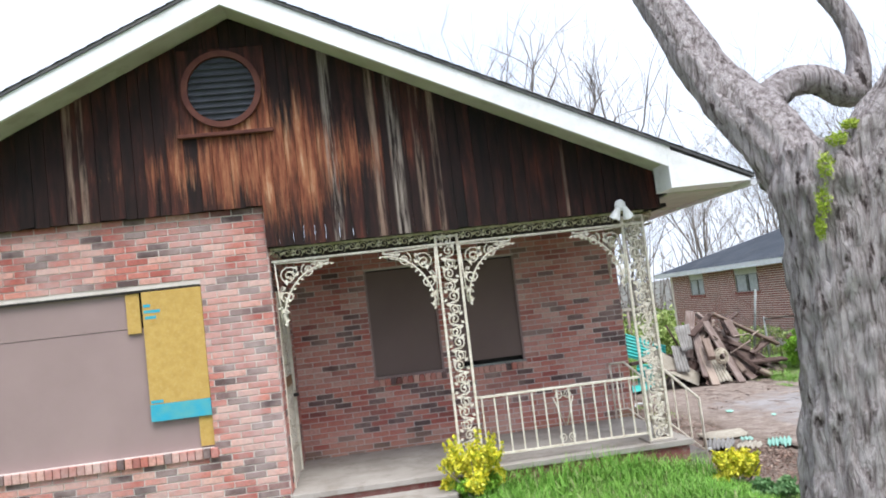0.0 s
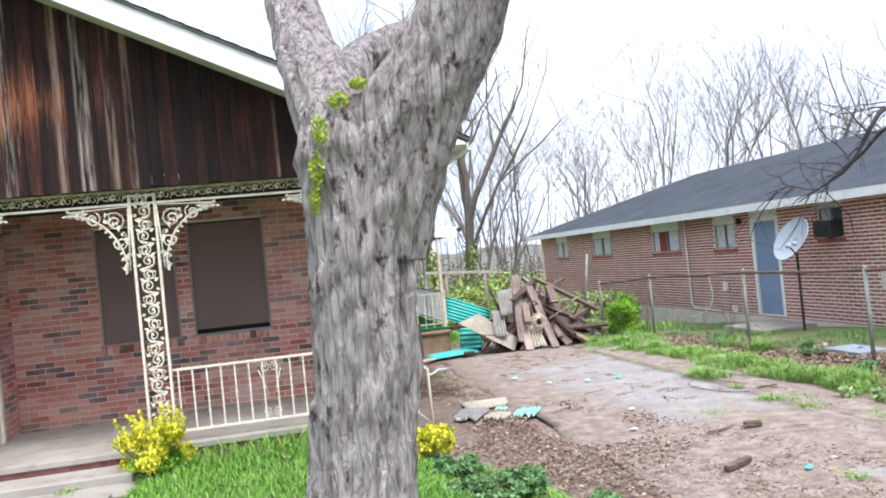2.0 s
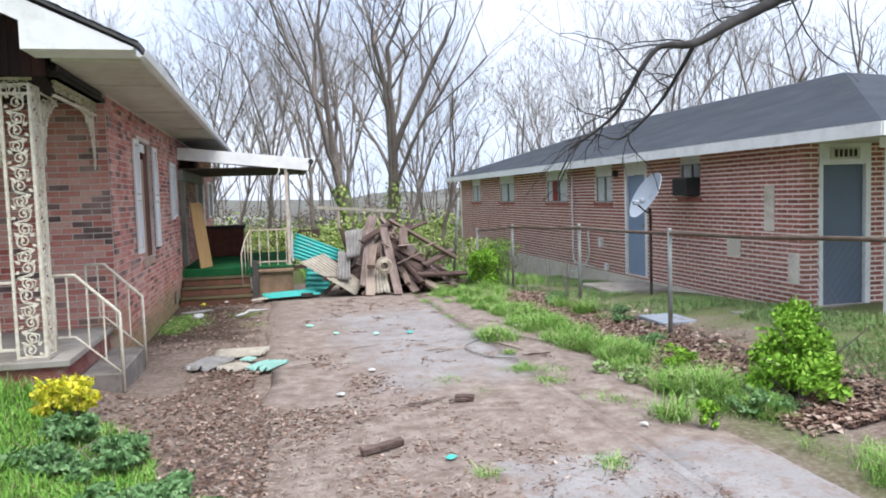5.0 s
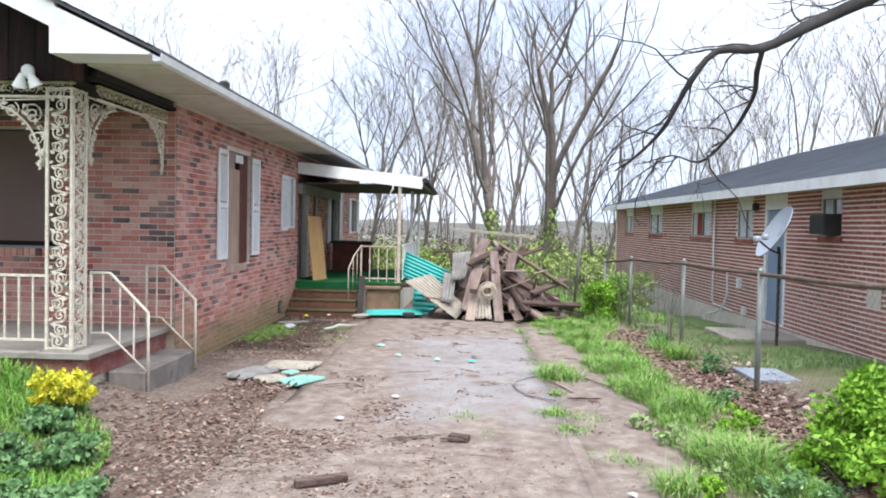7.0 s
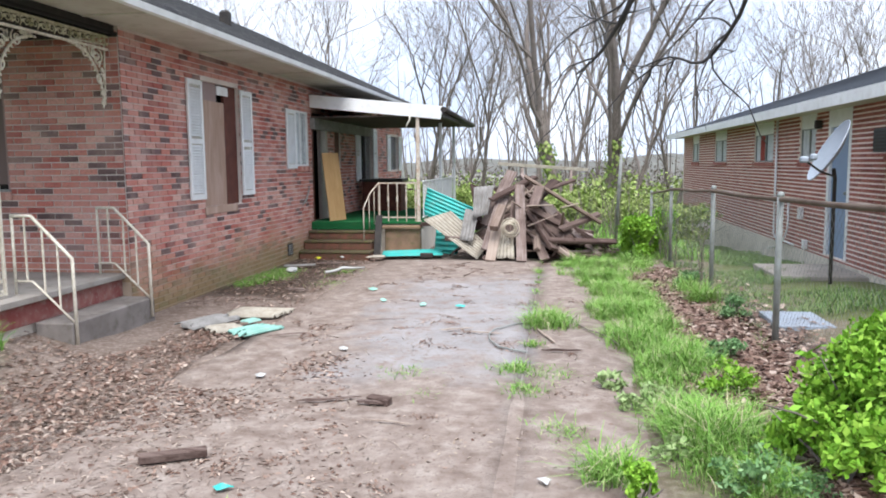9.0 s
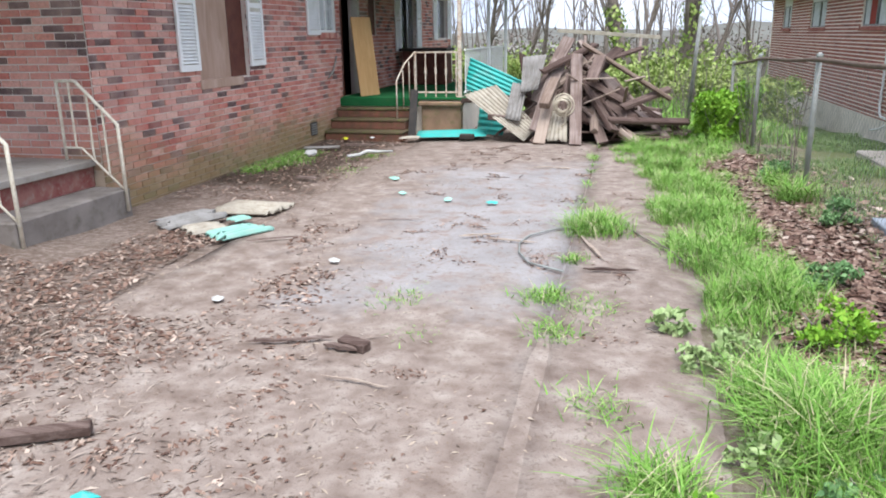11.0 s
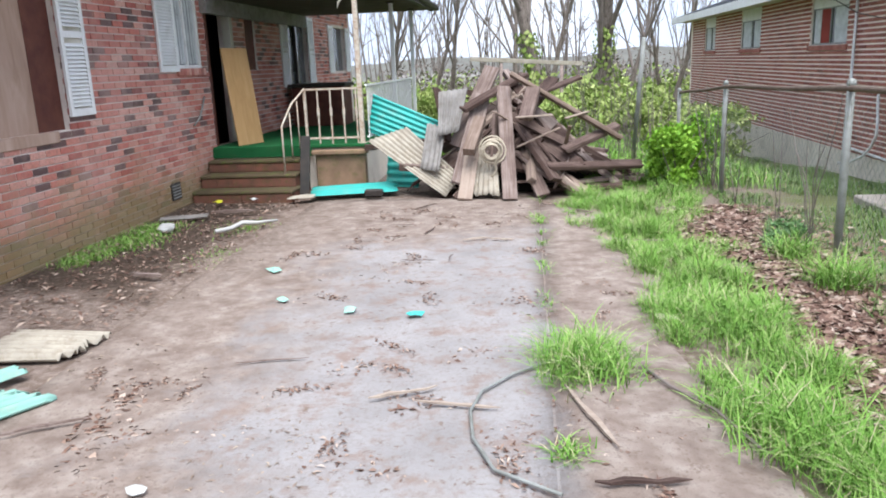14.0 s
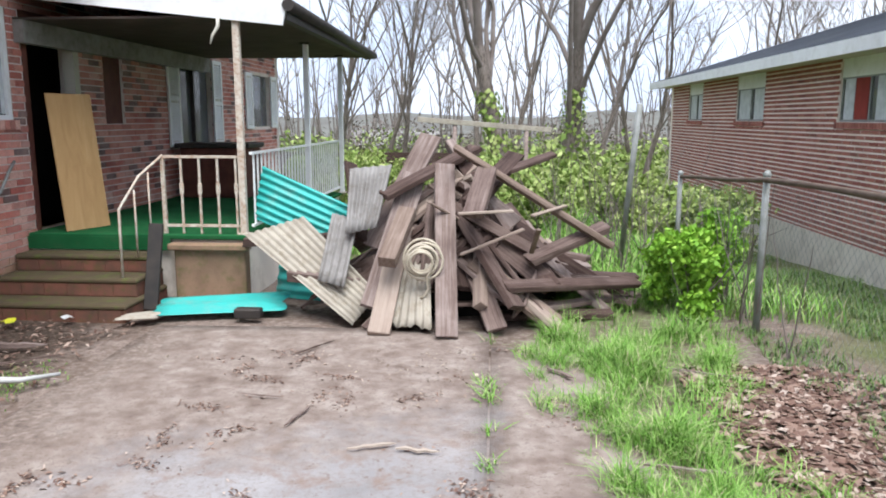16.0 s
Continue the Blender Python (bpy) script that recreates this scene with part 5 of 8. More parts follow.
def side_porch():
    p = tagged(new("side_porch"), "side porch floor covered in green outdoor carpet", "porch floor", kind="structure")
    boxed("carpet", (0.01, 2.12, 6.9, 11.1, 0.54, 0.585), M_CARPET, p, "green outdoor carpet", None, 0.008)
    boxed("carpet_skirt", (0.01, 1.36, 6.885, 6.898, 0.44, 0.56), M_CARPET, p, "green carpet edge")
    boxed("base", (0.012, 2.08, 6.95, 11.05, -0.4, 0.54), M_FOUND, p)
    st = tagged(new("side_porch_steps"), "three mossy brown brick steps", "steps", kind="structure")
    for k, (y, z) in enumerate(((6.08, 0.12), (6.36, 0.28), (6.64, 0.43))):
        z_low = -0.2 if k == 0 else (0.12, 0.28)[k - 1]
        boxed("step", (0.03, 1.3 - 0.03 * k, y + 0.015, 6.9, z_low, z - 0.045), M_STEPBRICK, st)
        boxed("tread", (0.025, 1.31 - 0.03 * k, y, 6.9, z - 0.045, z), M_MOSSCONC, st, "mossy tread", None, 0.014)
        for j in range(6):
            boxed("brick", (0.05 + j * 0.205, 0.24 + j * 0.205, y + 0.008, y + 0.03, z_low + 0.012, z - 0.05), M_STEPBRICK, st)
    ped = tagged(new("brick_pedestal"), "low stained brick block beside the porch steps", "pedestal", kind="structure")
    boxed("body", (1.42, 2.08, 6.82, 6.95, -0.1, 0.46), M_TANBRICK, ped, "", None, 0.01)
    boxed("cap", (1.38, 2.12, 6.76, 6.89, 0.46, 0.52), M_TANBRICK, ped, "", None, 0.012)
    tagged(boxed("leaning_plank", (-0.06, 0.06, -0.02, 0.02, 0.0, 0.75), M_BLACK, None, "", pose(1.36, 6.42, 0.0, -14, 3, 8), 0.004), "dark wet plank leaning on the porch steps", "plank")
    # roof of the side porch
    roof = tagged(new("roof_side_porch"), "low side porch roof with white front fascia", "roof", kind="structure")
    za, zb, ya, yb = 2.94, 2.6, 6.95, 11.5
    bm = bmesh.new()
    top = [bm.verts.new(q) for q in ((-0.0, ya, za), (2.5, ya, zb), (2.5, yb, zb), (0.0, yb, za))]
    low = [bm.verts.new((v.co.x, v.co.y, v.co.z - 0.05)) for v in top]
    bm.faces.new(top)
    bm.faces.new(low[::-1])
    for k in range(4):
        bm.faces.new((top[k], low[k], low[(k + 1) % 4], top[(k + 1) % 4]))
    part("deck", bm, M_SHINGLE, roof)
    bm = bmesh.new()
    f = [bm.verts.new(q) for q in ((0.02, ya - 0.03, za - 0.02), (0.02, ya - 0.03, za - 0.25), (2.46, ya - 0.03, zb - 0.17), (2.52, ya - 0.03, zb + 0.06))]
    g = [bm.verts.new((v.co.x, v.co.y + 0.028, v.co.z)) for v in f]
    bm.faces.new(f)
    bm.faces.new(g[::-1])
    for k in range(4):
        bm.faces.new((f[k], g[k], g[(k + 1) % 4], f[(k + 1) % 4])[::-1])
    part("front_fascia", bm, M_WHITE, roof)
    # ceiling colour already carries the shade under the roof
    boxed("ceiling_board", (0.0, 2.4, ya + 0.01, yb - 0.05, zb - 0.1, zb - 0.08), M_SHADEBROWN, roof)
    boxed("wall_beam", (0.004, 0.1, ya, yb, zb - 0.3, zb - 0.1), M_GREYSHEET, roof)
    bm = bmesh.new()
    tube(bm, [(2.52, ya - 0.05, zb + 0.0), (2.53, yb + 0.1, zb - 0.06)], 0.055, 8)
    part("gutter", bm, M_BLACK, roof)
    boxed("side_fascia", (2.42, 2.5, ya, yb, zb - 0.12, zb - 0.04), M_BLACK, roof)
    # torn strip
    bm = bmesh.new()
    tube(bm, [(1.9, 6.9, 2.52), (1.9, 6.89, 2.42), (1.85, 6.88, 2.34), (1.83, 6.88, 2.27)], [0.02, 0.018, 0.014, 0.006], 4)
    part("torn_trim", bm, M_SOFFIT, roof)
    for x, y, z1 in ((2.03, 6.98, 2.5), (2.1, 9.2, 2.5), (2.14, 11.0, 2.5)):
        c = thing("porch_pole", "white square metal pole of the side porch, paint flaking", "pole", "side porch poles", at=(x, y, 0.58))
        boxed("shaft", (-0.03, 0.03, -0.03, 0.03, 0, z1 - 0.58), M_RUSTIRON if y < 8 else M_WHITE, c, "", None, 0.004)
        boxed("foot", (-0.05, 0.05, -0.05, 0.05, 0, 0.015), M_RUSTIRON, c)
        boxed("head", (-0.055, 0.055, -0.055, 0.055, z1 - 0.6, z1 - 0.57), M_BLACK, c)
    rail = thing("front_rail", "rusty white iron railing of the side porch", "railing", at=(0, 6.98, 0))
    for z in (0.66, 1.29):
        boxed("rail", (1.27, 2.0, -0.014, 0.014, z - 0.012, z + 0.012), M_RUSTIRON, rail)
    for k in range(5):
        x = 1.29 + k * 0.17
        r = 0.016 if k == 0 else 0.009
        boxed("picket", (x - r, x + r, -r, r, 0.585, 1.28), M_RUSTIRON, rail)
        if k:
            boxed("collar", (x - 0.018, x + 0.018, -0.012, 0.012, 0.95, 1.05), M_RUSTIRON, rail, "", None, 0.005)
    bm = bmesh.new()
    tube(bm, [(1.29, 0, 1.3), (1.2, -0.3, 1.13), (1.13, -0.55, 0.87), (1.13, -0.56, 0.28)], 0.013, 6)
    part("handrail", bm, M_RUSTIRON, rail)
    for k in range(2):
        bm = bmesh.new()
        y = -0.2 - 0.18 * k
        tube(bm, [(1.24 - 0.05 * k, y, 0.43 + 0.12 * (k == 0)), (1.24 - 0.05 * k, y, 1.16 - 0.14 * k)], 0.009, 5)
        part("picket", bm, M_RUSTIRON, rail)
    side = thing("side_rail", "white iron picket railing along the side porch", "railing", at=(2.1, 0, 0))
    for z in (0.66, 1.32):
        boxed("rail", (-0.014, 0.014, 7.02, 10.98, z - 0.012, z + 0.012), M_WHITE, side)
    bm = bmesh.new()
    box(bm, -0.008, 0.008, -0.008, 0.008, 0.67, 1.31)
    pk = mesh_of("picket", bm, M_WHITE)
    for k in range(32):
        ob = new("picket", pk)
        ob.parent = side
        ob.location = (0, 7.1 + k * 0.122, 0)
    # plywood sheet leaning over the doorway
    bm = bmesh.new()
    lo_a, lo_b, up = Vector((0.35, 6.97, 0.59)), Vector((0.53, 7.42, 0.59)), Vector((-0.16, 0.09, 1.27))
    q0 = [bm.verts.new(p) for p in (lo_a, lo_b, lo_b + up, lo_a + up)]
    q1 = [bm.verts.new(p.co + Vector((-0.014, 0.005, 0))) for p in q0]
    bm.faces.new(q0)
    bm.faces.new(q1[::-1])
    for k in range(4):
        bm.faces.new((q0[k], q1[k], q1[(k + 1) % 4], q0[(k + 1) % 4])[::-1])
    tagged(part("plywood_sheet", bm, M_PLY), "bare plywood sheet leaning over the side doorway", "plywood")
    # bent bar by the door and an old grill under the eave
    bm = bmesh.new()
    tube(bm, [(0.02, 6.78, 1.25), (0.06, 6.62, 1.16), (0.05, 6.5, 1.0), (0.02, 6.38, 0.92)], 0.014, 5)
    tagged(part("grab_bar", bm, M_GALV), "bent metal grab bar on the brick wall", "grab bar")
    g = thing("old_cabinet", "dark wooden cabinet on the side porch", "cabinet", at=(0.55, 10.4, 0.585))
    boxed("body", (-0.4, 0.5, -0.3, 0.3, 0.0, 0.66), M_REDWOOD, g, "", None, 0.01)
    boxed("top", (-0.45, 0.55, -0.35, 0.35, 0.66, 0.72), M_BLACK, g, "", None, 0.01)
    boxed("door", (0.03, 0.48, -0.315, -0.301, 0.05, 0.62), M_REDWOOD, g)


side_porch()


# ---- yard: lumber pile, sheets, fence, dish, litter ----
def beam_mesh(bm, a, b, w, t, roll=0.0, bev=0.004):
    a, b = Vector(a), Vector(b)
    d = b - a
    m = Matrix.Translation(a) @ d.to_track_quat("X", "Z").to_matrix().to_4x4() @ Matrix.Rotation(roll, 4, "X")
    return box(bm, 0, d.length, -w / 2, w / 2, -t / 2, t / 2, m, bev)


def corrugated(name, label, c00, c10, c11, c01, mat, waves, amp=0.012, ragged=0.0, seed=0):
    """A wavy metal sheet over four corners; the ridges run from the 00-10 edge to the 01-11 edge."""
    rng = random.Random(seed)
    c00, c10, c11, c01 = Vector(c00), Vector(c10), Vector(c11), Vector(c01)
    n = (c10 - c00).cross(c01 - c00).normalized()
    nu, nv = waves * 6, 6
    verts, faces = [], []
    for j in range(nv + 1):
        for i in range(nu + 1):
            u, v = i / nu, j / nv
            if ragged and j in (0, nv):
                v += ragged * noise.noise((u * 9, j + seed * 3.3, 0.5)) * (1 if j == 0 else -1) + (ragged * 0.5 if j == 0 else -ragged * 0.5)
            p = c00.lerp(c10, u).lerp(c01.lerp(c11, u), v)
            sag = 0.02 * math.sin(v * math.pi) * math.sin(u * math.pi)
            verts.append(p + n * (amp * math.sin(u * waves * 2 * math.pi) + sag))
    for j in range(nv):
        for i in range(nu):
            k = j * (nu + 1) + i
            faces.append((k, k + 1, k + nu + 2, k + nu + 1))
    ob = raw(name, verts, faces, mat, None, True)
    mod = ob.modifiers.new("thick", "SOLIDIFY")
    mod.thickness = 0.003
    return tagged(ob, label, "metal sheet")


def build_pile():
    rng = random.Random(21)

    def plank(a, b, w, t, roll=0.0, mat=None, label="weathered grey-brown plank in the lumber pile"):
        a, b = Vector(a), Vector(b)
        d = b - a
        bm = bmesh.new()
        box(bm, 0, d.length, -w / 2, w / 2, -t / 2, t / 2, None, 0.005)
        # chipped, slightly warped edges
        for v in bm.verts:
            v.co.y += 0.012 * noise.noise((v.co.x * 5 + a.x * 31, a.y * 7, v.co.z * 20))
            v.co.x += 0.03 * noise.noise((v.co.y * 22, a.x * 13, v.co.z * 14)) * (1 if v.co.x > d.length / 2 else -1)
        ob = tagged(part("plank", bm, mat or M_OLDWOOD), label, "plank", "lumber pile")
        ob.matrix_world = Matrix.Translation(a) @ d.to_track_quat("X", "Z").to_matrix().to_4x4() @ Matrix.Rotation(roll, 4, "X")

    fixed = [((3.97, 5.66, 0.03), (3.88, 6.75, 1.24), 0.17, 0.05, 0.1), ((3.45, 5.72, 0.03), (3.55, 6.4, 0.72), 0.17, 0.05, 0.2),
             ((3.38, 5.9, 0.18), (3.62, 6.8, 1.15), 0.2, 0.05, 0.5), ((3.3, 6.5, 0.55), (3.74, 7.1, 1.48), 0.2, 0.04, 0.4), ((5.28, 6.45, 0.6), (3.98, 6.55, 1.4), 0.12, 0.05, 0.3),
             ((4.78, 6.1, 0.03), (4.05, 6.75, 0.86), 0.18, 0.04, 0.6), ((4.5, 5.9, 0.2), (4.02, 6.6, 0.85), 0.17, 0.06, 0.4), ((4.35, 5.88, 0.03), (3.95, 6.8, 0.8), 0.16, 0.04, -0.3),
             ((2.62, 6.3, 0.36), (3.2, 6.35, 0.3), 0.14, 0.09, 0.2), ((3.5, 5.85, 0.55), (3.62, 6.3, 0.9), 0.14, 0.1, 0.1), ((3.2, 6.5, 0.62), (3.05, 6.85, 1.25), 0.16, 0.04, 0.7),
             ((3.4, 6.45, 1.0), (4.15, 7.0, 1.38), 0.15, 0.05, 0.2), ((4.12, 6.2, 0.95), (4.5, 7.2, 1.3), 0.15, 0.08, 0.3), ((4.3, 6.8, 1.15), (4.85, 7.2, 1.32), 0.1, 0.04, 0.2),
             ((2.1, 6.72, 0.55), (3.1, 6.9, 0.6), 0.12, 0.07, 0.0), ((4.6, 6.3, 0.5), (5.25, 6.6, 0.74), 0.13, 0.06, 0.3), ((4.4, 6.0, 0.35), (5.55, 6.7, 0.25), 0.12, 0.05, 0.4),
             ((4.7, 6.25, 0.12), (5.6, 6.9, 0.1), 0.1, 0.04, 0.1), ((3.75, 5.95, 0.05), (3.8, 6.5, 0.9), 0.14, 0.03, 1.2), ((4.15, 6.0, 0.9), (4.25, 6.5, 1.22), 0.16, 0.07, 0.1)]
    for k, (a, b, w, t, r) in enumerate(fixed):
        plank(a, b, w, t, r, M_RAWWOOD if k in (1, 4, 9) else M_OLDWOOD)
    for k in range(96):
        ang = rng.uniform(-3.0, 0.6) if k % 5 else rng.uniform(0.5, 3.2)
        rr = rng.uniform(0.15, 1.0)
        rad, tan = Vector((math.cos(ang) * 1.15, math.sin(ang) * 0.9, 0)), Vector((-math.sin(ang), math.cos(ang), 0))
        mid = Vector((4.0, 6.92, 0)) + rad * rr
        mid.z = 1.2 * (1 - rr * 0.92) * rng.uniform(0.75, 1.02) + 0.04
        d = (rad * -0.75 + Vector((0, 0, rng.uniform(0.45, 0.95))) + tan * rng.uniform(-1.25, 1.25) * (0.35 + 0.65 * (k % 2))).normalized()
        half = rng.uniform(0.22, 0.55)
        a, b = mid - d * half, mid + d * half
        a.z, b.z = max(a.z, 0.03), max(b.z, 0.03)
        b.z = min(b.z, 1.42)
        plank(a, b, rng.choice((0.08, 0.11, 0.14, 0.18)), rng.choice((0.025, 0.04, 0.05, 0.09)), rng.uniform(-0.9, 0.9), M_RAWWOOD if rng.random() < 0.26 else M_OLDWOOD)
    for k in range(26):
        x, y, z = rng.uniform(4.2, 5.1), rng.uniform(6.3, 7.4), rng.uniform(0.04, 0.62)
        a = rng.uniform(-0.6, 0.5)
        l = rng.uniform(0.3, 0.62)
        z *= max(0.2, 1 - (x - 4.2) * 0.75)
        plank((x - math.cos(a) * l, y - math.sin(a) * l, z + rng.uniform(0, 0.16)), (x + math.cos(a) * l, y + math.sin(a) * l, z), rng.choice((0.1, 0.14, 0.17)), rng.choice((0.03, 0.05)), rng.uniform(-0.4, 0.4))
    for k in range(7):
        x, y = rng.uniform(3.5, 4.8), rng.uniform(6.0, 6.6)
        z = rng.uniform(0.2, 1.0)
        a = rng.uniform(0, 6.28)
        plank((x, y, z), (x + math.cos(a) * 0.5, y + math.sin(a) * 0.3, z + rng.uniform(-0.25, 0.3)), 0.04, 0.02, 0, M_RAWWOOD, "thin split lath in the lumber pile")
    # added black core so the gaps between planks look shaded
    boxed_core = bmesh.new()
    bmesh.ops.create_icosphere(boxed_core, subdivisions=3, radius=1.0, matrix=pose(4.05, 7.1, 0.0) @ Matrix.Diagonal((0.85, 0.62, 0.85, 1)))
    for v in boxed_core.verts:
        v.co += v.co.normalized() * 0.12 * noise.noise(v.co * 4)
    tagged(part("rubble_heap", boxed_core, M_DARK), "added near-black core for the shaded gaps between planks", "rubble", kind="stuff")
    # coil of pale hose
    bm = bmesh.new()
    turns = [2 * math.pi * i / 20 for i in range(141)]
    line = [(3.76 + 0.014 * math.sin(a * 0.31) + r * math.cos(a), 5.98 - 0.012 * a / 6.28 + 0.02 * math.sin(a * 1.07), 0.55 + 0.014 * math.cos(a * 0.23) + r * math.sin(a)) for a, r in ((a, 0.15 - 0.0017 * a + 0.012 * math.sin(a * 0.37)) for a in turns)]
    tube(bm, line + [(3.8, 5.93, 0.42), (3.81, 5.95, 0.33), (3.78, 5.96, 0.27), (3.74, 5.97, 0.25)], 0.011, 5)
    tagged(part("hose_coil", bm, M_COIL), "coil of pale hose hung on the lumber pile", "hose")
    corrugated("teal_sheet", "bent teal corrugated sheet leaning against the porch", (2.17, 7.15, 1.2), (2.08, 7.1, 0.72), (2.98, 6.98, 0.36), (3.06, 7.05, 0.82), M_TEAL, 7, 0.014)
    corrugated("teal_sheet", "teal corrugated sheet wedged behind the pile", (2.35, 7.05, 0.5), (2.3, 6.98, 0.0), (2.75, 6.85, 0.0), (2.85, 7.0, 0.45), M_TEAL, 5, 0.014)
    corrugated("old_sheet", "weathered tan corrugated sheet sloping to the ground", (2.2, 6.45, 0.66), (2.68, 6.6, 0.8), (3.38, 6.22, 0.22), (3.2, 5.98, 0.02), M_OLDSHEET, 8, 0.012)
    corrugated("old_sheet", "tan corrugated sheet at the foot of the pile", (3.52, 5.85, 0.04), (3.85, 5.76, 0.04), (3.8, 6.2, 0.5), (3.6, 6.25, 0.5), M_OLDSHEET, 5, 0.012, 0.1, 4)
    corrugated("grey_sheet", "grey corrugated sheet standing in the pile", (3.1, 6.55, 1.22), (3.45, 6.6, 1.25), (3.35, 6.35, 0.75), (3.1, 6.3, 0.7), M_GREYSHEET, 5, 0.012)
    corrugated("grey_sheet", "grey corrugated sheet standing in the pile", (2.95, 6.5, 0.85), (3.18, 6.45, 0.8), (3.12, 6.1, 0.3), (2.88, 6.2, 0.33), M_GREYSHEET, 4, 0.012)
    corrugated("teal_ground_sheet", "flat teal sheet lying on the ground by the steps", (1.46, 6.45, 0.1), (1.5, 6.05, 0.045), (2.58, 6.3, 0.05), (2.5, 6.75, 0.11), M_TEAL, 2, 0.004, 0.04, 2)
    corrugated("old_ground_sheet", "small tan sheet by the steps", (1.3, 6.1, 0.045), (1.25, 5.9, 0.04), (1.6, 6.0, 0.045), (1.62, 6.24, 0.05), M_OLDSHEET, 3, 0.005, 0.1, 3)
    tagged(boxed("wood_block", (2.2, 2.42, 6.1, 6.2, 0.02, 0.1), M_BLACK, None, "", None, 0.01), "short dark wood block on the ground", "wood block")
    # broken sheets on the soil by the house
    corrugated("broken_sheet", "broken tan corrugated sheet on the soil", (0.95, 1.35, 0.03), (0.98, 0.85, 0.03), (1.62, 0.92, 0.025), (1.68, 1.3, 0.03), M_OLDSHEET, 8, 0.02, 0.12, 11)
    corrugated("broken_sheet", "broken grey corrugated sheet on the soil", (0.7, 0.42, 0.03), (0.95, 0.22, 0.025), (1.3, 0.75, 0.045), (0.95, 0.95, 0.04), M_GREYSHEET, 7, 0.02, 0.2, 12)
    corrugated("broken_sheet", "broken pale corrugated sheet on the soil", (1.02, 0.28, 0.025), (1.25, 0.1, 0.02), (1.5, 0.4, 0.025), (1.25, 0.52, 0.03), M_OLDSHEET, 5, 0.02, 0.2, 13)
    corrugated("broken_sheet", "broken teal corrugated sheet on the soil", (1.35, 0.08, 0.035), (1.6, -0.02, 0.03), (1.88, 0.42, 0.035), (1.6, 0.5, 0.04), M_TEALOLD, 6, 0.02, 0.2, 14)
    corrugated("broken_sheet", "small teal scrap of sheet on the soil", (1.28, 0.62, 0.03), (1.42, 0.55, 0.03), (1.52, 0.72, 0.035), (1.38, 0.8, 0.035), M_TEALOLD, 3, 0.008, 0.2, 15)


build_pile()


def build_fence():
    fence = thing("chain_link_fence", "old chain-link fence with galvanised posts and a rusty top rail", "fence", at=(0, 0, 0))
    X = 6.4
    ys = [-3.4, 0.0, 2.78, 6.2, 8.9]
    tops = [1.42, 1.33, 1.3, 1.2, 1.02]
    for y, z in zip(ys, tops):
        g = ground_z(X, y) - 0.05
        bm = bmesh.new()
        tube(bm, [(X, y, g), (X, y, z + 0.01)], 0.028, 10)
        p = part("post", bm, M_GALV, fence)
        bm = bmesh.new()
        bmesh.ops.create_uvsphere(bm, u_segments=10, v_segments=6, radius=0.033, matrix=pose(X, y, z + 0.015))
        part("post_cap", bm, M_GALV, p)
    bm = bmesh.new()
    pts = [(X + 0.012 * math.sin(y * 1.7), y, float(np.interp(y, ys, tops)) - 0.02 - 0.012 * math.sin((y + 3) * 1.1) ** 2) for y in np.arange(-3.4, 8.91, 0.3)]
    tube(bm, pts, 0.022, 7)
    part("top_rail", bm, M_RUSTPIPE, fence)
    # wire mesh
    verts, faces = [], []
    step = 0.075
    r = 0.0009

    def wire(a, b):
        k = len(verts)
        for q in (a, b):
            verts.extend([(q[0] - r, q[1], q[2] - r), (q[0] + r, q[1], q[2] - r), (q[0], q[1], q[2] + r * 1.4)])
        for i in range(3):
            j = (i + 1) % 3
            faces.append((k + i, k + j, k + 3 + j, k + 3 + i))

    y = -3.4
    while y < 8.9:
        for s in (1, -1):
            y2 = y + s * 1.05
            za, zb = ground_z(X, y) + 0.02, float(np.interp(y2, ys, tops)) - 0.04
            if -3.4 <= y2 <= 8.9:
                wire((X + 0.002 * s, y, za), (X + 0.002 * s, y2, zb))
        y += step
    tagged(raw("wire_mesh", verts, faces, M_GALV, fence), kind="stuff")


build_fence()


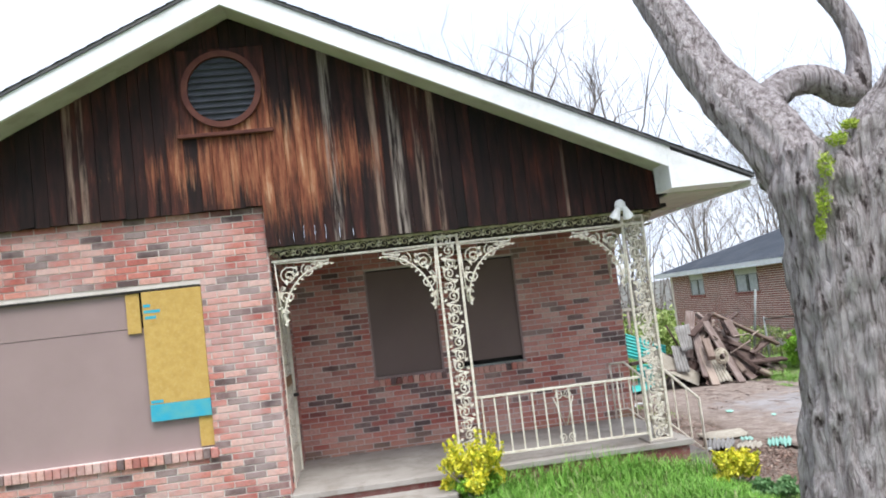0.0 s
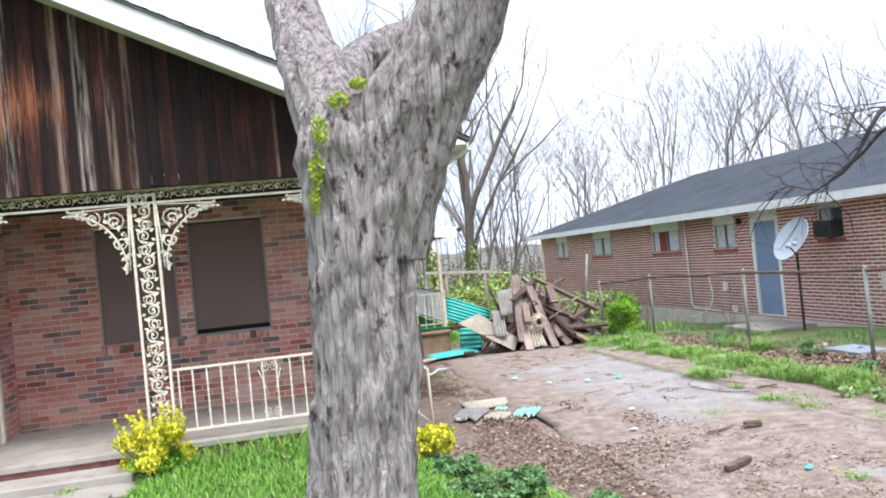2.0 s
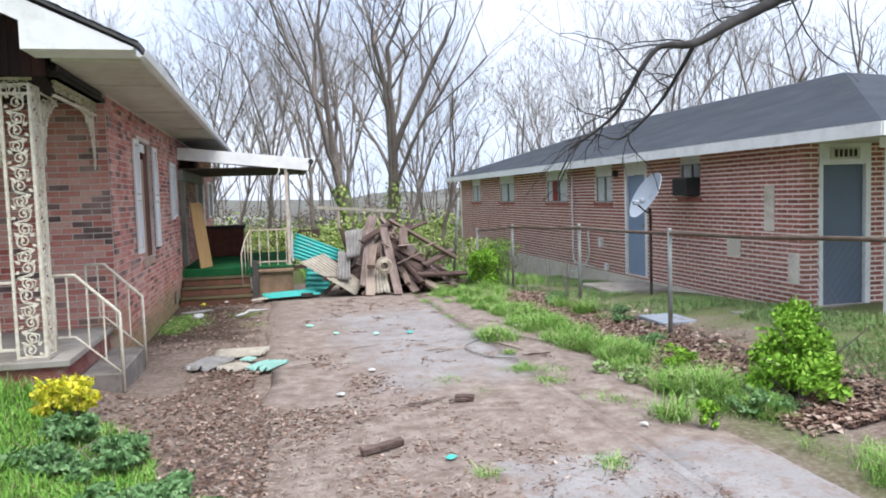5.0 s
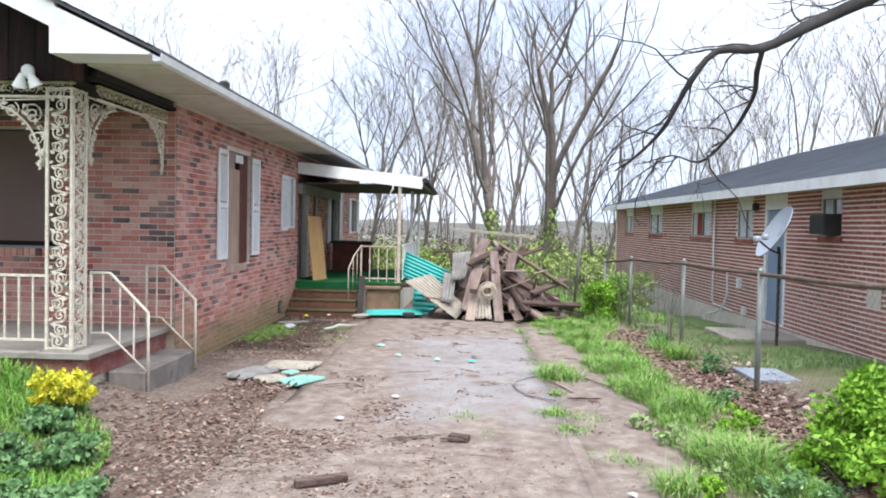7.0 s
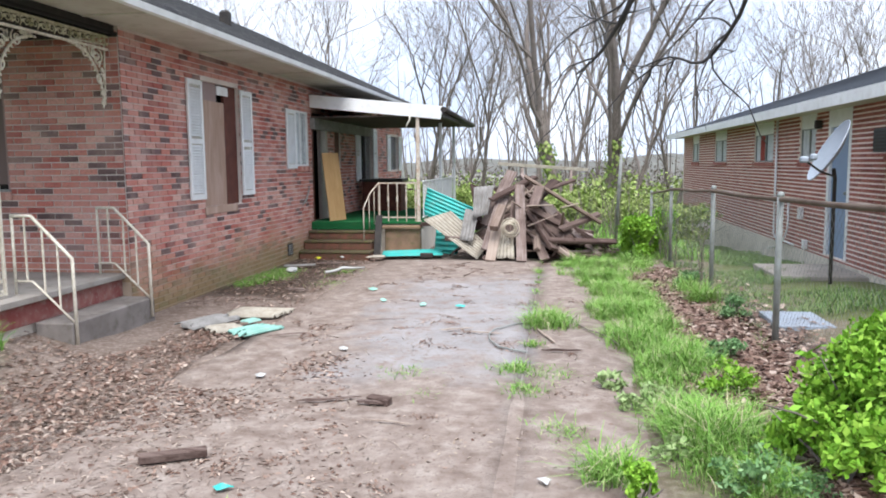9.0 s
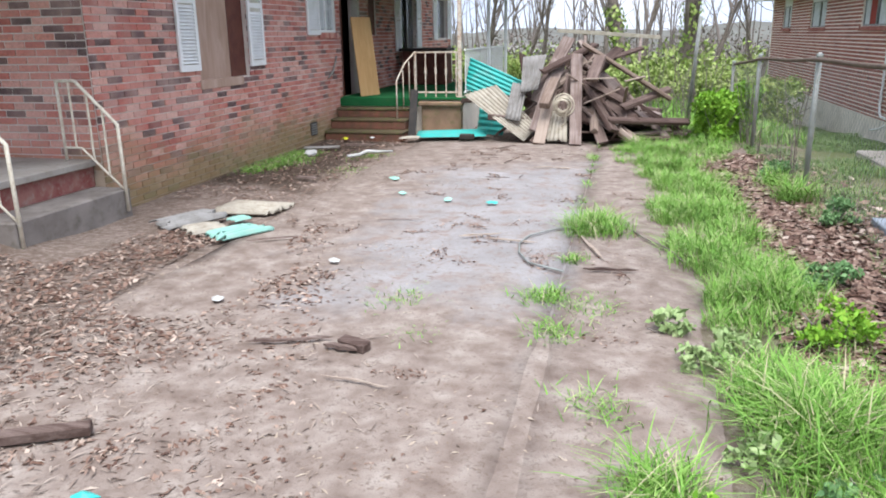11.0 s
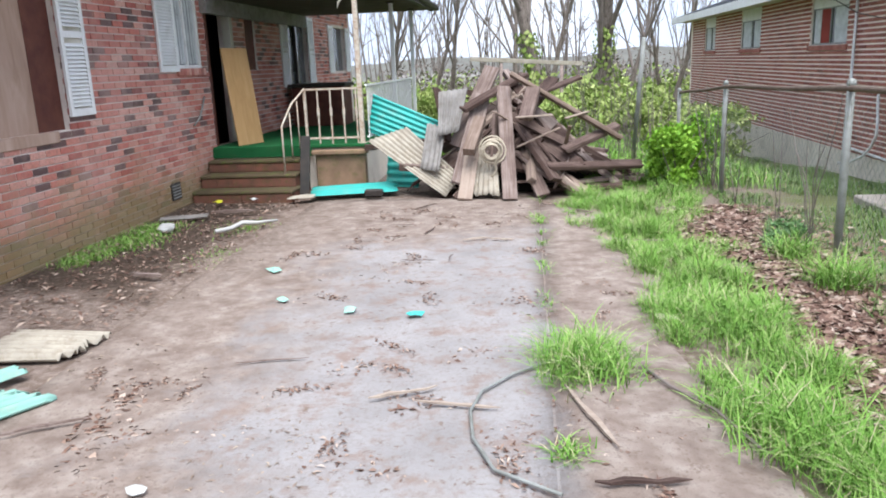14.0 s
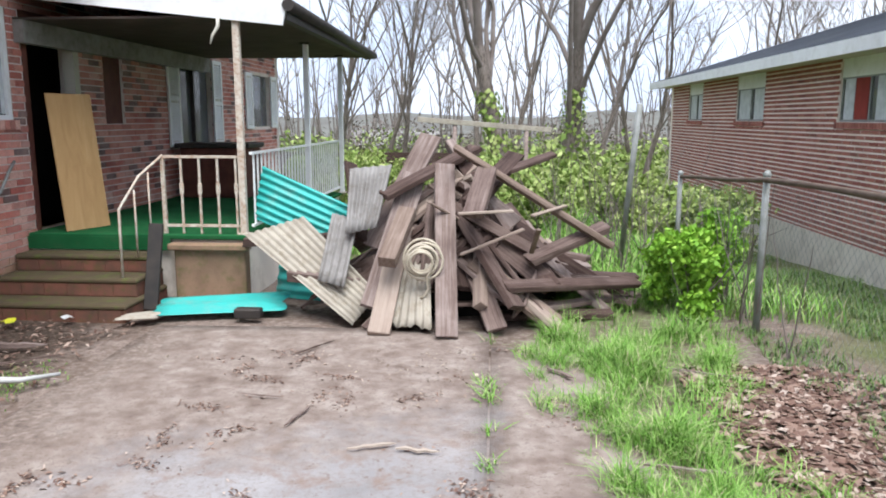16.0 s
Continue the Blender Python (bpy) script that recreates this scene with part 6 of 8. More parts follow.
def yard_objects():
    # satellite dish on a pole
    dish = thing("satellite_dish", "grey satellite dish on a dark pole", "satellite dish", at=(8.0, 3.5, 0.1))
    bm = bmesh.new()
    tube(bm, [(0, 0, -0.1), (0, 0, 1.3), (-0.03, -0.03, 1.42)], 0.025, 8)
    part("pole", bm, M_BLACK, dish)
    bm = bmesh.new()
    n, rings = 28, 6
    rows = []
    for j in range(rings + 1):
        rr = j / rings
        rows.append([bm.verts.new((0.5 * rr * math.cos(a), 0.43 * rr * math.sin(a), 0.1 * rr * rr)) for a in (2 * math.pi * i / n for i in range(n))])
    for j in range(rings):
        for i in range(n):
            k = (i + 1) % n
            if j == 0:
                bm.faces.new((rows[0][0], rows[1][i], rows[1][k])) if i else None
            f = bm.faces.new((rows[j][i], rows[j][k], rows[j + 1][k], rows[j + 1][i])) if j else None
    bmesh.ops.remove_doubles(bm, verts=bm.verts, dist=0.0005)
    bmesh.ops.transform(bm, matrix=look((0, 0, 1.6), (-0.9, 0.1, 2.1)) @ pose(0, 0, 0, 180), verts=bm.verts)
    ob = part("reflector", bm, M_DISH, dish)
    mod = ob.modifiers.new("thick", "SOLIDIFY")
    mod.thickness = 0.012
    bm = bmesh.new()
    tube(bm, [(0, 0, 1.32), (-0.3, -0.36, 1.4), (-0.5, -0.5, 1.52)], 0.014, 6)
    part("arm", bm, M_BLACK, dish)
    boxed("receiver", (-0.58, -0.48, -0.56, -0.47, 1.5, 1.58), M_DISH, dish, "", None, 0.02)
    boxed("receiver", (-0.47, -0.39, -0.58, -0.5, 1.53, 1.61), M_DISH, dish, "", None, 0.02)
    # leaning pale pole and the board behind the pile
    bm = bmesh.new()
    tube(bm, [(5.66, 8.3, 0.0), (5.72, 7.85, 1.78)], 0.03, 8)
    tagged(part("leaning_pole", bm, M_GALV), "pale metal pole leaning among the bushes", "pole")
    rack = thing("pole_rack", "long weathered board on two thin posts", "rack")
    bm = bmesh.new()
    beam_mesh(bm, (2.94, 13.9, 1.62), (5.35, 14.4, 1.43), 0.09, 0.09)
    part("board", bm, M_OLDSHEET, rack)
    for x, y, z in ((3.6, 14.04, 1.55), (4.9, 14.3, 1.45)):
        bm = bmesh.new()
        tube(bm, [(x, y, -0.3), (x, y, z)], 0.04, 6)
        part("post", bm, M_OLDWOOD, rack)
    # things on the neighbour's wall
    ac = thing("air_conditioner", "black window air conditioner", "air conditioner", at=(8.68, 3.1, 1.72))
    boxed("case", (-0.22, 0.06, 0.05, 0.5, 0.0, 0.3), M_AC, ac, "", None, 0.012)
    for k in range(6):
        boxed("grille_slat", (-0.226, -0.22, 0.07, 0.48, 0.03 + k * 0.042, 0.05 + k * 0.042), M_BLACK, ac)
    pipe = thing("wall_pipe", "pale pipe running up the brick wall with a loose hose", "pipe")
    bm = bmesh.new()
    tube(bm, [(8.63, 8.5, 2.4), (8.63, 8.5, 0.28), (8.63, 8.4, 0.19), (8.63, 7.2, 0.16)], 0.02, 6)
    part("riser", bm, M_WHITE, pipe)
    bm = bmesh.new()
    tube(bm, [(8.63, 7.6, 0.95), (8.6, 7.52, 0.8), (8.58, 7.43, 0.62), (8.58, 7.44, 0.45), (8.57, 7.55, 0.28), (8.56, 7.75, 0.14), (8.53, 8.05, 0.03), (8.5, 8.35, -0.02)], 0.018, 6)
    part("hose", bm, M_WHITE, pipe, "loose white hose")
    for y, z, w, h in ((6.88, 0.63, 0.13, 0.2), (6.59, 0.15, 0.12, 0.16)):
        tagged(boxed("utility_box", (8.6, 8.675, y, y + w, z, z + h), M_WHITE, None, "", None, 0.008), "small pale utility box on the brick wall", "utility box")
    tagged(boxed("wall_lamp", (8.56, 8.675, 6.12, 6.2, 2.12, 2.26), M_BLACK, None, "", None, 0.02), "small dark wall lamp", "wall lamp")
    for y0, y1, z0, z1 in ((1.95, 2.3, 0.78, 1.12), (1.15, 1.38, 1.2, 1.85), (0.62, 0.85, 0.5, 0.9)):
        tagged(boxed("mortar_patch", (8.664, 8.69, y0, y1, z0, z1), M_FOUND, None, "", None, 0.003), "pale mortar patch on the brick wall", "patch")
    tagged(boxed("door_slab", (7.5, 8.66, 4.0, 5.3, -0.2, 0.08), M_CONC, None, "", None, 0.015), "grey concrete slab at the blue door", "slab", kind="structure")
    tagged(boxed("metal_sheet", (6.55, 7.05, 0.45, 1.15, 0.08, 0.14), M_PALEBLUE, None, "", None, 0.008), "pale blue-grey flat sheet lying in the weeds", "sheet")
    tagged(boxed("flat_board", (7.6, 8.3, -0.1, 0.6, 0.17, 0.2), M_GREYSHEET, None, "", None, 0.005), "grey flat board by the house corner", "board")
    # landscape timber on the lawn with white scraps
    for k, (off, z) in enumerate(((0.0, 0.03), (0.14, 0.02))):
        bm = bmesh.new()
        a, b = Vector((-1.12 + off * 0.6, -3.48 + off, 0)), Vector((1.15 + off * 0.6, -5.02 + off, 0))
        a.z, b.z = ground_z(a.x, a.y) + z + 0.09, ground_z(b.x, b.y) + z + 0.09
        beam_mesh(bm, a, b, 0.11, 0.09, 0.05)
        tagged(part("edging_timber", bm, M_GREYSHEET), "weathered grey timber lying on the lawn", "timber", "edging timbers")
    rng = random.Random(77)
    for x, y, s in ((-0.7, -4.75, 0.13), (-0.35, -4.95, 0.16), (0.8, 0.45, 0.05), (0.5, 4.4, 0.1)):
        bm = bmesh.new()
        bmesh.ops.create_icosphere(bm, subdivisions=2, radius=s)
        for v in bm.verts:
            v.co += v.co.normalized() * s * 0.6 * noise.noise(v.co * 9 + Vector((x, y, 0)))
            v.co.z *= 0.5
        bmesh.ops.transform(bm, matrix=pose(x, y, ground_z(x, y) + s * 0.35, 0, 0, 30), verts=bm.verts)
        tagged(part("plastic_litter", bm, M_TRASH), "crumpled white plastic litter on the ground", "litter")
    # teal, mint and white scraps
    for x, y, mat, word in ((3.46, 1.65, M_TEAL, "teal"), (2.52, 1.96, M_MINT, "mint"), (2.2, 2.73, M_MINT, "mint"), (3.03, 1.75, M_MINT, "mint"),
                            (2.9, -3.27, M_TEAL, "teal"), (4.5, -3.0, M_TRASH, "white"), (4.99, 1.58, M_COIL, "pale"), (0.85, 6.0, M_TRASH, "white"), (0.45, 5.85, M_YELLOWLEAF, "yellow"), (2.7, -0.4, M_TRASH, "white"), (2.3, -1.3, M_TRASH, "white")):
        bm = bmesh.new()
        s = rng.uniform(0.045, 0.075)
        n = 7
        ring = [bm.verts.new((s * rng.uniform(0.4, 1.25) * math.cos(a), s * rng.uniform(0.35, 0.9) * math.sin(a), rng.uniform(0, 0.02))) for a in (2 * math.pi * i / n for i in range(n))]
        mid = bm.verts.new((0, 0, 0.03))
        for i in range(n):
            bm.faces.new((mid, ring[i], ring[(i + 1) % n]))
        bmesh.ops.transform(bm, matrix=pose(x, y, ground_z(x, y) + 0.028, 0, 0, rng.uniform(0, 360)), verts=bm.verts)
        ob = tagged(part("scrap", bm, mat), "small %s scrap on the driveway" % word, "scrap", "litter scraps")
        ob.modifiers.new("thick", "SOLIDIFY").thickness = 0.004
    for a, b, w in (((2.3, -3.02, 0.05), (2.62, -2.86, 0.05), 0.055), ((3.28, -1.78, 0.04), (3.44, -1.84, 0.04), 0.07)):
        bm = bmesh.new()
        beam_mesh(bm, a, b, w, 0.05, 0.1, 0.006)
        tagged(part("wood_block", bm, M_OLDWOOD), "broken square-cut wood block on the soil", "wood block")
    bm = bmesh.new()
    tube(bm, [(1.1, 4.2, 0.03), (1.22, 4.32, 0.035), (1.3, 4.42, 0.07), (1.44, 4.46, 0.06), (1.6, 4.62, 0.05)], [0.02, 0.022, 0.024, 0.018, 0.01], 6)
    tagged(part("bent_stick", bm, M_TRASH), "pale bent stick lying on the dark mulch", "stick")
    bm = bmesh.new()
    beam_mesh(bm, (0.2, 4.86, 0.03), (0.68, 5.02, 0.035), 0.14, 0.015, 0.05)
    tagged(part("flat_board", bm, M_GREYSHEET), "grey flat board lying on the mulch by the wall", "board")
    # cable, splinters, sticks
    bm = bmesh.new()
    pts = [(4.46, 1.05), (4.3, 0.9), (4.1, 0.72), (3.96, 0.52), (3.92, 0.3), (3.95, 0.05), (4.05, -0.2), (4.3, -0.36)]
    tube(bm, [(x, y, 0.035) for x, y in pts], 0.008, 6)
    tagged(part("cable", bm, M_GALV), "grey cable lying in a loop on the driveway", "cable")
    bm = bmesh.new()
    tube(bm, [(4.75, 0.85, 0.03), (4.85, 0.6, 0.03), (5.0, 0.35, 0.03), (5.1, 0.0, 0.03)], 0.007, 6)
    tagged(part("cable", bm, M_TWIG), "dark root-like cable at the driveway edge", "cable")
    sticks = [(3.58, 0.5, 0.35, 25, 0.05), (3.85, 0.38, 0.4, -8, 0.05), (4.45, 0.3, 0.62, 108, 0.06), (3.55, 3.1, 0.22, 85, 0.02), (3.3, 3.0, 0.3, -4, 0.02), (3.72, 3.74, 0.25, 20, 0.05), (3.95, 3.7, 0.22, -10, 0.05),
              (3.05, 5.35, 0.42, 60, 0.03), (2.95, 4.4, 0.3, -5, 0.02), (3.25, 4.1, 0.3, 75, 0.04), (3.3, -1.85, 0.2, -15, 0.08), (3.0, -1.8, 0.45, 20, 0.06), (3.5, -2.2, 0.35, -10, 0.03),
              (4.6, -0.25, 0.35, 5, 0.06), (1.15, 4.9, 0.6, 35, 0.04), (1.5, 4.6, 0.35, 160, 0.03), (0.9, 5.2, 0.5, 10, 0.14), (2.0, 0.1, 0.4, 30, 0.05), (5.2, 3.6, 0.5, 170, 0.04), (5.6, 5.0, 0.9, -20, 0.04),
              (1.2, 2.6, 0.3, 170, 0.12), (2.8, 0.9, 0.4, 12, 0.03), (4.75, 4.9, 0.25, -50, 0.06)]
    for k, (x, y, l, a, w) in enumerate(sticks):
        bm = bmesh.new()
        n = 6
        z = ground_z(x, y) + 0.028
        line = [(x + math.cos(radians(a)) * l * (i / n - 0.5) + rng.uniform(-0.008, 0.008), y + math.sin(radians(a)) * l * (i / n - 0.5) + rng.uniform(-0.012, 0.012), z + w * 0.18) for i in range(n + 1)]
        tube(bm, line, [w * 0.3 * f * rng.uniform(0.7, 1.2) for f in (0.3, 0.9, 1.0, 1.0, 0.9, 0.8, 0.15)], 4)
        for f in bm.faces:
            f.smooth = False
        for v in bm.verts:
            v.co.z = z + (v.co.z - z) * 0.6
        tagged(part("stick", bm, M_RAWWOOD if k in (0, 1, 2, 5, 6, 12) else M_OLDWOOD), "broken wood splinter on the ground", "stick", "ground sticks")


yard_objects()


# ---- vegetation ----
def crooked(rng, p, d, length, steps, wob, lift=0.0):
    pts = [Vector(p)]
    d = Vector(d).normalized()
    for k in range(steps):
        d = (d + Vector((rng.uniform(-wob, wob), rng.uniform(-wob, wob), rng.uniform(-wob, wob) + lift))).normalized()
        pts.append(pts[-1] + d * (length / steps))
    return pts, d


def grow(bm, rng, p, d, length, r, level, deepest, spread=0.75):
    steps = 5 if level < 2 else 3
    pts, end = crooked(rng, p, d, length, steps, 0.13 + 0.05 * level, 0.05)
    tip = r * (0.6 if level < deepest else 0.25)
    tube(bm, pts, [r + (tip - r) * k / steps for k in range(steps + 1)], (8, 6, 5, 3, 3, 3)[level], False)
    if level == deepest:
        return
    n = (rng.randint(3, 5), rng.randint(3, 5), rng.randint(3, 5), rng.randint(3, 4), 3)[level]
    for k in range(n):
        f = rng.uniform(0.35, 1.0) if k else 1.0
        i = min(steps, max(1, round(f * steps)))
        side = Vector((rng.uniform(-1, 1), rng.uniform(-1, 1), rng.uniform(0.0, 0.7))).normalized()
        nd = (end * (1.0 - 0.3 * spread) + side * spread).normalized()
        grow(bm, rng, pts[i], nd, length * rng.uniform(0.5, 0.78), max(tip * rng.uniform(0.5, 0.8), 0.008), level + 1, deepest, spread)


def bare_tree(label, seed, height, r, lean=(0, 0, 1), at=(0, 0, 0), forks=2, ivy=False, low=0.3):
    rng = random.Random(seed)
    tree = thing("bare_tree", label, "tree", "bare trees behind the houses", at=at)
    bm = bmesh.new()
    pts, end = crooked(rng, (0, 0, -0.3), lean, height * low, 7, 0.1, 0.03)
    tube(bm, pts, [r * (1.25 - 0.6 * k / 7) for k in range(8)], 9, False)
    part("trunk", bm, M_FARBARK, tree)
    bm = bmesh.new()
    for k in range(forks + 4):
        i = 7 if k < forks else rng.randint(3, 6)
        s = Vector((rng.uniform(-1, 1), rng.uniform(-1, 1), rng.uniform(0.3, 0.9))).normalized()
        d = (end + s * (0.7 if k < forks else 1.15)).normalized()
        grow(bm, rng, pts[i], d, height * rng.uniform(0.28, 0.42), r * (0.55 if k < forks else 0.34), 1, 4)
    part("crown", bm, M_TWIG, tree)
    if ivy:
        V, F = [], []
        for k in range(420):
            t = rng.random() * 5.2
            i = int(t)
            p = pts[i].lerp(pts[i + 1], t - i)
            a = rng.uniform(0, 6.28)
            q = p + Vector((math.cos(a), math.sin(a), 0)) * (r * rng.uniform(0.9, 1.7))
            n = Vector((math.cos(a), math.sin(a), rng.uniform(-0.5, 0.5))).normalized()
            u = n.orthogonal().normalized() * 0.045
            v = n.cross(u)
            b = len(V)
            V += [q - u - v, q + u - v, q + u + v, q - u + v]
            F.append((b, b + 1, b + 2, b + 3))
        tagged(raw("ivy", V, F, M_IVY, tree), "green ivy on the trunk")
    return tree


def build_woods():
    kinds = [bare_tree("tall bare grey tree with an upright crown", 101, 15, 0.25, (0.02, 0, 1), (6.5, 23.5, -0.5), 3, True),
             bare_tree("bare leaning tree with ivy on its trunk", 102, 14, 0.21, (-0.24, 0, 1), (4.9, 19.0, -0.4), 2, True),
             bare_tree("slim bare tree with pale bark", 103, 12, 0.1, (0.05, 0, 1), (9.9, 29.0, -0.6), 2),
             bare_tree("slender bare tree with many fine twigs", 104, 13, 0.085, (-0.04, 0, 1), (1.5, 24.0, -0.5), 3),
             bare_tree("broad bare tree with a fine twiggy crown", 105, 12, 0.11, (0.08, 0, 1), (-1.5, 28.0, -0.5), 4)]
    rng = random.Random(9)
    spots = [(-4, 25), (-7, 31), (-10, 27), (0.3, 33), (3.4, 30), (5.6, 33), (8.0, 25.5), (12.5, 27), (15, 24), (17.5, 28), (20, 25), (22.5, 22), (25, 27), (27, 19), (29, 24), (31, 15), (33, 20), (10.5, 36),
             (18.5, 36), (24, 34), (2.2, 38), (35, 10), (28.5, 31), (-14, 33)]
    for k, (x, y) in enumerate(spots):
        src = kinds[rng.choice((1, 2, 2, 3, 3, 4, 4))]
        s = rng.uniform(0.75, 1.12)
        src.scale = (s, s, s * rng.uniform(0.9, 1.15))
        copy_thing(src, pose(x + rng.uniform(-0.7, 0.7), y, -0.55, 0, 0, rng.uniform(0, 360)))
        src.scale = (1, 1, 1)


build_woods()


def leaf_cloud(rng, centre, radii, n, size, hollow=0.3, up=0.0):
    """Random leaf quads in an uneven ellipsoid, as two arrays."""
    d = rng.normal(size=(n, 3))
    d /= np.linalg.norm(d, axis=1)[:, None]
    lump = 0.78 + 0.22 * np.sin(d[:, 0] * 5 + d[:, 2] * 4) * np.cos(d[:, 1] * 6)
    rr = (hollow + (1 - hollow) * rng.random(n) ** 0.6) * lump
    p = d * rr[:, None] * np.array(radii) + np.array(centre)
    a = rng.normal(size=(n, 3)) + np.array((0, 0, up))
    a /= np.linalg.norm(a, axis=1)[:, None]
    b = np.cross(a, rng.normal(size=(n, 3)))
    b /= np.linalg.norm(b, axis=1)[:, None]
    s = size * (0.6 + 0.8 * rng.random(n))[:, None]
    v = np.stack([p - a * s, p + b * s * 0.5, p + a * s, p - b * s * 0.5], 1).reshape(-1, 3)
    f = np.arange(4 * n).reshape(-1, 4)
    return v, f


def joined(name, pieces, mat, parent=None):
    vs, fs, k = [], [], 0
    for v, f in pieces:
        vs.append(v)
        fs.append(f + k)
        k += len(v)
    V, F = np.concatenate(vs), np.concatenate(fs)
    me = bpy.data.meshes.new(name)
    me.vertices.add(len(V))
    me.vertices.foreach_set("co", V.astype(np.float32).ravel())
    n = F.shape[1]
    me.loops.add(F.size)
    me.loops.foreach_set("vertex_index", F.astype(np.int32).ravel())
    me.polygons.add(len(F))
    me.polygons.foreach_set("loop_start", np.arange(0, F.size, n, dtype=np.int32))
    me.update(calc_edges=True)
    me.materials.append(mat)
    ob = new(name, me)
    if parent is not None:
        ob.parent = parent
    return ob


GZ = np.vectorize(ground_z)


def blades(rng, x, y, length, width=0.006, bend=0.45):
    """Grass blades as bent, tapering strips of three quads."""
    n = len(x)
    z = GZ(x, y) - 0.02
    a = rng.random(n) * 2 * np.pi
    d = np.stack([np.cos(a), np.sin(a), np.zeros(n)], 1)
    w = np.stack([-np.sin(a), np.cos(a), np.zeros(n)], 1) * (width * (0.6 + 0.8 * rng.random(n)))[:, None]
    base = np.stack([x, y, z], 1)
    L = (length * (0.45 + 0.75 * rng.random(n)))[:, None]
    lean = (bend * (0.2 + rng.random(n)))[:, None]
    up = np.array((0, 0, 1.0))
    rows = []
    for t, wide in ((0.0, 0.8), (0.4, 1.0), (0.75, 0.7), (1.0, 0.1)):
        p = base + up * L * (t - 0.3 * lean * t ** 2.5) + d * L * lean * t ** 2
        rows += [p - w * wide, p + w * wide]
    v = np.stack(rows, 1).reshape(-1, 3)
    k = np.arange(n)[:, None] * 8
    f = np.concatenate([k + np.array([[q, q + 1, q + 3, q + 2]]) for q in (0, 2, 4)], 0)
    return v, f


def patchy(x, y, scale, seed):
    return np.array([noise.noise((a * scale, b * scale, seed)) for a, b in zip(x, y)])


def build_grass():
    rng = np.random.default_rng(4)
    n = 190000
    x, y = rng.uniform(-8.5, 1.6, n), rng.uniform(-7.6, -1.06, n)
    wob = patchy(x, y, 0.9, 2.0)
    keep = (x < np.minimum(0.3 - 0.49 * (y + 1.7), 2.0) + wob * 0.4) & ~((x > -4.32) & (x < -2.6) & (y > -6.4)) & ~((x > -4.3) & (y > -1.15))
    keep &= ~((np.hypot(x + 0.85, y + 5.0) < 0.36))
    x, y = x[keep], y[keep]
    tall = 0.08 + 0.1 * np.clip(patchy(x, y, 1.4, 5.0) + 0.2, 0, 1) + 0.12 * np.exp(-(y + 1.2) ** 2 / 0.1)
    tagged(joined("lawn_grass", [blades(rng, x, y, tall, 0.0032, 0.9)], M_LAWN), "long bright green lawn grass in front of the house", "grass", kind="stuff")
    # verge: clumps of long fine grass, thinning out at both edges
    n = 300000
    x, y = rng.uniform(4.4, 6.5, n), rng.uniform(-4.5, 7.2, n)
    left = np.interp(y, (-4.5, -2.9, -2.0, -0.8, 0.3, 1.2, 2.6, 5.0, 7.2), (5.45, 5.35, 5.22, 5.2, 5.02, 4.9, 4.88, 4.62, 4.7))
    right = np.interp(y, (-4.5, -2.7, -1.0, 0.1, 0.9, 2.3, 4.5, 7.2), (5.75, 5.75, 5.9, 5.78, 5.72, 5.72, 5.92, 6.4))
    inside = np.minimum(x - left, right - x) + 0.3 * patchy(x, y, 1.6, 8.0) + 0.16 * patchy(x, y, 4.5, 28.0)
    lumps = patchy(x, y, 2.6, 12.0) + 0.6 * patchy(x, y, 6.0, 41.0)
    keep = (inside > 0) & (rng.random(n) < np.clip(inside * 3.5 + 0.12, 0, 1) * np.clip(0.5 + lumps * 1.6, 0.04, 1) * np.clip(0.75 + 2.4 * patchy(x, y, 0.85, 52.0), 0.1, 1))
    x, y, inside, lumps = x[keep], y[keep], inside[keep], lumps[keep]
    tall = 0.04 + 0.05 * rng.random(len(x)) + np.clip(inside * 0.25, 0, 0.07) + 0.15 * np.clip(lumps, 0, 0.9)
    tagged(joined("verge_grass", [blades(rng, x, y, tall, 0.0022, 1.15)], M_GRASS), "bright green tufted grass strip along the driveway", "grass", kind="stuff")
    n = 60000
    x, y = rng.uniform(5.9, 8.5, n), rng.uniform(-3.5, 12.0, n)
    keep = (patchy(x, y, 0.8, 4.0) + 0.5 * patchy(x, y, 2.7, 14.0) > -0.12) & (x > 6.25 + 0.3 * patchy(x, y, 1.0, 24.0))
    x, y = x[keep], y[keep]
    tagged(joined("side_yard_grass", [blades(rng, x, y, 0.06 + 0.1 * np.clip(patchy(x, y, 1.5, 33.0) + 0.2, 0, 1), 0.0032, 1.0)], M_SIDEGRASS), "thin darker grass along the neighbouring house", "grass", kind="stuff")
    n = 26000
    x, y = rng.uniform(2.4, 7.3, n), rng.uniform(6.6, 16.0, n)
    keep = patchy(x, y, 0.6, 6.0) > -0.3
    keep &= ~((x < 5.2) & (y < 8.2))
    x, y = x[keep], y[keep]
    tagged(joined("back_grass", [blades(rng, x, y, np.full(len(x), 0.26), 0.006, 0.8)], M_GRASS), "rough grass behind the lumber pile", "grass", kind="stuff")
    n = 1500
    x, y = 4.295 + rng.normal(size=n) * 0.03, rng.uniform(1.4, 5.7, n)
    keep = patchy(x * 0.2, y, 2.3, 21.0) > 0.02
    x, y = x[keep], y[keep]
    tagged(joined("joint_grass", [blades(rng, x, y, 0.04 + 0.012 * y, 0.003, 1.2)], M_GRASS), "thin line of grass in the driveway joint", "grass", kind="stuff")
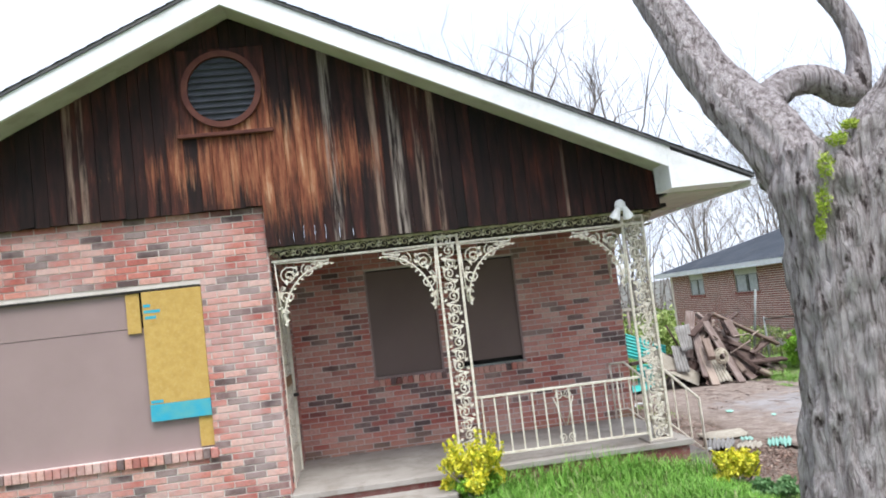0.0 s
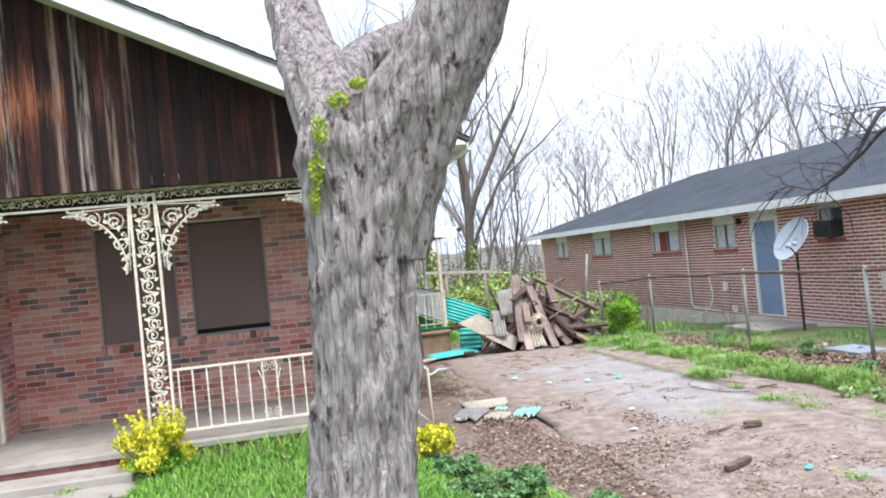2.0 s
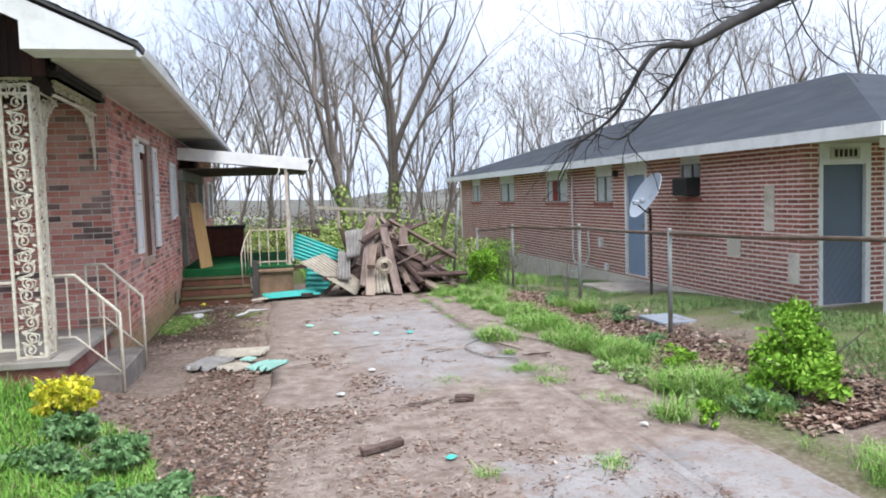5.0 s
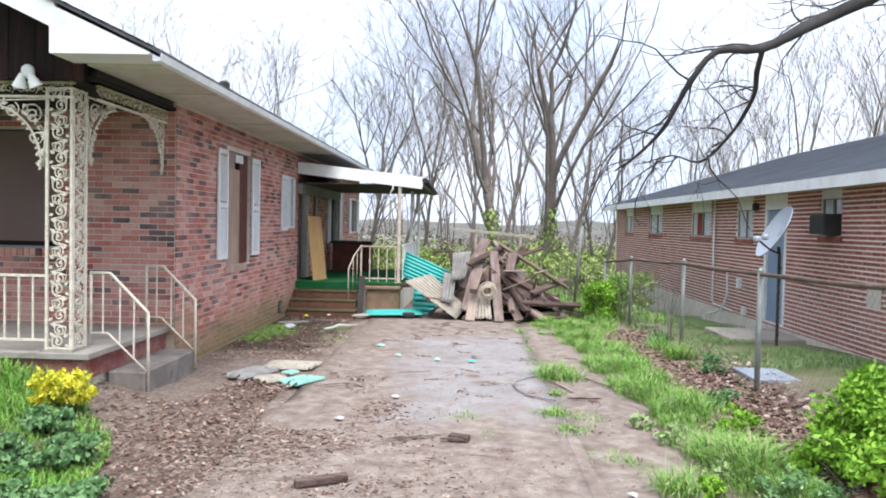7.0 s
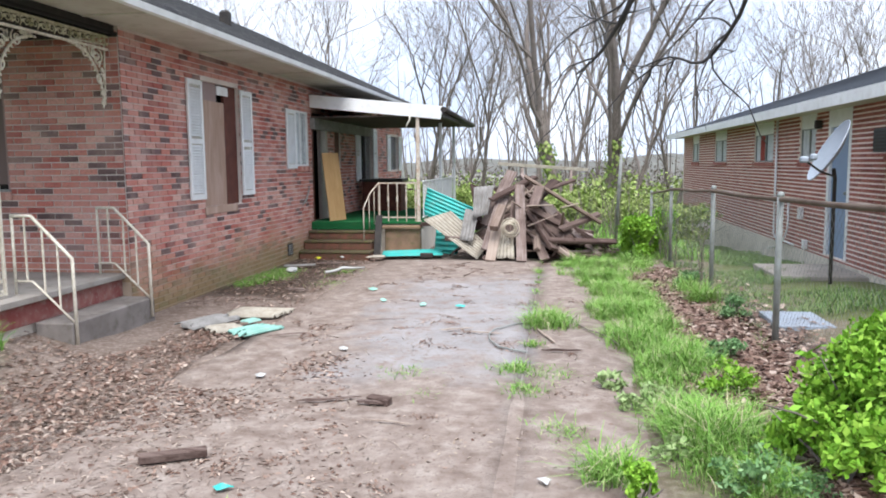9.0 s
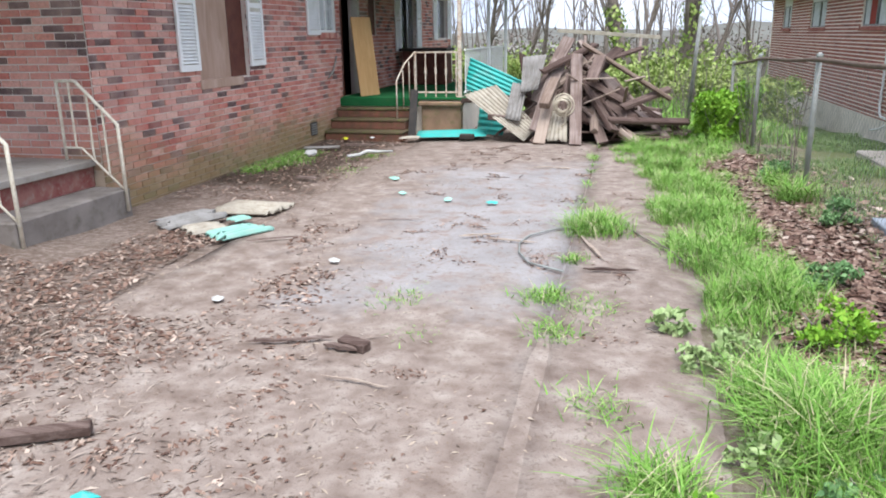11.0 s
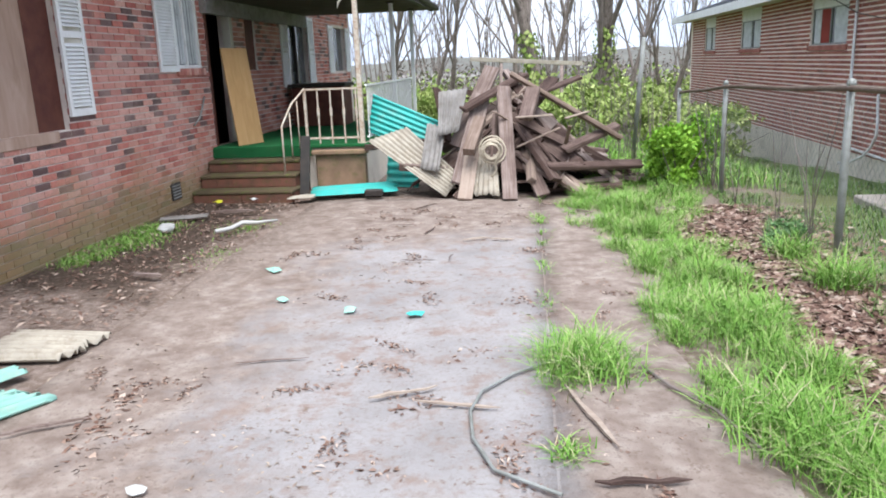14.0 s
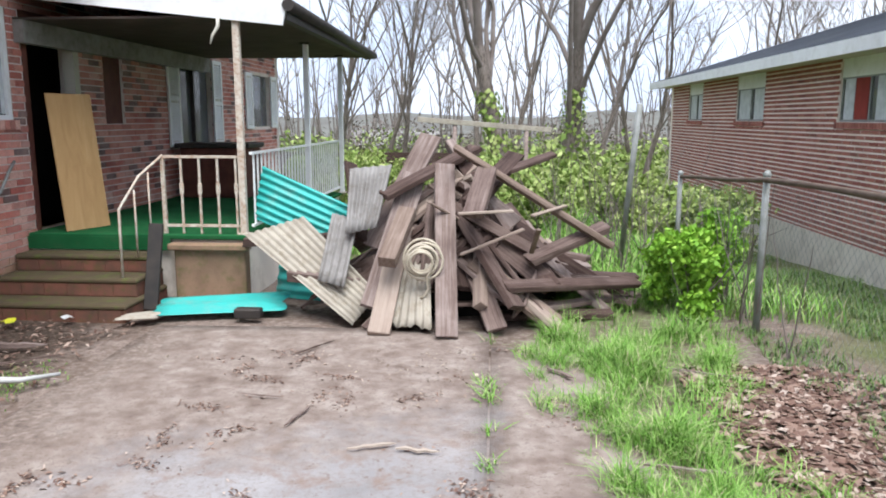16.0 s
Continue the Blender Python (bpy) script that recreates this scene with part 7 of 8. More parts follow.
    # tufts in the joints and on the drive
    tufts = [(4.46, 0.92, 0.2, 1500, 0.2), (4.34, -0.02, 0.07, 200, 0.1), (4.23, -0.84, 0.13, 320, 0.12), (4.33, -1.4, 0.13, 260, 0.1), (4.5, -0.95, 0.16, 300, 0.08), (3.37, -1.02, 0.16, 340, 0.07), (3.6, -1.55, 0.12, 150, 0.06),
             (4.83, -2.83, 0.12, 500, 0.22), (3.9, -3.7, 0.1, 160, 0.12), (4.6, -2.2, 0.15, 240, 0.09), (0.3, 3.9, 0.3, 1800, 0.06), (0.25, 3.3, 0.2, 900, 0.05),
             (0.3, 4.5, 0.25, 1100, 0.06), (1.5, 3.3, 0.25, 500, 0.035), (1.25, 4.6, 0.25, 420, 0.04), (4.35, 0.7, 0.12, 200, 0.1), (6.2, 2.2, 0.14, 600, 0.28), (6.15, 3.0, 0.12, 400, 0.25), (5.47, -2.3, 0.2, 1500, 0.3), (5.35, -1.9, 0.18, 800, 0.2),
             (5.3, 0.2, 0.22, 1300, 0.22), (5.35, 1.6, 0.25, 1200, 0.2), (5.6, -0.6, 0.2, 900, 0.2), (3.05, -3.6, 0.08, 120, 0.1), (-3.2, -1.5, 0.1, 140, 0.07), (-2.9, -1.12, 0.1, 120, 0.05)]
    for k, (cx, cy, r, m, l) in enumerate(tufts):
        x, y = cx + rng.normal(size=m) * r * 0.55, cy + rng.normal(size=m) * r * 0.7
        tagged(joined("grass_tuft", [blades(rng, x, y, l * (0.6 + 0.6 * rng.random(m)), 0.0028, 1.3)], M_GRASS), "green tuft of fine grass growing from the ground", "grass tuft", "grass tufts", "stuff")


build_grass()


def build_litter():
    rng = np.random.default_rng(6)

    def flakes(x, y, size, aspect, lift=0.006):
        n = len(x)
        z = np.maximum(GZ(x, y), np.where((x > 1.5) & (x < 4.9) & (y < 5.8), 0, -9)) + lift + rng.random(n) * 0.006
        a = rng.random(n) * 2 * np.pi
        t = rng.normal(size=n) * 0.22
        u = np.stack([np.cos(a), np.sin(a), t], 1) * (size * (0.5 + rng.random(n)))[:, None]
        w = np.stack([-np.sin(a), np.cos(a), rng.normal(size=n) * 0.22], 1) * (size * aspect * (0.5 + rng.random(n)))[:, None]
        p = np.stack([x, y, z], 1)
        v = np.stack([p - u, p - w + np.array((0, 0, 0.006)), p + u, p + w + np.array((0, 0, 0.006))], 1).reshape(-1, 3)
        return v, np.arange(4 * n).reshape(-1, 4)

    n = 20000
    x, y = rng.normal(1.7, 1.1, n), rng.uniform(-7.6, 0.6, n)
    keep = (patchy(x, y, 0.8, 1.0) > -0.15) & (x + 0.22 * y > -0.5) & ~((x < 0.3) & (y > -0.7)) & ((x < 3.0 - 0.35 * (y + 1.5)) | (patchy(x, y, 1.6, 31.0) > 0.25))
    x, y = x[keep], y[keep]
    tagged(joined("leaf_litter", [flakes(x, y, 0.025, 0.45)], M_DEADLEAF), "brown dead leaves scattered over the soil", "leaves", kind="stuff")
    n = 8000
    x, y = rng.uniform(1.6, 4.9, n), rng.uniform(-6.5, 5.6, n)
    keep = patchy(x, y, 0.9, 7.0) + 0.25 * patchy(x, y, 3.1, 17.0) - 0.05 * (y + 1.0) > 0.04
    x, y = x[keep], y[keep]
    tagged(joined("wood_chips", [flakes(x, y, 0.022, 0.2)], M_CHIP), "bark chips and splinters over the driveway", "wood chips", kind="stuff")
    # pale straw-like splinters among the leaves by the porch
    n = 5500
    x, y = rng.normal(1.7, 0.85, n), rng.uniform(-7.4, -1.6, n)
    keep = (patchy(x, y, 0.7, 61.0) + 0.4 * patchy(x, y, 2.4, 62.0) > -0.2) & (x + 0.22 * y > -0.4) & ~((x < 0.35) & (y > -0.75))
    x, y = x[keep], y[keep]
    tagged(joined("wood_chips", [flakes(x, y, 0.038, 0.1, 0.012)], M_STRAW), "pale straw-like splinters over the leaves", "wood chips", kind="stuff")
    # small heaps of leaves and bark on the slab
    cx, cy = rng.uniform(2.2, 4.8, 70), rng.uniform(-6.0, 5.4, 70)
    x = (cx[:, None] + rng.normal(size=(70, 22)) * 0.1).ravel()
    y = (cy[:, None] + rng.normal(size=(70, 22)) * 0.05).ravel()
    tagged(joined("leaf_litter", [flakes(x, y, 0.018, 0.45)], M_DEADLEAF), "small clumps of brown leaves on the driveway", "leaves", kind="stuff")
    # single brown leaves and bark flakes strewn over the slab
    n = 46
    cx, cy, turn = rng.uniform(1.9, 4.9, n), rng.uniform(-5.0, 5.4, n), rng.random((n, 1)) * 3.14
    u, v = rng.normal(size=(n, 45)) * 0.085, rng.normal(size=(n, 45)) * 0.03
    x, y = (cx[:, None] + u * np.cos(turn) - v * np.sin(turn)).ravel(), (cy[:, None] + u * np.sin(turn) + v * np.cos(turn)).ravel()
    tagged(joined("leaf_litter", [flakes(x, y, 0.017, 0.3, 0.014)], M_DEADLEAF), "little drifts of brown leaf scraps on the driveway", "leaves", kind="stuff")
    n = 15000
    x, y = rng.normal(6.05, 0.3, n), rng.uniform(-3.6, 5.2, n)
    keep = (patchy(x, y, 0.9, 9.0) > -0.3) & (x > 5.5)
    x, y = x[keep], y[keep]
    tagged(joined("leaf_litter", [flakes(x, y, 0.036, 0.62, 0.012)], M_DEADLEAF), "brown dead leaves along the fence", "leaves", kind="stuff")
    n = 1500
    x, y = rng.uniform(0.1, 1.5, n), rng.uniform(1.5, 6.0, n)
    tagged(joined("wood_chips", [flakes(x, y, 0.026, 0.35)], M_DEADLEAF), "dark leaf mould along the brick wall", "wood chips", kind="stuff")


build_litter()


def bush(name, label, centre, radii, n, size, mat, twigs=8, group="", seed=1):
    b = thing(name, label, "bush", group, at=(centre[0], centre[1], ground_z(centre[0], centre[1])))
    rng = np.random.default_rng(seed)
    r2 = random.Random(seed)
    pieces = []
    h = radii[2]
    for k in range(14):
        f = r2.uniform(0.3, 1.5)
        wide = 0.85 - 0.35 * max(0.0, f - 0.8)
        off = (r2.uniform(-wide, wide) * radii[0] * 0.8, r2.uniform(-wide, wide) * radii[1] * 0.8, h * f)
        q = r2.uniform(0.3, 0.5)
        pieces.append(leaf_cloud(rng, off, (radii[0] * q, radii[1] * q, h * q), n // 14, size, 0.1, 0.5))
    joined("foliage", pieces, mat, b)
    for k in range(twigs):
        bm = bmesh.new()
        d = Vector((r2.uniform(-1, 1) * radii[0], r2.uniform(-1, 1) * radii[1], h * 1.5))
        pts, e = crooked(r2, (0, 0, -0.05), d, d.length, 4, 0.15)
        tube(bm, pts, [0.012, 0.01, 0.008, 0.006, 0.004], 4, False)
        part("stem", bm, M_TWIG, b)
    return b


def build_bushes():
    shrubs = (bush("yellow_shrub", "small shrub with bright yellow leaves beside the porch post", (-2.45, -1.36), (0.38, 0.3, 0.27), 6500, 0.028, M_YELLOW, 6, "yellow shrubs", 1),
              bush("yellow_shrub", "low shrub with bright yellow leaves at the lawn corner", (0.05, -1.72), (0.27, 0.25, 0.17), 5200, 0.026, M_YELLOW, 5, "yellow shrubs", 2))
    # upright leafy sprigs that give the shrubs a ragged top
    for b, (rx, h) in zip(shrubs, ((0.26, 0.56), (0.2, 0.3))):
        rng = np.random.default_rng(int(h * 100))
        pieces = []
        for k in range(30):
            px, py, top = rng.uniform(-rx, rx), rng.uniform(-rx, rx) * 0.8, h * rng.uniform(0.75, 1.12)
            for q in range(6):
                pieces.append(leaf_cloud(rng, (px * (0.8 + 0.07 * q), py * (0.8 + 0.07 * q), top * (0.6 + 0.08 * q)), (0.03, 0.03, 0.03), 9, 0.02, 0.2, 1.5))
        tagged(joined("sprig", pieces, M_YELLOW, b), kind="stuff")
    bush("green_weed", "leafy green stems under the yellow shrub", (-2.45, -1.4), (0.3, 0.24, 0.13), 900, 0.022, M_BUSH, 4, "", 3)
    for k, (x, y, r, h) in enumerate(((0.2, -2.2, 0.26, 0.1), (0.55, -2.75, 0.36, 0.11), (0.15, -2.75, 0.3, 0.08), (1.0, -3.4, 0.28, 0.07), (0.67, -3.5, 0.3, 0.07), (1.25, -3.8, 0.22, 0.06))):
        bush("weed_clump", "dark blue-green leafy weeds at the lawn edge", (x, y), (r, r, h), 1500, 0.03, M_WEED, 4, "weed clumps", 10 + k)
    bush("green_bush", "bright green leafy bush by the fence", (6.2, -2.55), (0.5, 0.46, 0.42), 9500, 0.024, M_BUSH, 8, "fence bushes", 20)
    bush("green_bush", "low bright green leafy bush by the fence", (5.95, -2.9), (0.34, 0.38, 0.24), 2400, 0.028, M_BUSH, 5, "fence bushes", 21)
    bush("green_bush", "bright green leafy bush beyond the fence post", (5.95, 6.6), (0.42, 0.45, 0.42), 5200, 0.032, M_BUSH, 8, "fence bushes", 22)
    bush("green_bush", "low green shoots beside the fence", (6.45, 7.4), (0.4, 0.5, 0.5), 2600, 0.034, M_BUSH, 6, "fence bushes", 23)
    for k, (x, y) in enumerate(((5.08, -1.68), (5.25, -1.45), (5.2, -2.5), (4.95, -1.2))):
        bush("pale_weed", "pale green broad-leaved weed at the driveway edge", (x, y), (0.14, 0.14, 0.07), 220, 0.027, M_PALEWEED, 2, "pale weeds", 80 + k)
    for k, (x, y, r, h) in enumerate(((5.75, -1.3, 0.25, 0.12), (5.9, -0.4, 0.2, 0.1), (5.6, -2.9, 0.3, 0.1), (6.3, 1.2, 0.2, 0.14), (6.25, 3.4, 0.25, 0.12), (4.95, -3.15, 0.1, 0.13))):
        bush("weed_clump", "low green weeds along the fence", (x, y), (r, r, h), 800, 0.018, M_BUSH if k in (0, 5) else M_WEED, 4, "weed clumps", 30 + k)
    # thicket behind the yard
    r2 = random.Random(8)
    for k in range(26):
        x, y = r2.uniform(-1, 10.5), r2.uniform(10.5, 19)
        if 0 < x < 2.8 and y < 13:
            continue
        if x > 7.6:
            x -= 3.0
        s = r2.uniform(0.5, 1.0)
        bush("thicket_shrub", "light green spring shrub in the thicket", (x, y), (s * 1.1, s * 1.1, s * 0.75), 2200, 0.045, M_IVY, 8, "thicket shrubs", 50 + k)
    rng = np.random.default_rng(14)
    pieces = []
    for k in range(70):
        x, y = r2.uniform(-25, 45), r2.uniform(21, 42)
        s = r2.uniform(1.0, 2.2)
        pieces.append(leaf_cloud(rng, (x, y, s * 0.3 - 0.6), (s * 1.6, s * 1.2, s * 0.8), 420, 0.13, 0.1, 0.3))
    tagged(joined("far_undergrowth", pieces, M_IVY), "pale green undergrowth below the far trees", "undergrowth", kind="stuff")
    pieces = []
    for k in range(110):
        x, y = r2.uniform(-40, 60), r2.uniform(28, 60)
        pieces.append(leaf_cloud(rng, (x, y, 0.2), (2.6, 2.0, r2.uniform(1.2, 2.6)), 420, 0.09, 0.0, 0.5))
    tagged(joined("far_thicket", pieces, M_TWIG), "grey-brown twiggy thicket under the far trees", "thicket", kind="stuff")
    bm = bmesh.new()
    for k in range(420):
        x, y = r2.uniform(-45, 75), r2.uniform(40, 75)
        pts, e = crooked(r2, (x, y, -1.2), (r2.uniform(-0.15, 0.15), 0, 1), r2.uniform(5, 10), 5, 0.12)
        tube(bm, pts, [0.09, 0.08, 0.06, 0.045, 0.03, 0.015], 3, False)
        for q in range(5):
            j = r2.randint(2, 5)
            sub, e2 = crooked(r2, pts[j], (r2.uniform(-1, 1), r2.uniform(-1, 1), 0.9), r2.uniform(1.2, 2.6), 3, 0.25)
            tube(bm, sub, [0.03, 0.025, 0.018, 0.01], 3, False)
    tagged(part("far_woods", bm, M_TWIG), "grey-brown bare far woods along the horizon", "woods", kind="stuff")
    # dry vines climbing the wire
    for k in range(14):
        y = r2.uniform(3.2, 8.4)
        vine = thing("dead_vine", "thin dry brown vine climbing the chain-link fence", "vine", "dry vines", at=(6.37, y, ground_z(6.37, y)))
        bm = bmesh.new()
        for q in range(2):
            pts, e = crooked(r2, (0, 0, -0.03), (r2.uniform(-0.06, 0.02), r2.uniform(-0.5, 0.5), 1), r2.uniform(0.9, 1.4), 7, 0.16)
            tube(bm, [(min(p.x, 0.02), p.y, p.z) for p in pts], [0.006, 0.006, 0.005, 0.005, 0.004, 0.004, 0.003, 0.002], 4, False)
        part("stem", bm, M_TWIG, vine)
    # thin dead canes by the leaning pole
    bm = bmesh.new()
    for k in range(60):
        x, y = r2.uniform(4.9, 6.4), r2.uniform(7.6, 10)
        pts, e = crooked(r2, (x, y, -0.1), (r2.uniform(-0.4, 0.4), r2.uniform(-0.4, 0.4), 1), r2.uniform(0.8, 1.8), 5, 0.2)
        tube(bm, pts, [0.008, 0.007, 0.006, 0.005, 0.004, 0.002], 3, False)
    tagged(part("dead_canes", bm, M_TWIG), "tangle of thin dead canes behind the pile", "canes", kind="stuff")


build_bushes()


def limb(bm, pts, radii, sides=18, rough=0.12, seed=0.0, fine=True):
    """A knotty limb: a smooth spline through pts with bark relief in the mesh."""
    P = [Vector(p) for p in pts]
    dense, rad = [], []
    n = len(P)
    for i in range(n - 1):
        p0, p1, p2, p3 = P[max(i - 1, 0)], P[i], P[i + 1], P[min(i + 2, n - 1)]
        m = max(3, int((p2 - p1).length / (0.022 if fine else 0.1)))
        for k in range(m):
            t = k / m
            dense.append(0.5 * ((2 * p1) + (p2 - p0) * t + (2 * p0 - 5 * p1 + 4 * p2 - p3) * t * t + (3 * p1 - p0 - 3 * p2 + p3) * t ** 3))
            rad.append(radii[i] + (radii[i + 1] - radii[i]) * t)
    dense.append(P[-1])
    rad.append(radii[-1])
    start = len(bm.verts)
    tube(bm, dense, rad, sides, True)
    bm.verts.ensure_lookup_table()
    for k in range(len(dense) * sides):
        v = bm.verts[start + k]
        c = dense[k // sides]
        out = v.co - c
        r = out.length
        a = 2 * math.pi * (k % sides) / sides
        ridge = noise.noise((out.x / r * 3.2, out.y / r * 3.2, c.z * 2.4 + seed)) + 0.6 * noise.noise((out.x / r * 7, out.y / r * 7, c.z * 7 + seed)) + 0.5 * noise.noise(Vector((c.z * 1.7, seed, a * 0.4))) + 0.75 * noise.noise((out.x / r * 11, out.y / r * 11, c.z * 2.2 + seed)) + 0.3 * noise.noise((out.x / r * 19, out.y / r * 19, c.z * 12 + seed))
        v.co = c + out * (1 + rough * ridge)


def front_tree():
    tree = thing("front_tree", "old grey-barked forked tree with a knotted trunk on the lawn", "tree", at=(0, 0, 0))
    Y = -5.0
    bm = bmesh.new()
    limb(bm, [(-0.86, Y, 0.15), (-0.86, Y, 0.45), (-0.85, Y, 0.85), (-0.78, Y, 1.5), (-0.73, Y, 2.1), (-0.72, Y + 0.02, 2.6), (-0.75, Y + 0.03, 2.85)], [0.41, 0.315, 0.27, 0.25, 0.262, 0.285, 0.2], 84, 0.15, 1.0)
    part("trunk", bm, M_BARK, tree)
    bm = bmesh.new()
    limb(bm, [(-0.76, Y + 0.02, 2.2), (-0.78, Y + 0.12, 2.6), (-0.82, Y + 0.33, 2.95), (-0.88, Y + 0.64, 3.3), (-0.93, Y + 0.98, 3.75), (-1.0, Y + 1.5, 4.6), (-1.15, Y + 2.1, 5.8)], [0.19, 0.195, 0.19, 0.175, 0.155, 0.13, 0.07], 48, 0.13, 2.0)
    part("limb", bm, M_BARK, tree)
    bm = bmesh.new()
    limb(bm, [(-0.66, Y, 2.1), (-0.58, Y - 0.06, 2.45), (-0.42, Y - 0.15, 2.78), (-0.24, Y - 0.24, 3.08), (-0.06, Y - 0.34, 3.48), (0.18, Y - 0.5, 4.3), (0.45, Y - 0.6, 5.4)], [0.24, 0.27, 0.25, 0.205, 0.185, 0.15, 0.09], 60, 0.14, 3.0)
    part("limb", bm, M_BARK, tree)
    bm = bmesh.new()
    limb(bm, [(-0.8, Y + 0.27, 2.7), (-0.72, Y + 0.545, 3.0), (-0.56, Y + 0.794, 3.27), (-0.3, Y + 0.94, 3.44), (-0.08, Y + 0.94, 3.46), (0.1, Y + 0.929, 3.36), (0.2, Y + 0.93, 3.36), (0.26, Y + 0.93, 3.55), (0.24, Y + 0.95, 3.85), (0.1, Y + 1.0, 4.15), (-0.1, Y + 1.05, 4.5)], [0.16, 0.145, 0.12, 0.105, 0.1, 0.105, 0.1, 0.075, 0.065, 0.06, 0.04], 34, 0.1, 4.0)
    part("hooked_limb", bm, M_BARK, tree)
    bm = bmesh.new()
    rng = random.Random(31)
    for p, d, l, r in (((-1.12, Y + 1.95, 5.4), (-0.4, 0.2, 1), 1.6, 0.05), ((0.38, Y - 0.58, 5.1), (0.5, 0.3, 0.8), 1.8, 0.06), ((-0.08, Y + 1.04, 4.45), (0.2, 0.1, 1), 1.2, 0.03)):
        grow(bm, rng, p, d, l, r, 1, 3)
    part("crown", bm, M_BARK, tree)
    # thin shoots on the outer limb
    for p, d, l in (((-1.0, Y + 0.75, 3.45), (0.1, 0.2, 1), 0.8), ((-1.0, Y + 0.9, 3.6), (-0.35, 0.1, 0.9), 0.6), ((0.0, Y - 0.36, 3.5), (0.6, 0.1, 0.35), 0.7)):
        bm = bmesh.new()
        pts, e = crooked(rng, p, d, l, 5, 0.2)
        tube(bm, pts, [0.011, 0.01, 0.008, 0.006, 0.005, 0.003], 5, False)
        part("shoot", bm, M_BARK, tree)
    rng2 = np.random.default_rng(3)
    moss = [leaf_cloud(rng2, c, q, 420, 0.008, 0.5) for c, q in (((-0.9, Y - 0.24, 2.68), (0.05, 0.06, 0.1)), ((-0.93, Y - 0.22, 2.5), (0.045, 0.06, 0.11)), ((-0.8, Y - 0.22, 2.82), (0.07, 0.07, 0.05)), ((-0.95, Y - 0.19, 2.36), (0.03, 0.05, 0.08)), ((-0.7, Y - 0.2, 2.9), (0.06, 0.06, 0.035)))]
    tagged(joined("moss", moss, M_MOSS, tree), "bright yellow-green moss in the fork", kind="stuff")


front_tree()


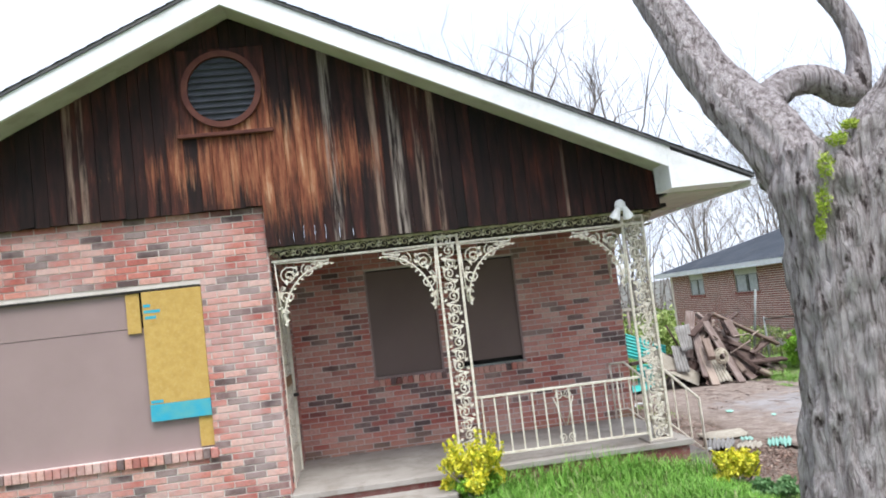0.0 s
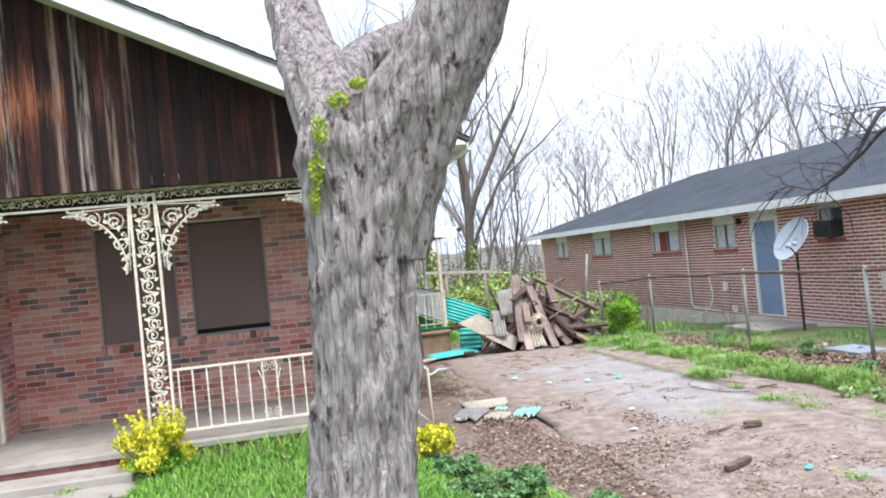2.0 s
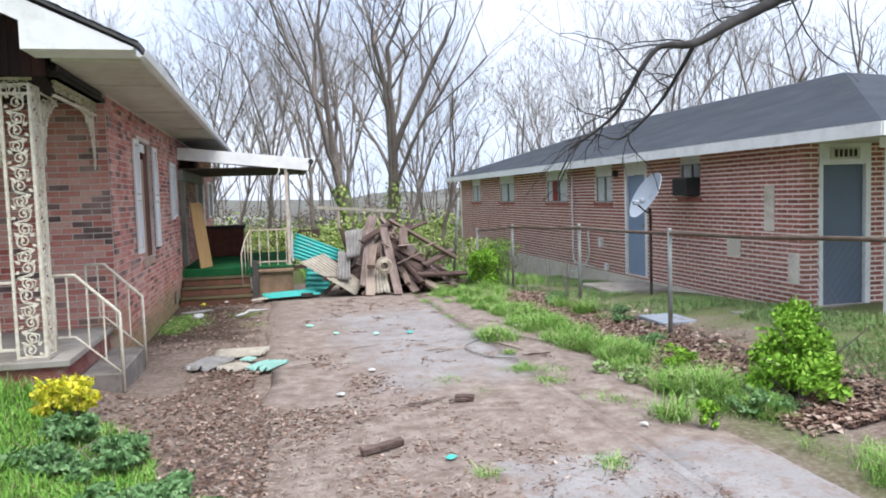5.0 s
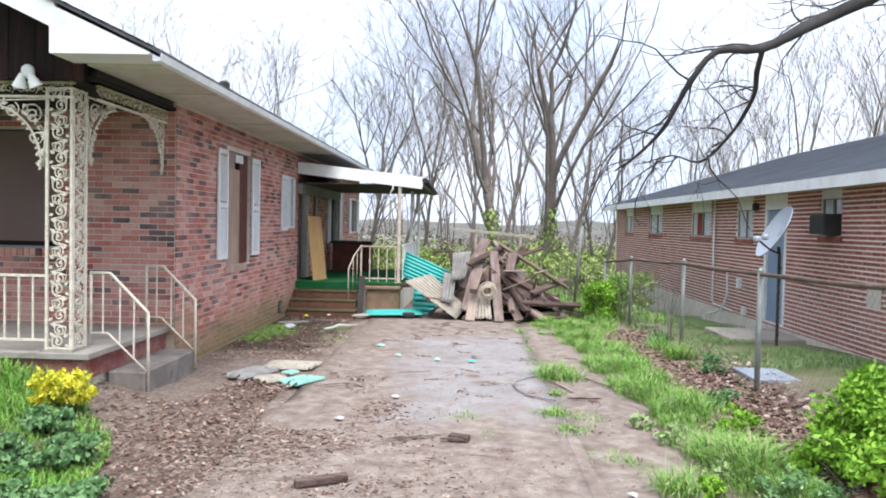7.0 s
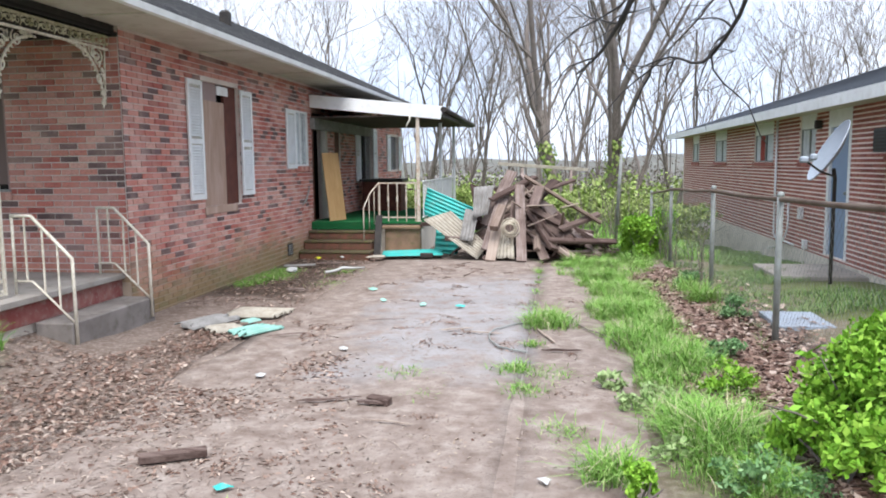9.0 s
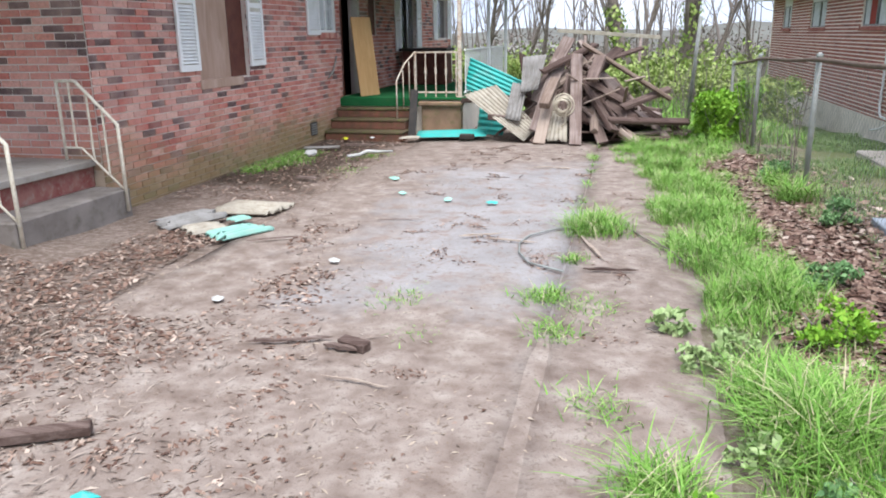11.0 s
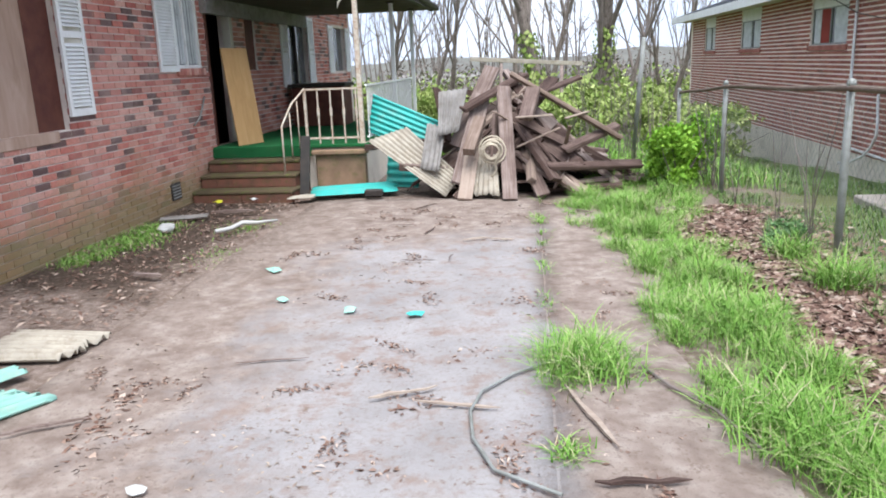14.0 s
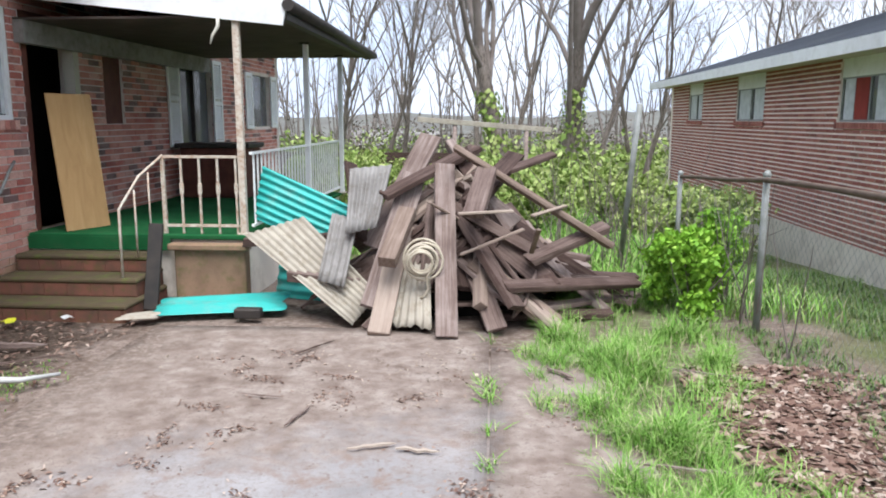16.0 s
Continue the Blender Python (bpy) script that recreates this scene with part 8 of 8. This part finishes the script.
def overhanging_branch():
    """The low branch of a street tree that reaches over the yard from the right."""
    tree = thing("street_tree", "bare street tree with a long low branch over the yard", "tree", at=(0, 0, 0))
    bm = bmesh.new()
    limb(bm, [(11.5, -6.5, -0.1), (11.4, -6.5, 1.5), (11.2, -6.4, 3.0), (10.9, -6.3, 5.0), (10.8, -6.2, 8.0)], [0.32, 0.26, 0.23, 0.2, 0.12], 14, 0.06, 6.0, False)
    part("trunk", bm, M_DARKTWIG, tree)
    bm = bmesh.new()
    main = [(11.2, -6.3, 3.4), (9.4, -4.2, 4.2), (7.8, -2.5, 3.95), (6.86, -1.95, 3.68), (6.58, -1.9, 3.63), (6.37, -1.85, 3.53), (6.07, -1.8, 3.39), (5.67, -1.8, 3.19), (5.32, -1.8, 3.16), (5.13, -1.75, 2.92), (4.97, -1.6, 2.58), (4.84, -1.26, 2.39), (4.68, -1.1, 2.26)]
    limb(bm, main, [0.1, 0.085, 0.075, 0.065, 0.06, 0.056, 0.052, 0.038, 0.027, 0.022, 0.017, 0.012, 0.006], 9, 0.22, 9.0, False)
    fork = [(5.67, -1.8, 3.19), (5.74, -1.5, 3.07), (5.9, -1.03, 2.98), (5.9, -0.8, 2.83), (5.87, -0.5, 2.66), (5.72, -0.11, 2.44), (5.49, 0.1, 2.52), (5.25, 0.3, 2.45)]
    limb(bm, fork, [0.026, 0.024, 0.022, 0.019, 0.016, 0.013, 0.009, 0.005], 7, 0.22, 10.0, False)
    part("low_branch", bm, M_DARKTWIG, tree)
    bm = bmesh.new()
    rng = random.Random(44)
    for k in range(44):
        line = fork if k % 3 == 0 else main
        i = rng.randint(1 if k % 3 == 0 else 3, len(line) - 2)
        p = Vector(line[i]).lerp(Vector(line[i + 1]), rng.random())
        d = Vector((rng.uniform(-1, 0.2), rng.uniform(-0.2, 1), rng.uniform(-0.8, 0.8)))
        pts, e = crooked(rng, p, d, rng.uniform(0.3, 1.1), 7, 0.34, -0.03)
        tube(bm, pts, [0.008 * (1 - j / 8) + 0.002 for j in range(8)], 4, False)
        for q in range(2):
            j = rng.randint(2, 6)
            sub, e2 = crooked(rng, pts[j], e + Vector((rng.uniform(-1, 1), rng.uniform(-1, 1), rng.uniform(-1, 0.6))), rng.uniform(0.2, 0.5), 4, 0.35)
            tube(bm, sub, [0.004, 0.0035, 0.003, 0.0025, 0.002], 3, False)
    for k in range(5):
        d = Vector((rng.uniform(-1, 1), rng.uniform(-1, 1), 0.8))
        grow(bm, rng, (10.9, -6.3, rng.uniform(4, 7)), d, 2.6, 0.09, 1, 3)
    part("crown", bm, M_DARKTWIG, tree)


overhanging_branch()


def far_house():
    for x, y, a in ((-1.6, 46, 15),):
        h = thing("far_house", "small pale house among the far trees", "house", "far houses", at=(x, y, -1.6))
        h.rotation_euler = (0, 0, radians(a))
        boxed("wall", (-4, 4, -3, 3, 0, 2.6), M_OLDSHEET, h)
        bm = bmesh.new()
        q = [bm.verts.new(p) for p in ((-4.4, -3.4, 2.5), (4.4, -3.4, 2.5), (4.4, 3.4, 2.5), (-4.4, 3.4, 2.5), (-4.4, 0, 4.2), (4.4, 0, 4.2))]
        for f in ((0, 1, 5, 4), (2, 3, 4, 5), (0, 4, 3), (1, 2, 5)):
            bm.faces.new([q[i] for i in f])
        h.scale = (0.6, 0.6, 0.6)
        part("roof", bm, M_GREYSHEET, h)
        for k in range(3):
            boxed("window", (-3 + k * 2.3, -2 + k * 2.3, -3.03, -3.0, 1.0, 2.0), M_GLASSDARK, h)
    tagged(boxed("far_board_fence", (-9, 3.4, 20.2, 20.26, -0.8, 0.75), M_OLDWOOD), "brown board fence behind the yard", "fence")


far_house()


def far_hill():
    verts, faces = [], []
    xs = list(range(-160, 201, 4))
    for j, (y, h) in enumerate(((78, -2.5), (84, 0.0), (92, 1.4), (105, 2.2), (130, 1.0))):
        for x in xs:
            verts.append((x, y + 3 * noise.noise((x * 0.05, j, 1.0)), h + 1.6 * noise.noise((x * 0.06, y * 0.05, 2.0)) + 0.7 * noise.noise((x * 0.3, y * 0.1, 5.0))))
    w = len(xs)
    for j in range(4):
        for i in range(w - 1):
            faces.append((j * w + i, j * w + i + 1, (j + 1) * w + i + 1, (j + 1) * w + i))
    tagged(raw("backdrop", verts, faces, simple("hazy wooded ridge", (0.13, 0.125, 0.12), (0.17, 0.175, 0.16), 0.4, 1.0, 0, 0.8, 2.0, 0.0, (0.16, 0.17, 0.14), 0.7), None, True), "hazy wooded ridge along the horizon", "ridge", kind="structure")


far_hill()
